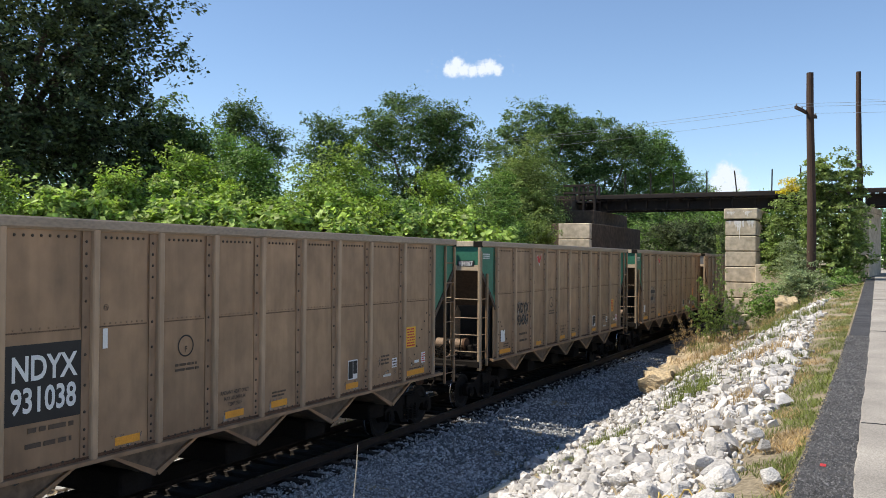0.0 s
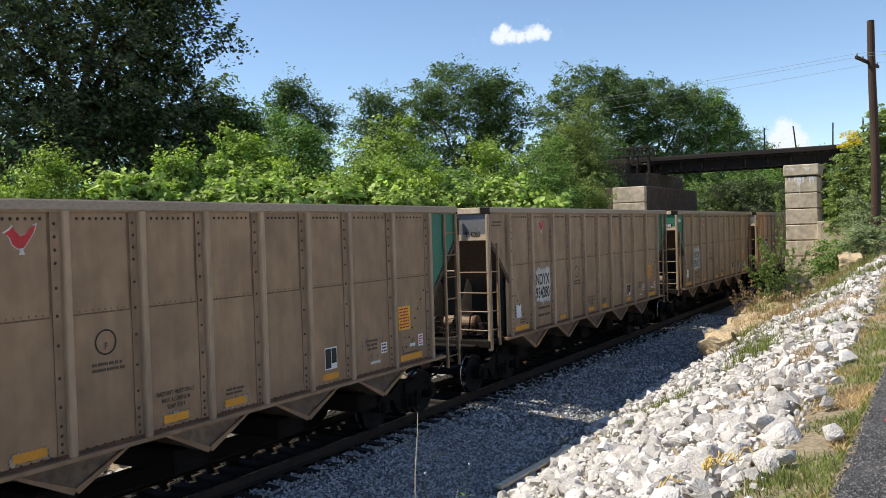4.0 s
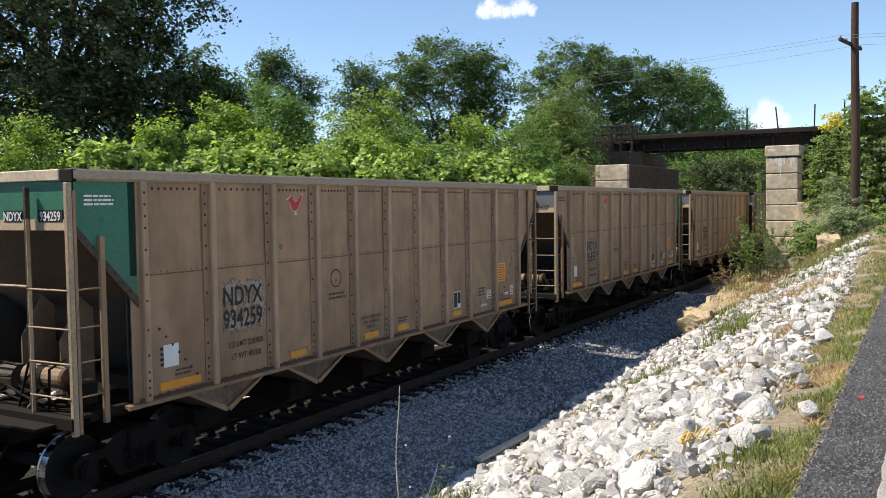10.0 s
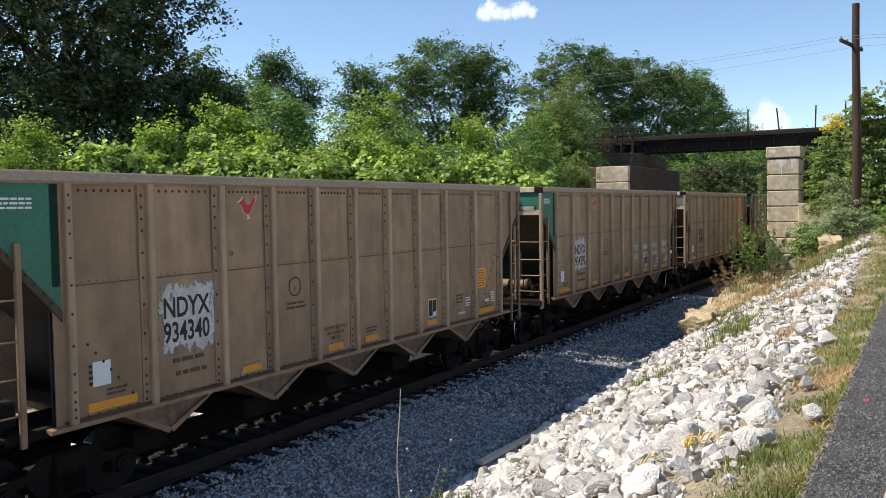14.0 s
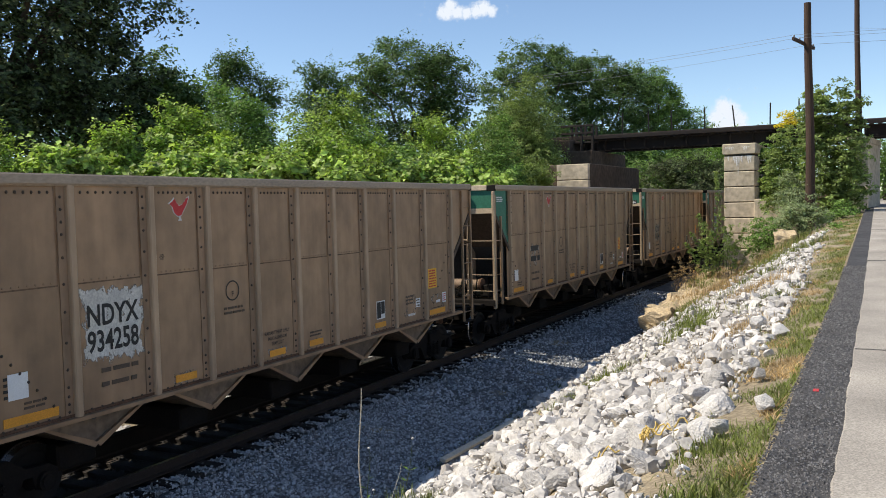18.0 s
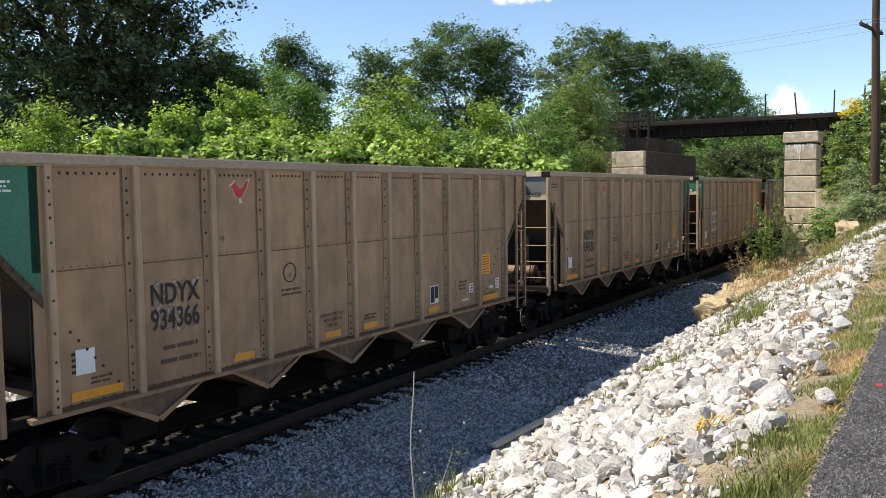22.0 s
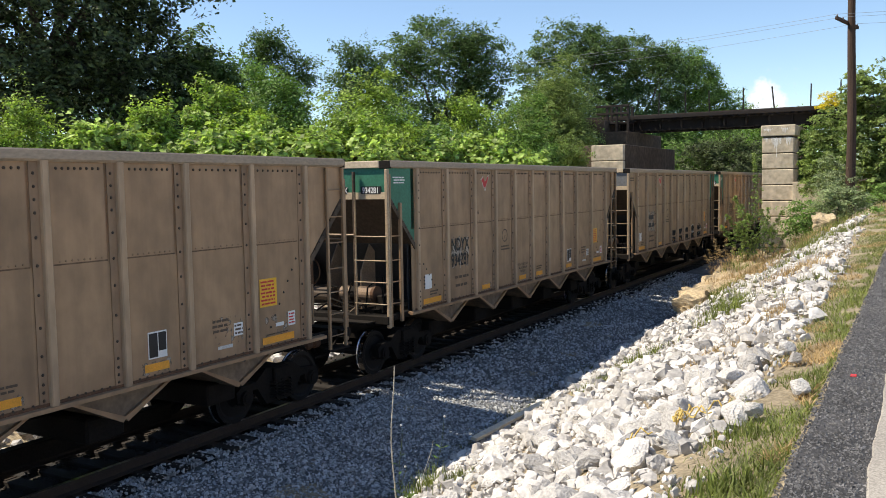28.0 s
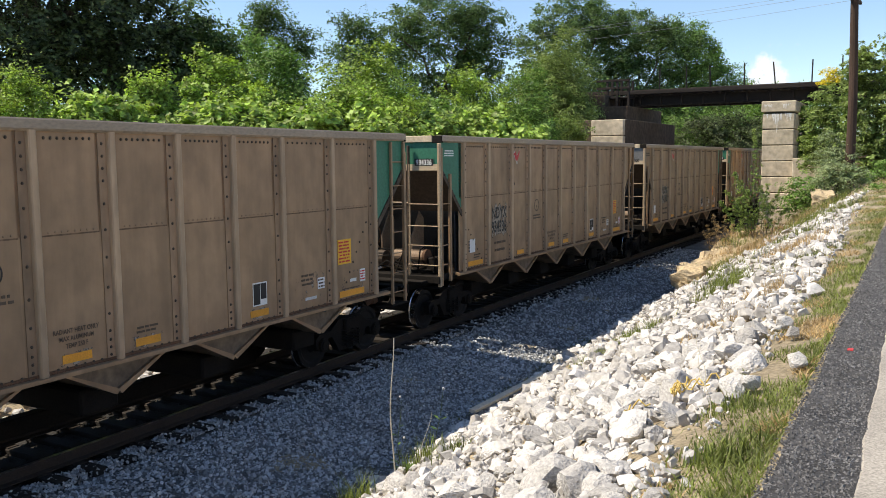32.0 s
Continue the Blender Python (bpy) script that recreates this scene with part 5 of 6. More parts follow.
def back_trees():
    """The taller trees behind."""
    def crown(az, d, el, parts, seed):
        rng = random.Random(seed)
        lobes = [blob(az + da, d + dd, el + de - 0.25, rx, rz) for da, dd, de, rx, rz in parts]
        for c, r in lobes[:]:       # feathery sprays that break the outline
            for i in range(7):
                a, u = rng.uniform(0, 6.28), rng.uniform(0.1, 1.3)
                s = rng.uniform(0.22, 0.5) * min(1.0, r[0] / 1.6)
                lobes.append(((c[0] + r[0] * math.sin(u) * math.cos(a), c[1] + r[1] * math.sin(u) * math.sin(a), c[2] + r[2] * 1.05 * math.cos(u)), (s, s, s * 1.2)))
        return lobes
    specs = [
        ("locust_tree", (39.9, 52), 10.1, [(0.2, 0, 0, 0.8, 0.6), (-0.5, 0, -0.5, 1.0, 0.7), (0.9, 0, -0.8, 0.6, 0.6), (-1.7, 0, -1.5, 0.9, 0.8), (-2.2, 0, -2.4, 0.7, 0.7), (0.6, 1, -1.8, 1.5, 1.6), (-0.4, 1, -4.0, 1.8, 3.0), (2.6, 0, -2.0, 1.3, 1.4), (3.4, 0, -3.2, 1.6, 2.2)], "leaf_far", 0.19, 330),
        ("locust_tree", (35.0, 60), 9.5, [(0.3, 0, 0, 0.7, 0.7), (-0.8, 0, -0.4, 0.8, 0.9), (0.2, 0, -1.4, 1.0, 1.4), (-1.6, 0, -1.2, 0.8, 1.2), (-0.4, 0, -2.8, 1.1, 2.0), (-0.8, 0, -4.6, 1.6, 2.6)], "leaf_far", 0.21, 260),
        ("broad_tree", (28.9, 62), 10.8, [(0, 0, 0, 3.2, 2.2), (2.9, 0, -1.1, 2.1, 1.9), (-2.2, 0, -0.7, 2.2, 1.8), (-2.7, 1, -2.4, 1.8, 2.0), (1.0, 1, -3.4, 4.4, 3.6), (-1.4, 0, -4.4, 3.4, 3.4)], "leaf_far", 0.24, 620),
        ("broad_tree", (20.8, 74), 10.4, [(0, 0, 0, 3.0, 2.4), (1.9, 0, -1.6, 2.2, 2.1), (-2.0, 0, -0.6, 2.6, 2.1), (-1.0, 0, -3.4, 5.0, 4.0), (1.6, 0, -4.2, 2.8, 3.0)], "leaf_far", 0.26, 560),
        ("broad_tree", (16.4, 78), 9.2, [(0, 0, 0, 3.4, 2.4), (1.8, 0, -0.6, 2.6, 2.2), (-1.6, 0, -0.7, 3.0, 2.4), (0, 0, -3.0, 5.4, 4.2)], "leaf_far", 0.26, 480),
        ("broad_tree", (13.6, 82), 8.6, [(0, 0, 0, 2.4, 2.6), (-0.9, 0, -0.8, 1.8, 2.4), (0.4, 0, -3.0, 4.4, 4.4)], "leaf_mid", 0.24, 380),
        ("broad_tree", (11.7, 86), 6.6, [(0, 0, 0, 2.2, 2.2), (-0.8, 0, -0.9, 2.2, 2.2), (0.6, 0, -2.2, 3.4, 3.6), (-1.6, 0, -2.2, 2.6, 3.0)], "leaf_mid", 0.24, 360),
        ("willow", (21.2, 52.5), 8.6, [(-0.5, 0, 0, 0.5, 1.6), (0.1, 0, -1.0, 0.8, 1.8), (-1.0, 0, -1.6, 0.8, 2.0), (1.0, 0, -2.0, 1.1, 2.2), (0.0, 0, -3.0, 1.6, 2.4), (1.8, 0, -3.2, 1.2, 2.4), (-0.6, 0, -3.8, 1.3, 2.4), (0.6, 0, -5.0, 2.2, 2.6)], "leaf_olive", 0.15, 620),
        ("under_bridge_tree", (14.0, 74), 4.0, [(0, 0, 0, 3.6, 3.0), (2.2, 0, -0.5, 3.0, 3.0), (-2.6, 0, -0.4, 3.4, 3.0), (-5.0, 2, -0.8, 3.4, 3.0)], "leaf_mid", 0.24, 420),
        ("under_bridge_tree", (7.0, 72), 4.2, [(0, 0, 0, 3.0, 3.0), (1.8, 0, -0.5, 2.6, 2.6), (-1.8, 0, -0.4, 2.6, 2.6)], "leaf_mid", 0.24, 300),
        ("under_bridge_tree", (10.6, 66), 2.6, [(0, 0, 0, 2.4, 2.4), (1.6, 0, -0.4, 2.4, 2.4), (-1.6, 0, -0.2, 2.4, 2.4)], "leaf_dark", 0.22, 260),
    ]
    names = {"locust_tree": "feathery dark green locust tree on the far bank", "broad_tree": "tall broad-crowned green tree behind the thicket", "willow": "slender yellow-green willow beside the abutment", "under_bridge_tree": "shaded green trees beyond the bridge"}
    for k, (name, (az, d), el, parts, mat, leaf, clumps) in enumerate(specs):
        tree(name, planted(az, d), crown(az, d, el, parts, k), int(clumps * 1.7), 55, leaf * 0.95, M[mat], 500 + k, names[name], "tree", 0.40, 0.28, 0.42, 0.15, 0.1, 0.6)
    # the big dark oak that leans in from the side
    oak = []
    for az, d, el, rx, rz in ((61, 46, 23, 5.0, 5.6), (55, 46, 22, 6.2, 6.2), (50.6, 46, 19.5, 3.8, 3.8), (49.4, 46, 15.5, 2.4, 2.8), (52, 47, 15, 5.4, 4.8), (58, 46, 14, 5.6, 5.6), (49.6, 48, 11.6, 2.9, 3.0), (47.8, 49, 10.2, 2.4, 2.5), (51, 49, 9.5, 4.8, 4.2), (56, 48, 8.5, 6.0, 4.5), (46.9, 50, 9.0, 2.5, 2.7), (46.7, 50, 6.4, 1.9, 2.6), (47.4, 46, 17.5, 2.2, 1.8), (47.6, 47, 13.4, 1.6, 1.5)):
        oak.append(blob(az, d, el, rx, rz))
    for az, el, r in ((46.6, 16.4, 1.3), (45.6, 16.0, 1.0), (44.8, 15.9, 0.8), (44.0, 15.9, 0.55), (43.3, 15.8, 0.4), (42.7, 15.7, 0.25), (44.6, 18.0, 0.9), (43.6, 17.8, 0.6), (46.6, 18.6, 1.7), (46.2, 14.9, 1.0), (45.4, 14.4, 0.8), (44.8, 13.7, 0.6), (44.2, 13.0, 0.45), (43.7, 12.4, 0.35), (43.2, 11.9, 0.25), (44.4, 14.6, 0.35)):
        oak.append(blob(az, 46, el, r, r * 0.7))
    tree("oak_tree", planted(58, 47), oak, 2100, 62, 0.25, M["leaf_dark"], 777, "huge dark green oak overhanging the far bank", "tree", 0.50, 0.42, 0.6, 0.18, 0.0, 0.6, -0.25)
    under = [blob(az, 51, el, r, r * 1.1) for az, el, r in ((45.2, 10.0, 1.3), (44.4, 9.0, 1.4), (43.6, 8.4, 1.0), (45.6, 8.0, 1.8), (43.2, 7.4, 1.1), (44.6, 6.2, 2.0), (46.4, 6.6, 2.0), (42.6, 6.4, 1.2))]
    tree("broad_tree", planted(45, 51), under, 260, 75, 0.24, M["leaf_far"], 778, "mid-green tree under the edge of the oak", "tree", 0.45, 0.25, 0.55, 0.22, 0.1, 0.5)


def right_growth():
    """Vines, saplings and weeds about the pole, the pier and the road abutment."""
    def place(az, el, dist):
        return blob(az, dist, el, 1, 1)[0]
    groups = [
        ("vine_thicket", (2.6, 46.5), [(3.4, 6.4, 0.7, 1.1), (2.6, 6.6, 0.9, 1.2), (1.6, 6.2, 0.7, 1.1), (3.2, 5.0, 0.9, 1.3), (1.8, 4.4, 1.0, 1.4), (2.9, 3.4, 1.0, 1.3), (1.9, 2.6, 0.9, 1.3), (3.0, 1.6, 0.9, 1.1), (2.2, 1.0, 0.9, 1.0), (1.2, 2.0, 0.6, 1.2)], "leaf_olive", 0.17, 620, "light green vine thicket climbing by the road abutment"),
        ("vine_thicket", (6.3, 52.6), [(6.35, 3.2, 0.35, 0.8), (6.2, 2.2, 0.4, 0.9), (6.4, 1.2, 0.35, 0.8), (6.0, 1.6, 0.5, 0.9), (6.2, 0.4, 0.5, 0.7)], "leaf_mid", 0.15, 170, "shaded green vines against the pier's side"),
        ("goldenrod", (4.8, 52.0), [(4.9, 5.2, 0.5, 0.3), (5.2, 4.6, 0.35, 0.2), (4.5, 4.7, 0.35, 0.2)], "leaf_yellow", 0.10, 50, "bright yellow flowering sprays"),
        ("sapling", (5.0, 48.5), [(5.0, 4.2, 0.7, 0.8), (4.3, 3.6, 0.6, 0.9), (5.5, 3.2, 0.6, 0.8), (4.8, 2.4, 0.8, 0.9), (5.8, 2.0, 0.6, 0.9), (5.0, 1.2, 0.9, 0.9), (5.9, 0.8, 0.6, 0.7), (4.2, 1.6, 0.7, 0.9)], "leaf_olive", 0.14, 330, "yellow-green sapling beside the pier"),
        ("pale_shrub", (4.4, 44.5), [(4.6, 1.6, 0.6, 0.6), (4.2, 0.9, 0.7, 0.6), (5.0, 0.6, 0.6, 0.6), (4.5, -0.2, 0.8, 0.5)], "leaf_grey", 0.09, 170, "pale silvery shrub at the pole's foot"),
        ("weed_bush", (6.2, 42.0), [(6.2, -0.9, 0.6, 0.5), (5.5, -1.2, 0.6, 0.5), (6.7, -1.5, 0.6, 0.5), (6.1, -1.9, 0.8, 0.6), (6.7, -2.4, 0.7, 0.5), (5.6, -2.2, 0.7, 0.5)], "leaf_mid", 0.10, 150, "bright green weedy bush on the bank"),
        ("weed_bush", (4.4, 41.0), [(4.3, -0.2, 0.7, 0.5), (3.6, -0.6, 0.6, 0.5), (4.9, -0.9, 0.6, 0.5), (4.4, -1.3, 0.7, 0.5)], "leaf_grey", 0.10, 150, "grey-green weeds round the pole foot"),
        ("weed_bush", (1.9, 42.0), [(1.9, -0.4, 0.6, 0.6), (1.4, -1.0, 0.5, 0.45), (2.5, -1.2, 0.5, 0.4)], "leaf_mid", 0.10, 120, "green weeds at the road's edge"),
        ("weed_bush", (2.2, 33.0), [(2.2, -1.7, 0.5, 0.35), (1.6, -2.2, 0.4, 0.3)], "leaf_mid", 0.09, 90, "low green weeds on the bank's crest"),
        ("roadside_tree", (-0.4, 78.0), [(-0.2, 3.9, 1.3, 2.2), (-0.9, 3.3, 1.4, 2.0), (-0.6, 1.8, 1.6, 1.8), (0.4, 3.2, 1.2, 2.2)], "leaf_mid", 0.2, 260, "green tree beside the road beyond the bridge"),
        ("far_tree", (-2.6, 170.0), [(-2.4, 2.2, 3.4, 3.0), (-3.6, 2.0, 3.4, 3.0), (-1.4, 1.6, 3.4, 2.6), (-5.5, 2.2, 4.0, 3.4)], "leaf_far", 0.5, 200, "distant tree line beyond the road"),
    ]
    for k, (name, (az, d), lobes, mat, leaf, clumps, label) in enumerate(groups):
        b = [blob(a, d, el, rx, rz) for a, el, rx, rz in lobes]
        small = d < 60
        tree(name, planted(az, d), b, clumps, 40 if small else 36, leaf, M[mat], 900 + k, label, "tree" if "tree" in name else "shrub", 0.17 if small else 0.5, 0.05 if small else 0.2, 0.5)
    # ivy on the abutment face
    rng = np.random.default_rng(4)
    n = 160
    c = np.stack([rng.uniform(-1.5, -0.75, n), rng.uniform(50.75, 50.98, n), 3.2 + 3.9 * rng.random(n) ** 0.6], 1)
    c[:, 0] -= (c[:, 2] < 5) * 0.2
    v, f = leaf_cloud(rng, c, np.full(n, 0.12), 16, 0.12)
    ivy = new("ivy", from_arrays("ivy", v, f, M["leaf_grey"]))
    tagged(ivy, "grey-green ivy hanging on the abutment face", "ivy", kind="stuff")


def spray_weed(name, az, dist, tips, leaf, mat, seed, label, per_m=30, taper=0.17):
    """Thin arching stems with small leaves along them."""
    rng = np.random.default_rng(seed)
    t = thing(name, label, "weed")
    base = Vector(planted(az, dist))
    pts, stems = [], bmesh.new()
    for a, el in tips:
        x, y, _ = at(a, dist + rng.uniform(-0.5, 0.5))
        tip = Vector((x, y, rise(el, dist)))
        foot = base.lerp(Vector((x, y, base.z)), 0.35)
        foot.z = land(foot.x, foot.y) - 0.05
        bend = Vector(((foot.x * 2 + tip.x) / 3, (foot.y * 2 + tip.y) / 3, foot.z + (tip.z - foot.z) * 0.62))
        line = [foot.lerp(bend, u).lerp(bend.lerp(tip, u), u) for u in np.linspace(0, 1, 9)]
        tube(line, [0.012 - 0.001 * i for i in range(9)], 5, stems)
        length = (tip - foot).length
        for k in range(int(length * per_m)):
            u = rng.uniform(0.22, 1.0)
            q = foot.lerp(bend, u).lerp(bend.lerp(tip, u), u)
            w = taper * (1.12 - u) * min(1.0, length / 1.5)
            g = rng.normal(size=3) * (w, w, w * 0.6)
            pts.append((q.x + g[0], q.y + g[1], q.z + g[2] * 0.8 - 0.1 * abs(g[0])))
    part("stem", stems, M["bark"], t)["kind"] = "stuff"
    p = np.array(pts)
    v, f = leaf_cloud(rng, p, np.full(len(p), 0.035), 9, leaf, 0.34)
    ob = part("foliage", from_arrays("foliage", v, f, M[mat]), None, t)
    ob["kind"] = "stuff"


def ledge_weeds():
    spray_weed("tall_weed", 8.9, 34.0, ((9.18, 1.7), (10.3, -0.9), (10.75, -2.1), (9.9, -1.5), (8.3, -1.7), (7.5, -1.9), (11.1, -2.8), (7.1, -3.2), (9.5, -2.0), (8.7, -1.8), (10.1, -2.6), (8.0, -2.7)), 0.085, "leaf_olive", 61, "tall wispy green weed over the sandstone ledge")
    spray_weed("dry_weed", 11.0, 32.0, ((11.5, -3.6), (11.2, -4.0), (10.8, -3.7), (11.9, -4.2), (10.3, -4.2), (12.1, -4.6), (10.6, -4.6)), 0.04, "grass_dry", 62, "dry brown seed heads over the ledge", 30, 0.14)
    spray_weed("dry_weed", 8.2, 31.0, ((8.4, -4.0), (7.8, -3.9), (8.9, -4.3), (7.3, -4.1)), 0.05, "grass_dry", 63, "dry brown seed heads over the ledge", 30, 0.14)


def woodland_floor():
    """Undergrowth that closes the view below and behind the trees."""
    rng = np.random.default_rng(12)
    pts, k = [], 0
    while len(pts) < 2100:
        y = rng.uniform(2, 110)
        x = rng.uniform(-60, far_brow(y) - 3.0)
        pts.append((x, y, land(x, y) + rng.uniform(0.2, 2.6 if x > -27 else 5.0)))
    while len(pts) < 2500:
        x, y = rng.uniform(-16.8, -13.9), rng.uniform(58, 120)
        pts.append((x, y, land(x, y) + rng.uniform(0.2, 1.6)))
    p = np.array(pts)
    v, f = leaf_cloud(rng, p, np.full(len(p), 0.6), 26, 0.3, 0.6)
    ob = new("undergrowth", from_arrays("undergrowth", v, f, M["leaf_mid"]))
    tagged(ob, "dense green undergrowth below the trees", "undergrowth", kind="stuff")
    far = []
    for i in range(420):
        a = rng.uniform(-60, 200)
        d = rng.uniform(150, 420)
        far.append((-d * math.sin(radians(a)), d * math.cos(radians(a)), rng.uniform(3, 11)))
    p = np.array(far)
    v, f = leaf_cloud(rng, p, np.full(len(p), 3.2), 60, 1.5, 0.6)
    ob = new("far_woods", from_arrays("far_woods", v, f, M["leaf_far"]))
    tagged(ob, "distant green woods round the horizon", "woods", kind="stuff")


front_growth()
vine_bank()
back_trees()
right_growth()
ledge_weeds()
woodland_floor()


# ---- grass, weeds and stalks on the bank ----
def blades(rng, pts, h, w, lean=0.35):
    n = len(pts)
    a = rng.uniform(0, 2 * np.pi, n)
    d = np.stack([np.cos(a), np.sin(a), np.zeros(n)], 1)
    hh = h * rng.uniform(0.4, 1.3, n)[:, None]
    side = np.stack([-np.sin(a), np.cos(a), np.zeros(n)], 1) * w * 0.5
    up = np.array([0, 0, 1.0])
    mid = pts + up * hh * 0.6 + d * hh * lean * 0.4
    tip = pts + up * hh + d * hh * lean * rng.uniform(0.5, 1.6, n)[:, None]
    v = np.stack([pts - side, pts + side, mid + side * 0.7, mid - side * 0.7, tip], 1).reshape(-1, 3)
    i = np.arange(n)[:, None] * 5
    f = np.concatenate([i + [0, 1, 2], i + [0, 2, 3], i + [3, 2, 4]])
    return v, f


def scatter_grass():
    rng = np.random.default_rng(31)
    def on_land(x, y):
        def top(a, b):
            slab = 0.38 + 0.085 * (b - 27.4) if -6.3 < a < -5.2 and 27.4 < b < 35 else -9.0
            return max(land(a, b) - 0.05, slab)
        return np.array([(a, b, top(a, b)) for a, b in zip(x, y)])
    n = 22000
    y = 3.2 + 42 * rng.random(n) ** 1.5
    x = -0.66 - np.abs(rng.normal(0, 0.27, n)) * (1 + 0.03 * np.clip(y - 6, 0, 40))
    keep = np.array([noise.noise((a * 1.6, b * 1.1, 3.0)) > -0.2 for a, b in zip(x, y)])
    v, f = blades(rng, on_land(x[keep], y[keep]), 0.065, 0.009, 1.1)
    ob = new("verge_grass", from_arrays("verge_grass", v, f, M["grass"]))
    tagged(ob, "short green grass along the asphalt edge", "grass", kind="stuff")
    n = 19000
    y = 3.2 + 42 * rng.random(n) ** 1.5
    x = -0.68 - np.abs(rng.normal(0.1, 0.27, n)) * (1 + 0.03 * np.clip(y - 6, 0, 40))
    keep = np.array([noise.noise((a * 1.1, b * 0.7, 9.0)) > 0.12 for a, b in zip(x, y)])
    v, f = blades(rng, on_land(x[keep], y[keep]), 0.06, 0.012, 1.4)
    ob = new("dry_grass", from_arrays("dry_grass", v, f, M["grass_dry"]))
    tagged(ob, "dry straw-coloured grass on the verge", "grass", kind="stuff")
    n = 9000
    y = rng.uniform(-14, 3.4, n)
    x = -0.66 - np.abs(rng.normal(0, 0.27, n))
    v, f = blades(rng, on_land(x, y), 0.085, 0.010, 1.0)
    ob = new("verge_grass", from_arrays("verge_grass", v, f, M["grass"]))
    tagged(ob, "short green grass along the asphalt edge", "grass", kind="stuff")
    # moss and low weeds in the damp line between ballast and rocks
    n = 5200
    y = rng.uniform(8.0, 20.0, n)
    x = np.array([toe_x(b) for b in y]) + rng.normal(0.06, 0.13, n)
    keep = np.array([noise.noise((a * 1.5, b * 0.8, 21.0)) > -0.2 for a, b in zip(x, y)])
    v, f = blades(rng, on_land(x[keep], y[keep]) + (0, 0, 0.02), 0.055, 0.016, 1.2)
    ob = new("toe_moss", from_arrays("toe_moss", v, f, M["moss"]))
    tagged(ob, "dark olive moss and weeds at the bank's damp foot", "moss", kind="stuff")
    # tufts among the stones
    for x, y, n, h, r, mat in ((-3.3, 17.5, 500, 0.28, 0.5, "grass"), (-3.6, 19.0, 500, 0.28, 0.5, "grass"), (-4.4, 15.2, 500, 0.22, 0.45, "grass"), (-4.9, 14.2, 250, 0.18, 0.3, "grass"), (-5.0, 9.2, 120, 0.22, 0.2, "grass"), (-5.7, 9.6, 160, 0.3, 0.25, "grass"), (-5.9, 8.3, 160, 0.35, 0.25, "grass"), (-2.2, 11.5, 400, 0.14, 0.5, "grass_dry"), (-2.0, 14.0, 500, 0.18, 0.5, "grass_dry"), (-2.4, 21, 500, 0.25, 0.8, "grass_dry"), (-1.05, 6.2, 150, 0.10, 0.25, "grass"), (-0.95, 5.0, 160, 0.13, 0.2, "grass"), (-4.3, 22.5, 400, 0.25, 0.8, "grass"), (-2.9, 25.0, 500, 0.25, 0.9, "grass"), (-3.9, 34.0, 600, 0.35, 1.0, "grass_dry"), (-5.3, 27.0, 400, 0.3, 0.8, "grass"), (-5.7, 32.0, 700, 0.25, 0.9, "grass"), (-5.7, 29.2, 500, 0.22, 0.7, "grass_dry"), (-5.5, 33.6, 600, 0.35, 0.9, "grass_dry"), (-2.2, 29.5, 500, 0.25, 0.8, "grass"), (-1.9, 17.5, 400, 0.16, 0.7, "grass"), (-4.4, 27.5, 600, 0.3, 0.9, "grass_dry"), (-3.4, 31, 600, 0.35, 1.0, "grass"), (-5.0, 30, 500, 0.4, 0.8, "grass_dry"), (-3.5, 37, 700, 0.4, 1.3, "grass"), (-4.5, 42, 700, 0.5, 1.3, "grass_dry")):
        px, py = x + rng.normal(0, r * 0.5, n), y + rng.normal(0, r * 0.6, n)
        v, f = blades(rng, on_land(px, py), h, 0.013, 0.5)
        ob = new("grass_tuft", from_arrays("grass_tuft", v, f, M[mat]))
        tagged(ob, "tuft of green grass among the stones" if mat == "grass" else "tuft of dry grass among the stones", "grass", kind="stuff")


scatter_grass()


def stalk(base, top, r, mat, label, leaves=6, seed=0):
    t = thing("weed_stalk", label, "weed")
    rng = random.Random(seed)
    base, top = Vector(base), Vector(top)
    bm = bmesh.new()
    pts = [base.lerp(top, i / 8) + Vector((0.02 * math.sin(i * 0.9 + seed), 0.02 * math.cos(i * 0.7), 0)) for i in range(9)]
    tube(pts, [r * (1 - 0.06 * i) for i in range(9)], 6, bm)
    part("stem", bm, mat, t)
    for k in range(leaves):
        p = pts[rng.randrange(1, 6)]
        a = rng.uniform(0, 6.28)
        L = rng.uniform(0.06, 0.14)
        bm = bmesh.new()
        tip = p + Vector((L * math.cos(a), L * math.sin(a), L * 0.4))
        side = Vector((-math.sin(a), math.cos(a), 0)) * L * 0.22
        mid = p.lerp(tip, 0.5) + Vector((0, 0, 0.01))
        vs = [bm.verts.new(q) for q in (p, mid + side, tip, mid - side)]
        bm.faces.new(vs)
        part("leaf", bm, M["leaf_mid"], t)
    if leaves:
        bm = bmesh.new()
        bmesh.ops.create_icosphere(bm, subdivisions=1, radius=0.018, matrix=Matrix.Translation(top))
        part("seed_head", bm, M["chalk"], t)
    return t


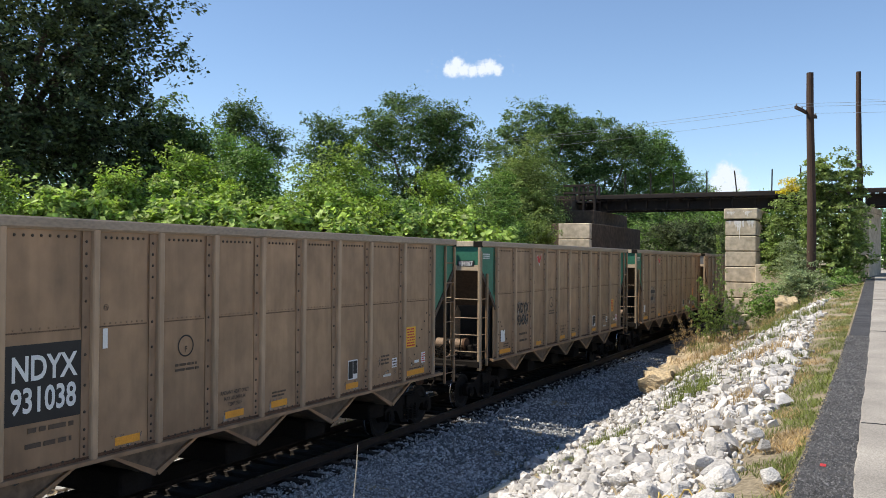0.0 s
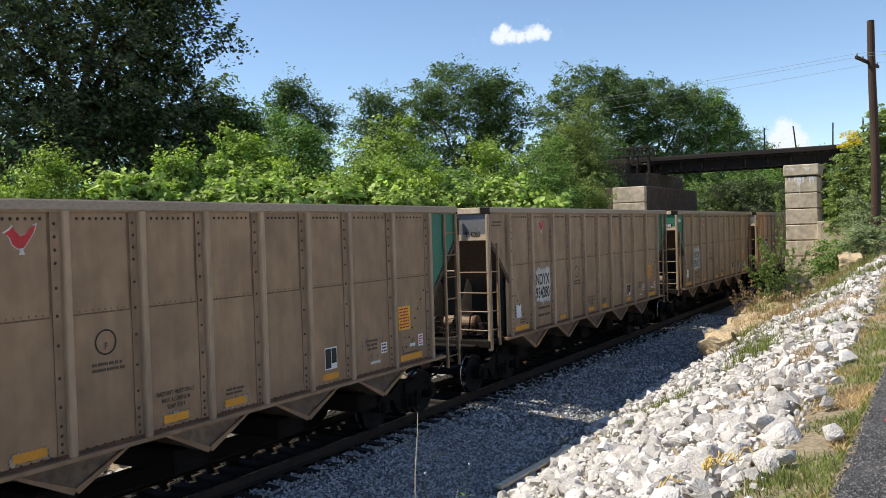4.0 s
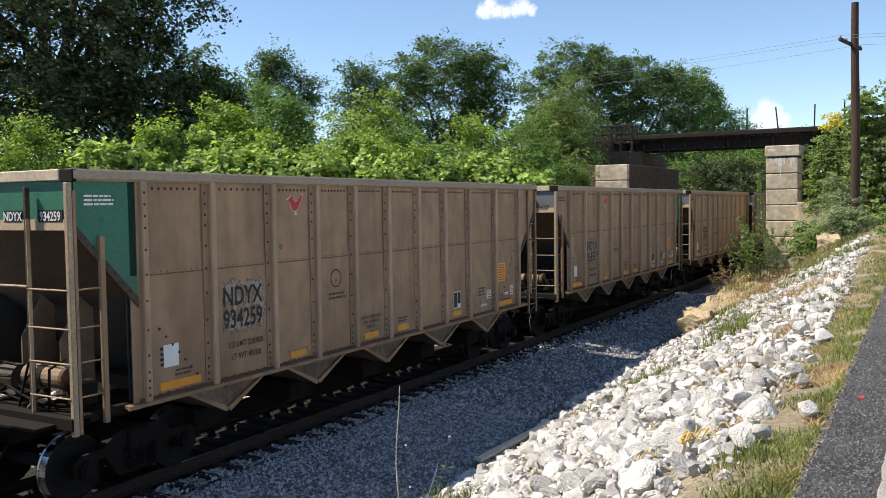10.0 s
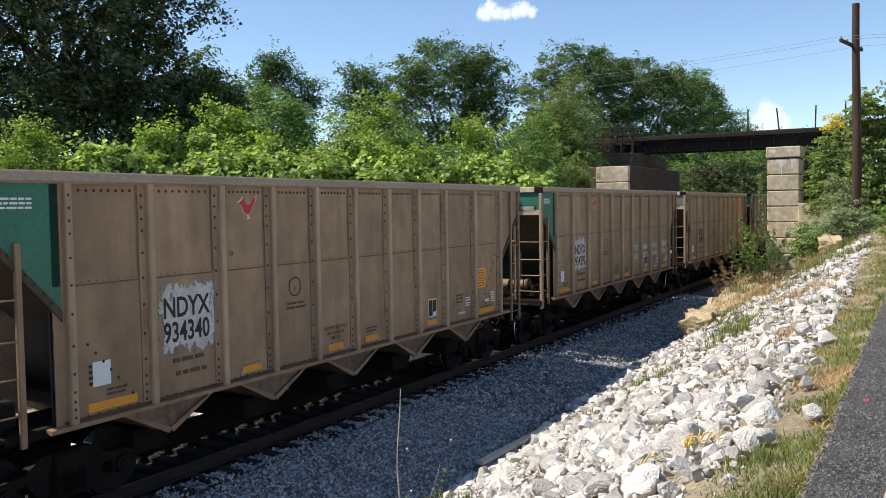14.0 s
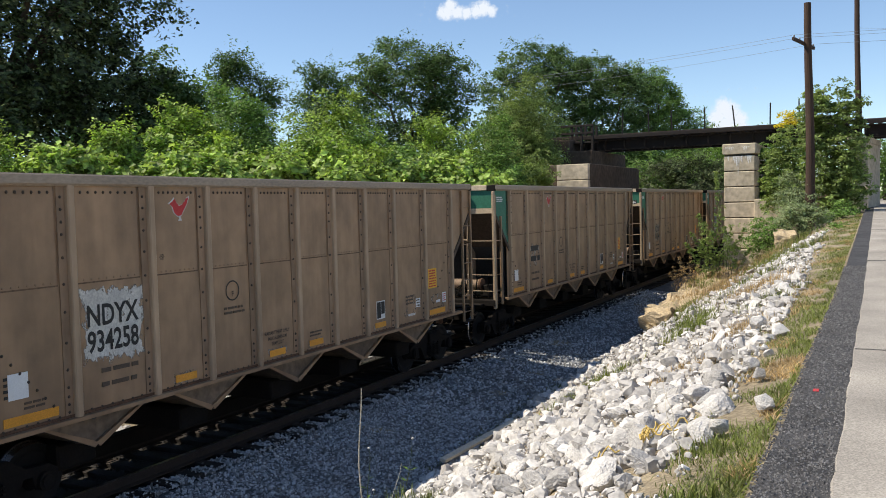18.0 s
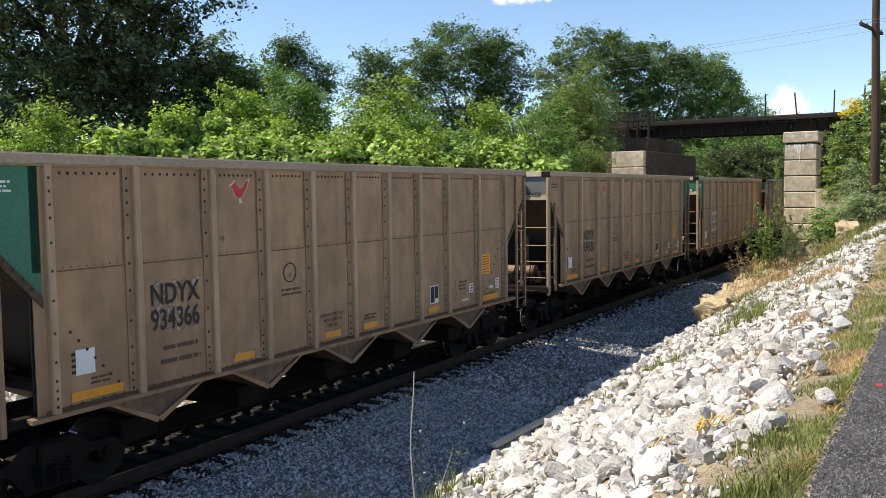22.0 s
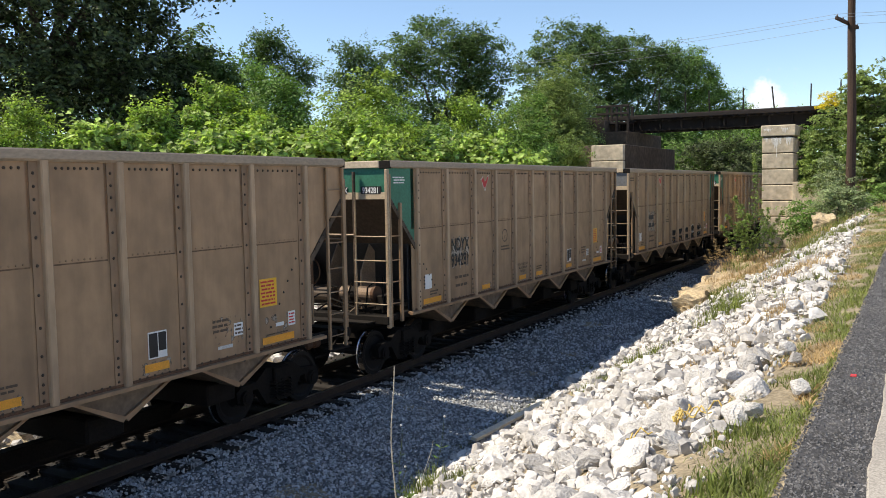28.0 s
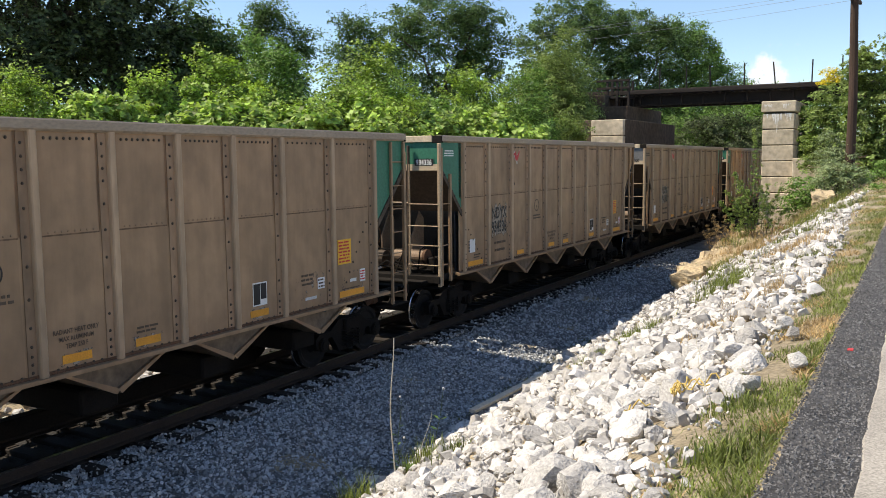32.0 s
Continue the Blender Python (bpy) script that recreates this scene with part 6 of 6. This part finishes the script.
M["straw"] = material("pale_dry_stem", (0.55, 0.50, 0.40), 0.8, 0, 0.2, 6, 40, 0)
stalk((-5.76, 9.0, -0.28), (-5.755, 9.02, 1.70), 0.011, M["straw"], "tall pale dry weed stalk at the ballast edge", 0, 1)
stalk((-6.03, 9.58, -0.32), (-6.01, 9.6, 0.76), 0.005, M["grass"], "thin green weed with a small seed head", 6, 2)
stalk((-5.50, 9.55, -0.15), (-5.34, 9.6, 0.96), 0.005, M["grass"], "thin green weed with a small seed head", 6, 3)
stalk((-5.75, 9.2, -0.25), (-5.6, 9.3, 0.2), 0.005, M["grass"], "thin green weed with a small seed head", 8, 4)
stalk((-5.86, 9.3, -0.25), (-5.80, 9.35, 0.30), 0.005, M["grass"], "thin green weed with a small seed head", 8, 7)
stalk((-5.52, 9.2, -0.15), (-5.36, 9.3, 0.72), 0.006, M["straw"], "thin dry weed stem leaning at the ballast edge", 0, 8)
stalk((-1.30, 6.3, 2.2), (-1.42, 6.5, 2.62), 0.004, M["straw"], "thin dry grass stem on the verge", 0, 5)
stalk((-1.15, 5.7, 2.2), (-1.28, 5.9, 2.66), 0.004, M["straw"], "thin dry grass stem on the verge", 0, 6)

# ---- clouds ----
def cloud_material(name, lobes):
    """White vapour that thins out towards ragged rims; lobes are (x, z, radius) on the card."""
    m = bpy.data.materials.new(name)
    m.use_nodes = True
    n, l = m.node_tree.nodes, m.node_tree.links
    n.remove(n["Principled BSDF"])
    tc = n.new("ShaderNodeTexCoord")
    dens = None
    for x, z, r in lobes:
        d, sc = n.new("ShaderNodeVectorMath"), n.new("ShaderNodeMapRange")
        d.operation = "DISTANCE"
        d.inputs[1].default_value = (x, 0, z)
        l.new(tc.outputs["Object"], d.inputs[0])
        sc.inputs["From Min"].default_value, sc.inputs["From Max"].default_value = 0.0, r
        sc.inputs["To Min"].default_value, sc.inputs["To Max"].default_value = 1.0, 0.0
        l.new(d.outputs["Value"], sc.inputs["Value"])
        if dens is None:
            dens = sc.outputs[0]
        else:
            mx = n.new("ShaderNodeMath")
            mx.operation = "MAXIMUM"
            l.new(dens, mx.inputs[0])
            l.new(sc.outputs[0], mx.inputs[1])
            dens = mx.outputs[0]
    puff = n.new("ShaderNodeTexNoise")
    puff.inputs["Scale"].default_value, puff.inputs["Detail"].default_value = 0.06, 6
    l.new(tc.outputs["Object"], puff.inputs["Vector"])
    add, cut = n.new("ShaderNodeMath"), n.new("ShaderNodeMapRange")
    add.operation = "MULTIPLY_ADD"
    l.new(puff.outputs["Fac"], add.inputs[0])
    add.inputs[1].default_value = 0.9
    l.new(dens, add.inputs[2])
    cut.interpolation_type = "SMOOTHSTEP"
    cut.inputs["From Min"].default_value, cut.inputs["From Max"].default_value = 0.50, 1.12
    l.new(add.outputs[0], cut.inputs["Value"])
    glow, clear, mix = n.new("ShaderNodeEmission"), n.new("ShaderNodeBsdfTransparent"), n.new("ShaderNodeMixShader")
    glow.inputs["Color"].default_value = (0.74, 0.84, 1.0, 1)
    glow.inputs["Strength"].default_value = 0.85
    l.new(cut.outputs[0], mix.inputs[0])
    l.new(clear.outputs[0], mix.inputs[1])
    l.new(glow.outputs[0], mix.inputs[2])
    l.new(mix.outputs[0], n["Material Output"].inputs["Surface"])
    return m


def cloud(az, el, half, height, dist, lobes):
    """A distant cloud, a plain part of the sky's backdrop."""
    x, y, _ = at(az, dist)
    bm = bmesh.new()
    bm.faces.new([bm.verts.new(p) for p in ((-half, 0, -0.4 * height), (half, 0, -0.4 * height), (half, 0, 1.4 * height), (-half, 0, 1.4 * height))])
    ob = new("cloud", mesh_of("cloud", bm, cloud_material("cumulus_vapour", lobes)))
    ob.matrix_basis = Matrix.Translation((x, y, rise(el, dist))) @ pose(0, 0, 0, 0, 0, az)
    tagged(ob, "small white fair-weather cloud", "cloud", kind="structure")


cloud(24.95, 12.25, 170, 60, 3000, ((-68, 12, 40), (-55, 32, 34), (-85, 8, 26), (-30, 10, 34), (0, 8, 30), (35, 14, 36), (58, 20, 38), (85, 12, 28)))
cloud(8.55, 4.2, 130, 110, 3200, ((-10, 80, 50), (10, 60, 55), (-30, 50, 45), (38, 40, 42), (-5, 20, 60), (35, 10, 50), (-40, 10, 45)))

# ---- house beyond the road ----
def far_house():
    h = thing("house", "low pale house with a grey roof beyond the bridge", "house")
    part("wall", box(5, 17, 150, 158, 3.4, 7.0), M["house_wall"], h)
    part("roof", prism([(4.6, 7.0), (17.4, 7.0), (11, 9.2)], "y", 149.5, 158.5), M["house_roof"], h)
    for x in (7, 10, 14):
        part("window", box(x - 0.5, x + 0.5, 149.96, 150.02, 4.6, 6.0), M["navy"], h)


far_house()


# ---- stones ----
def stone_mesh(name, seed, mat, points=15, flat=0.62):
    rng = random.Random(seed)
    bm = bmesh.new()
    points = int(points * 1.5)
    for k in range(points):
        d = Vector((rng.gauss(0, 1), rng.gauss(0, 1), rng.gauss(0, 1))).normalized() * rng.uniform(0.40, 0.53)
        bm.verts.new((d.x, d.y * rng.uniform(0.75, 0.95), d.z * flat))
    r = bmesh.ops.convex_hull(bm, input=bm.verts[:])
    loose = [g for g in r["geom_interior"] if isinstance(g, bmesh.types.BMVert)]
    if loose:
        bmesh.ops.delete(bm, geom=loose, context="VERTS")
    bmesh.ops.triangulate(bm, faces=bm.faces[:])
    return mesh_of(name, bm, mat)


def joined_stones(name, templates, places, mat):
    """Many stones in one mesh: places are (x, y, z, size, euler)."""
    rng = np.random.default_rng(7)
    data = []
    for me in templates:
        v = np.empty(len(me.vertices) * 3, np.float32)
        me.vertices.foreach_get("co", v)
        f = np.empty(len(me.polygons) * 3, np.int32)
        me.loops.foreach_get("vertex_index", f)
        data.append((v.reshape(-1, 3), f.reshape(-1, 3)))
    vs, fs, o = [], [], 0
    for k, (x, y, z, s, e) in enumerate(places):
        v, f = data[k % len(data)]
        m = np.array(Euler(e).to_matrix())
        vs.append((v * s) @ m.T + (x, y, z))
        fs.append(f + o)
        o += len(v)
    return from_arrays(name, np.concatenate(vs), np.concatenate(fs), mat)


def riprap():
    rng = random.Random(17)
    bank = thing("riprap_bank", "bank of loose white limestone rocks beside the track", "rocks", kind="structure")
    near_t = [stone_mesh("rock", 40 + k, M["rock"], 16 + k % 7, 0.50 + 0.05 * (k % 5)) for k in range(20)]
    far_t = [stone_mesh("rock_shape", 60 + k, M["rock_far"], 10, 0.62) for k in range(14)]
    near, rest = [], []
    y = 3.0
    while y < 36:
        step = 0.128 + 0.0035 * max(0, y - 8)
        x0, x1 = toe_x(y) + 0.02, -0.98 - 0.018 * max(0, y - 8)
        x = x0
        while x < x1:
            px, py = x + rng.uniform(-0.6, 0.6) * step, y + rng.uniform(-0.6, 0.6) * step
            bare = noise.noise((px * 0.7, py * 0.6, 5.0))
            edge = (px - x1 + 0.5) / 0.5 if px > x1 - 0.5 else 0
            if rng.random() < 0.92 - 0.008 * max(0, py - 17) - 0.9 * max(0, edge) - (0.35 if bare > 0.35 else 0) and (py < 23 or px > -5.2 + rng.uniform(-0.5, 0.5)):
                s = min(rng.lognormvariate(math.log(0.158), 0.45), 0.37) * (1.0 if y < 17 else 0.95)
                item = (px, py, land(px, py) - 0.05 + s * rng.uniform(0.08, 0.30), s, (rng.uniform(-0.6, 0.6) + 0.0, rng.uniform(-0.6, 0.6) - 0.35, rng.uniform(0, 6.28)))
                (near if py < 10.5 and s > 0.2 else rest).append(item)
            x += step
        y += step
    y = -14.0
    while y < 3.0:             # the bank goes on behind the standpoint
        x = toe_x(3.0) + 0.02
        while x < -1.0:
            s = min(rng.lognormvariate(math.log(0.17), 0.4), 0.44)
            px, py = x + rng.uniform(-0.1, 0.1), y + rng.uniform(-0.1, 0.1)
            rest.append((px, py, land(px, py) - 0.04 + s * rng.uniform(0.08, 0.3), s, (rng.uniform(-0.6, 0.6), rng.uniform(-0.9, 0.2), rng.uniform(0, 6.28))))
            x += 0.17
        y += 0.17
    for k in range(5200):      # small rubble in the gaps
        py = 3.2 + 22 * rng.random() ** 1.4
        px = rng.uniform(toe_x(py), -1.0 - 0.015 * py)
        s = rng.uniform(0.03, 0.085)
        rest.append((px, py, land(px, py) - 0.035 + s * 0.5 + (0.03 if rng.random() < 0.5 else 0), s, (rng.uniform(0, 6), rng.uniform(0, 6), rng.uniform(0, 6))))
    near.sort(key=lambda i: -i[3] / (i[1] + 2))
    rest += near[300:]
    for k, (x, y, z, s, e) in enumerate(near[:300]):
        ob = part("rock", near_t[k % len(near_t)], None, bank)
        ob.matrix_basis = Matrix.LocRotScale((x, y, z), Euler(e), (s, s, s))
    ob = part("loose_rocks", joined_stones("loose_rocks", far_t, rest, M["rock_far"]), None, bank, "white limestone rubble")
    ob["kind"] = "stuff"
    # the far bank, seen between and under the cars
    places = []
    for k in range(5600):
        y = rng.uniform(2, 42)
        x = rng.uniform(far_brow(y) - 0.8, -12.8)
        s = rng.uniform(0.14, 0.42)
        places.append((x, y, land(x, y) + s * 0.15, s, (rng.uniform(-0.5, 0.5), rng.uniform(-0.5, 0.5), rng.uniform(0, 6.28))))
    ob = new("far_bank_rocks", joined_stones("far_bank_rocks", far_t, places, M["rock_far"]))
    tagged(ob, "white limestone rubble on the far bank", "rocks", kind="stuff")
    # ballast
    bal_t = [stone_mesh("ballast_shape", 90 + k, M["ballast_stone"], 6, 0.8) for k in range(8)]
    places = []
    def bed(n, ya, yb, s0, s1, power):
        for k in range(n):
            y = ya + (yb - ya) * rng.random() ** power
            x = rng.uniform(toe_x(y) + rng.gauss(0.0, 0.12), -9.98) if rng.random() < 0.87 else rng.uniform(-9.98, -12.75)
            s = rng.uniform(s0, s1)
            z = land(x, y) - 0.045 + s * rng.uniform(0.0, 0.4)
            if x < -9.5:
                z = (-0.225 if x > -9.95 else -0.27) + s * rng.uniform(-0.2, 0.3)
            places.append((x, y, z, s, (rng.uniform(0, 6), rng.uniform(0, 6), rng.uniform(0, 6))))
    bed(30000, 5.5, 16, 0.045, 0.092, 1.0)
    bed(12000, 16, 40, 0.06, 0.12, 1.3)
    bed(9000, -14, 5.5, 0.06, 0.11, 1.0)
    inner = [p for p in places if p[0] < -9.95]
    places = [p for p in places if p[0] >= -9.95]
    ob = new("track_bed_stones", joined_stones("track_bed_stones", bal_t, inner, M["grime_shade_stone"]))
    tagged(ob, "oily stones between the rails, darkened for the train's shade", "ballast", kind="stuff")
    ob = new("ballast_bed", joined_stones("ballast_bed", bal_t, places, M["ballast_stone"]))
    tagged(ob, "angular blue-grey ballast stones", "ballast", kind="stuff")
    for me in bal_t + far_t:
        bpy.data.meshes.remove(me)


def ballast_base():
    bm = bmesh.new()
    rows = []
    for y in np.arange(-20, 120, 1.0):
        r = []
        for x in np.linspace(-13.4, toe_x(y) + 0.12, 22):
            r.append(bm.verts.new((x, y, land(x, y) - 0.03)))
        rows.append(r)
    for u, w in zip(rows, rows[1:]):
        for i in range(len(u) - 1):
            bm.faces.new((u[i], u[i + 1], w[i + 1], w[i]))
    bed = new("track_bed", mesh_of("track_bed", box(-12.75, -9.72, -20, 120, -0.34, -0.262), M["grime_shade"]))
    tagged(bed, "oily track bed, its colour darkened for the train's shade", "track bed", kind="structure")
    ob = new("ballast_base", mesh_of("ballast_base", bm, M["ballast"], True))
    tagged(ob, "dark blue-grey ballast shoulder of the track", "ballast", kind="structure")


def ledge():
    """Tan sandstone blocks at the foot of the bank: boxes broken along their beds."""
    for k, (x0, x1, y0, y1, z0, z1, turn) in enumerate(((-6.40, -5.6, 25.6, 27.2, -0.5, 0.50, 8), (-6.3, -5.2, 27.4, 35.0, -0.4, 0.50, -3), (-3.9, -3.2, 38.0, 40.5, 1.3, 2.35, 5))):
        bm = bmesh.new()
        layers = 3
        for i in range(layers):
            za, zb = z0 + (z1 - z0) * i / layers, z0 + (z1 - z0) * (i + 1) / layers
            j = 0.10 * noise.noise((k * 3.1, i * 1.7, 0.0))
            box(x0 + j, x1 + j, y0 - j, y1 + j, za, zb - 0.004, bm=bm)
        bmesh.ops.subdivide_edges(bm, edges=bm.edges[:], cuts=11, use_grid_fill=True)
        for v in bm.verts:
            c = v.co
            c.z += 0.085 * (c.y - y0) * (c.z - z0) / (z1 - z0)
            v.co += Vector((noise.noise(c * 1.9 + Vector((k, 0, 0))), noise.noise(c * 1.7 + Vector((0, k, 5))), 0.7 * noise.noise(c * 2.6))) * 0.26 + Vector((noise.noise(c * 6.0), noise.noise(c * 6.5), noise.noise(c * 7.0))) * 0.05
        ob = new("sandstone_block", mesh_of("sandstone_block", bm, M["sandstone"]))
        m = Vector(((x0 + x1) / 2, (y0 + y1) / 2, 0))
        ob.matrix_basis = Matrix.Translation(m) @ pose(0, 0, 0, 0, 0, turn) @ Matrix.Translation(-m)
        tagged(ob, "large tan sandstone block at the bank's foot", "rock", "sandstone ledge")


ballast_base()
ledge()
riprap()
pl = new("timber_plank", mesh_of("timber_plank", box(-0.055, 0.055, -1.38, 1.38, -0.03, 0.03, 0.008), M["straw"]))
pl.matrix_basis = pose(-6.10, 13.4, -0.10, 0, 12, -2.5)
tagged(pl, "weathered grey-brown timber plank among the rocks", "plank")
bm = box(-0.465, -0.42, 7.70, 7.79, path_z(7.7) + 0.002, path_z(7.7) + 0.006)
mark = new("paint_mark", mesh_of("paint_mark", bm, M["red"]))
tagged(mark, "small red spray mark on the asphalt edge", "paint mark")


def lone_rock(x, y, s, seed):
    ob = new("rock", stone_mesh("lone_rock", seed, M["rock"], 20, 0.7))
    ob.matrix_basis = Matrix.LocRotScale((x, y, land(x, y) + s * 0.22), Euler((0.2, 0.1, seed)), (s, s, s))
    tagged(ob, "white limestone rock lying in the grass", "rock")


lone_rock(-0.80, 7.27, 0.20, 301)
lone_rock(-1.18, 9.43, 0.22, 302)
lone_rock(-1.02, 8.75, 0.19, 303)
lone_rock(-1.05, 6.65, 0.20, 304)
lone_rock(-1.55, 13.2, 0.36, 305)


def frayed_rope():
    rng = random.Random(77)
    rope = thing("rope", "frayed yellow rope tangled among the white rocks", "rope")
    for k in range(5):
        x, y, a, pts = -1.72 + rng.uniform(-0.12, 0.12), 6.72 + rng.uniform(-0.12, 0.12), rng.uniform(0, 6.28), []
        for i in range(14):
            pts.append((x, y, land(x, y) + 0.13 + 0.04 * math.sin(i * 1.3 + k)))
            a += rng.uniform(-0.9, 0.9)
            x += 0.035 * math.cos(a)
            y += 0.035 * math.sin(a)
        part("strand", tube(pts, 0.007, 5), M["rope"], rope)


M["rope"] = material("faded_yellow_rope", (0.70, 0.50, 0.16), 0.85, 0, 0.25, 8, 90, 0.2, 0.002)
frayed_rope()


def pavement_cracks():
    rng = random.Random(2)
    for y0, x0, x1 in ((9.9, -0.2, 5.0), (21.0, -0.2, 5.0), (31.5, -0.2, 5.0), (14.2, 0.6, 2.4)):
        pts, x, y = [], x0, y0
        while x < x1:
            pts.append((x, y, path_z(y) + 0.013))
            x += rng.uniform(0.05, 0.14)
            y += rng.uniform(-0.025, 0.025)
        ob = new("pavement_crack", mesh_of("pavement_crack", tube(pts, 0.010, 4), M["asphalt"]))
        tagged(ob, "dark irregular crack across the pavement", "crack", kind="structure")


pavement_cracks()


FINE_PRINT = {"spray_doodle", "small_stencil", "stencil_box", "painted_patch", "scanner_mark", "bay_print", "label_print", "placard_print", "weight_stencil", "reporting_mark", "lime_streak"}
for ob in bpy.data.objects:
    if ob.parent and ob.name.split(".")[0] in FINE_PRINT and ob.type == "MESH" and len(ob.data.polygons) > 12:
        ob["kind"] = "stuff"


# ---- what moves ----
def train_y(t):
    """Where the trailing corner of car 0 stands at t."""
    return 20.5628 + 11.446376 * t + 0.0146128 * t * t + 0.0000958777 * t ** 3


def surge(t):
    """Slack running in and out along the train."""
    return float(np.interp(t, (0, 1, 2, 3, 6, 9, 13, 18, 19, 20, 22, 23, 24, 25, 27, 28, 29, 30, 31, 32), (-0.02, 0.05, -0.02, -0.08, -0.07, -0.04, -0.04, 0.0, 0.06, 0.02, 0.0, 0.07, 0.06, 0.0, -0.1, -0.28, -0.42, 0.02, 0.05, 0.08)))


def motions():
    for j, car in TRAIN.items():
        walk(car, [(t, pose(XC, train_y(t) + surge(t) - PITCH * j, 0)) for t in range(0, 33)])
        # the wheels roll while the car passes near
        near = [t / 20 for t in range(0, 641) if -4 < train_y(t / 20) - PITCH * j < 20]
        if not near:
            continue
        for b in car.children:
            if not b.name.startswith("bogie"):
                continue
            for ws in b.children:
                if ws.name.startswith("wheelset"):
                    y, z = ws.location.y, ws.location.z
                    turn = lambda t: -math.degrees((train_y(t) - train_y(near[0])) / 0.457)
                    rows = [(0.0, near[0])] * (near[0] > 0) + [(t, t) for t in near] + [(32.0, near[-1])] * (near[-1] < 32)
                    walk(ws, [(t, pose(0, y, z, turn(u))) for t, u in rows])


motions()
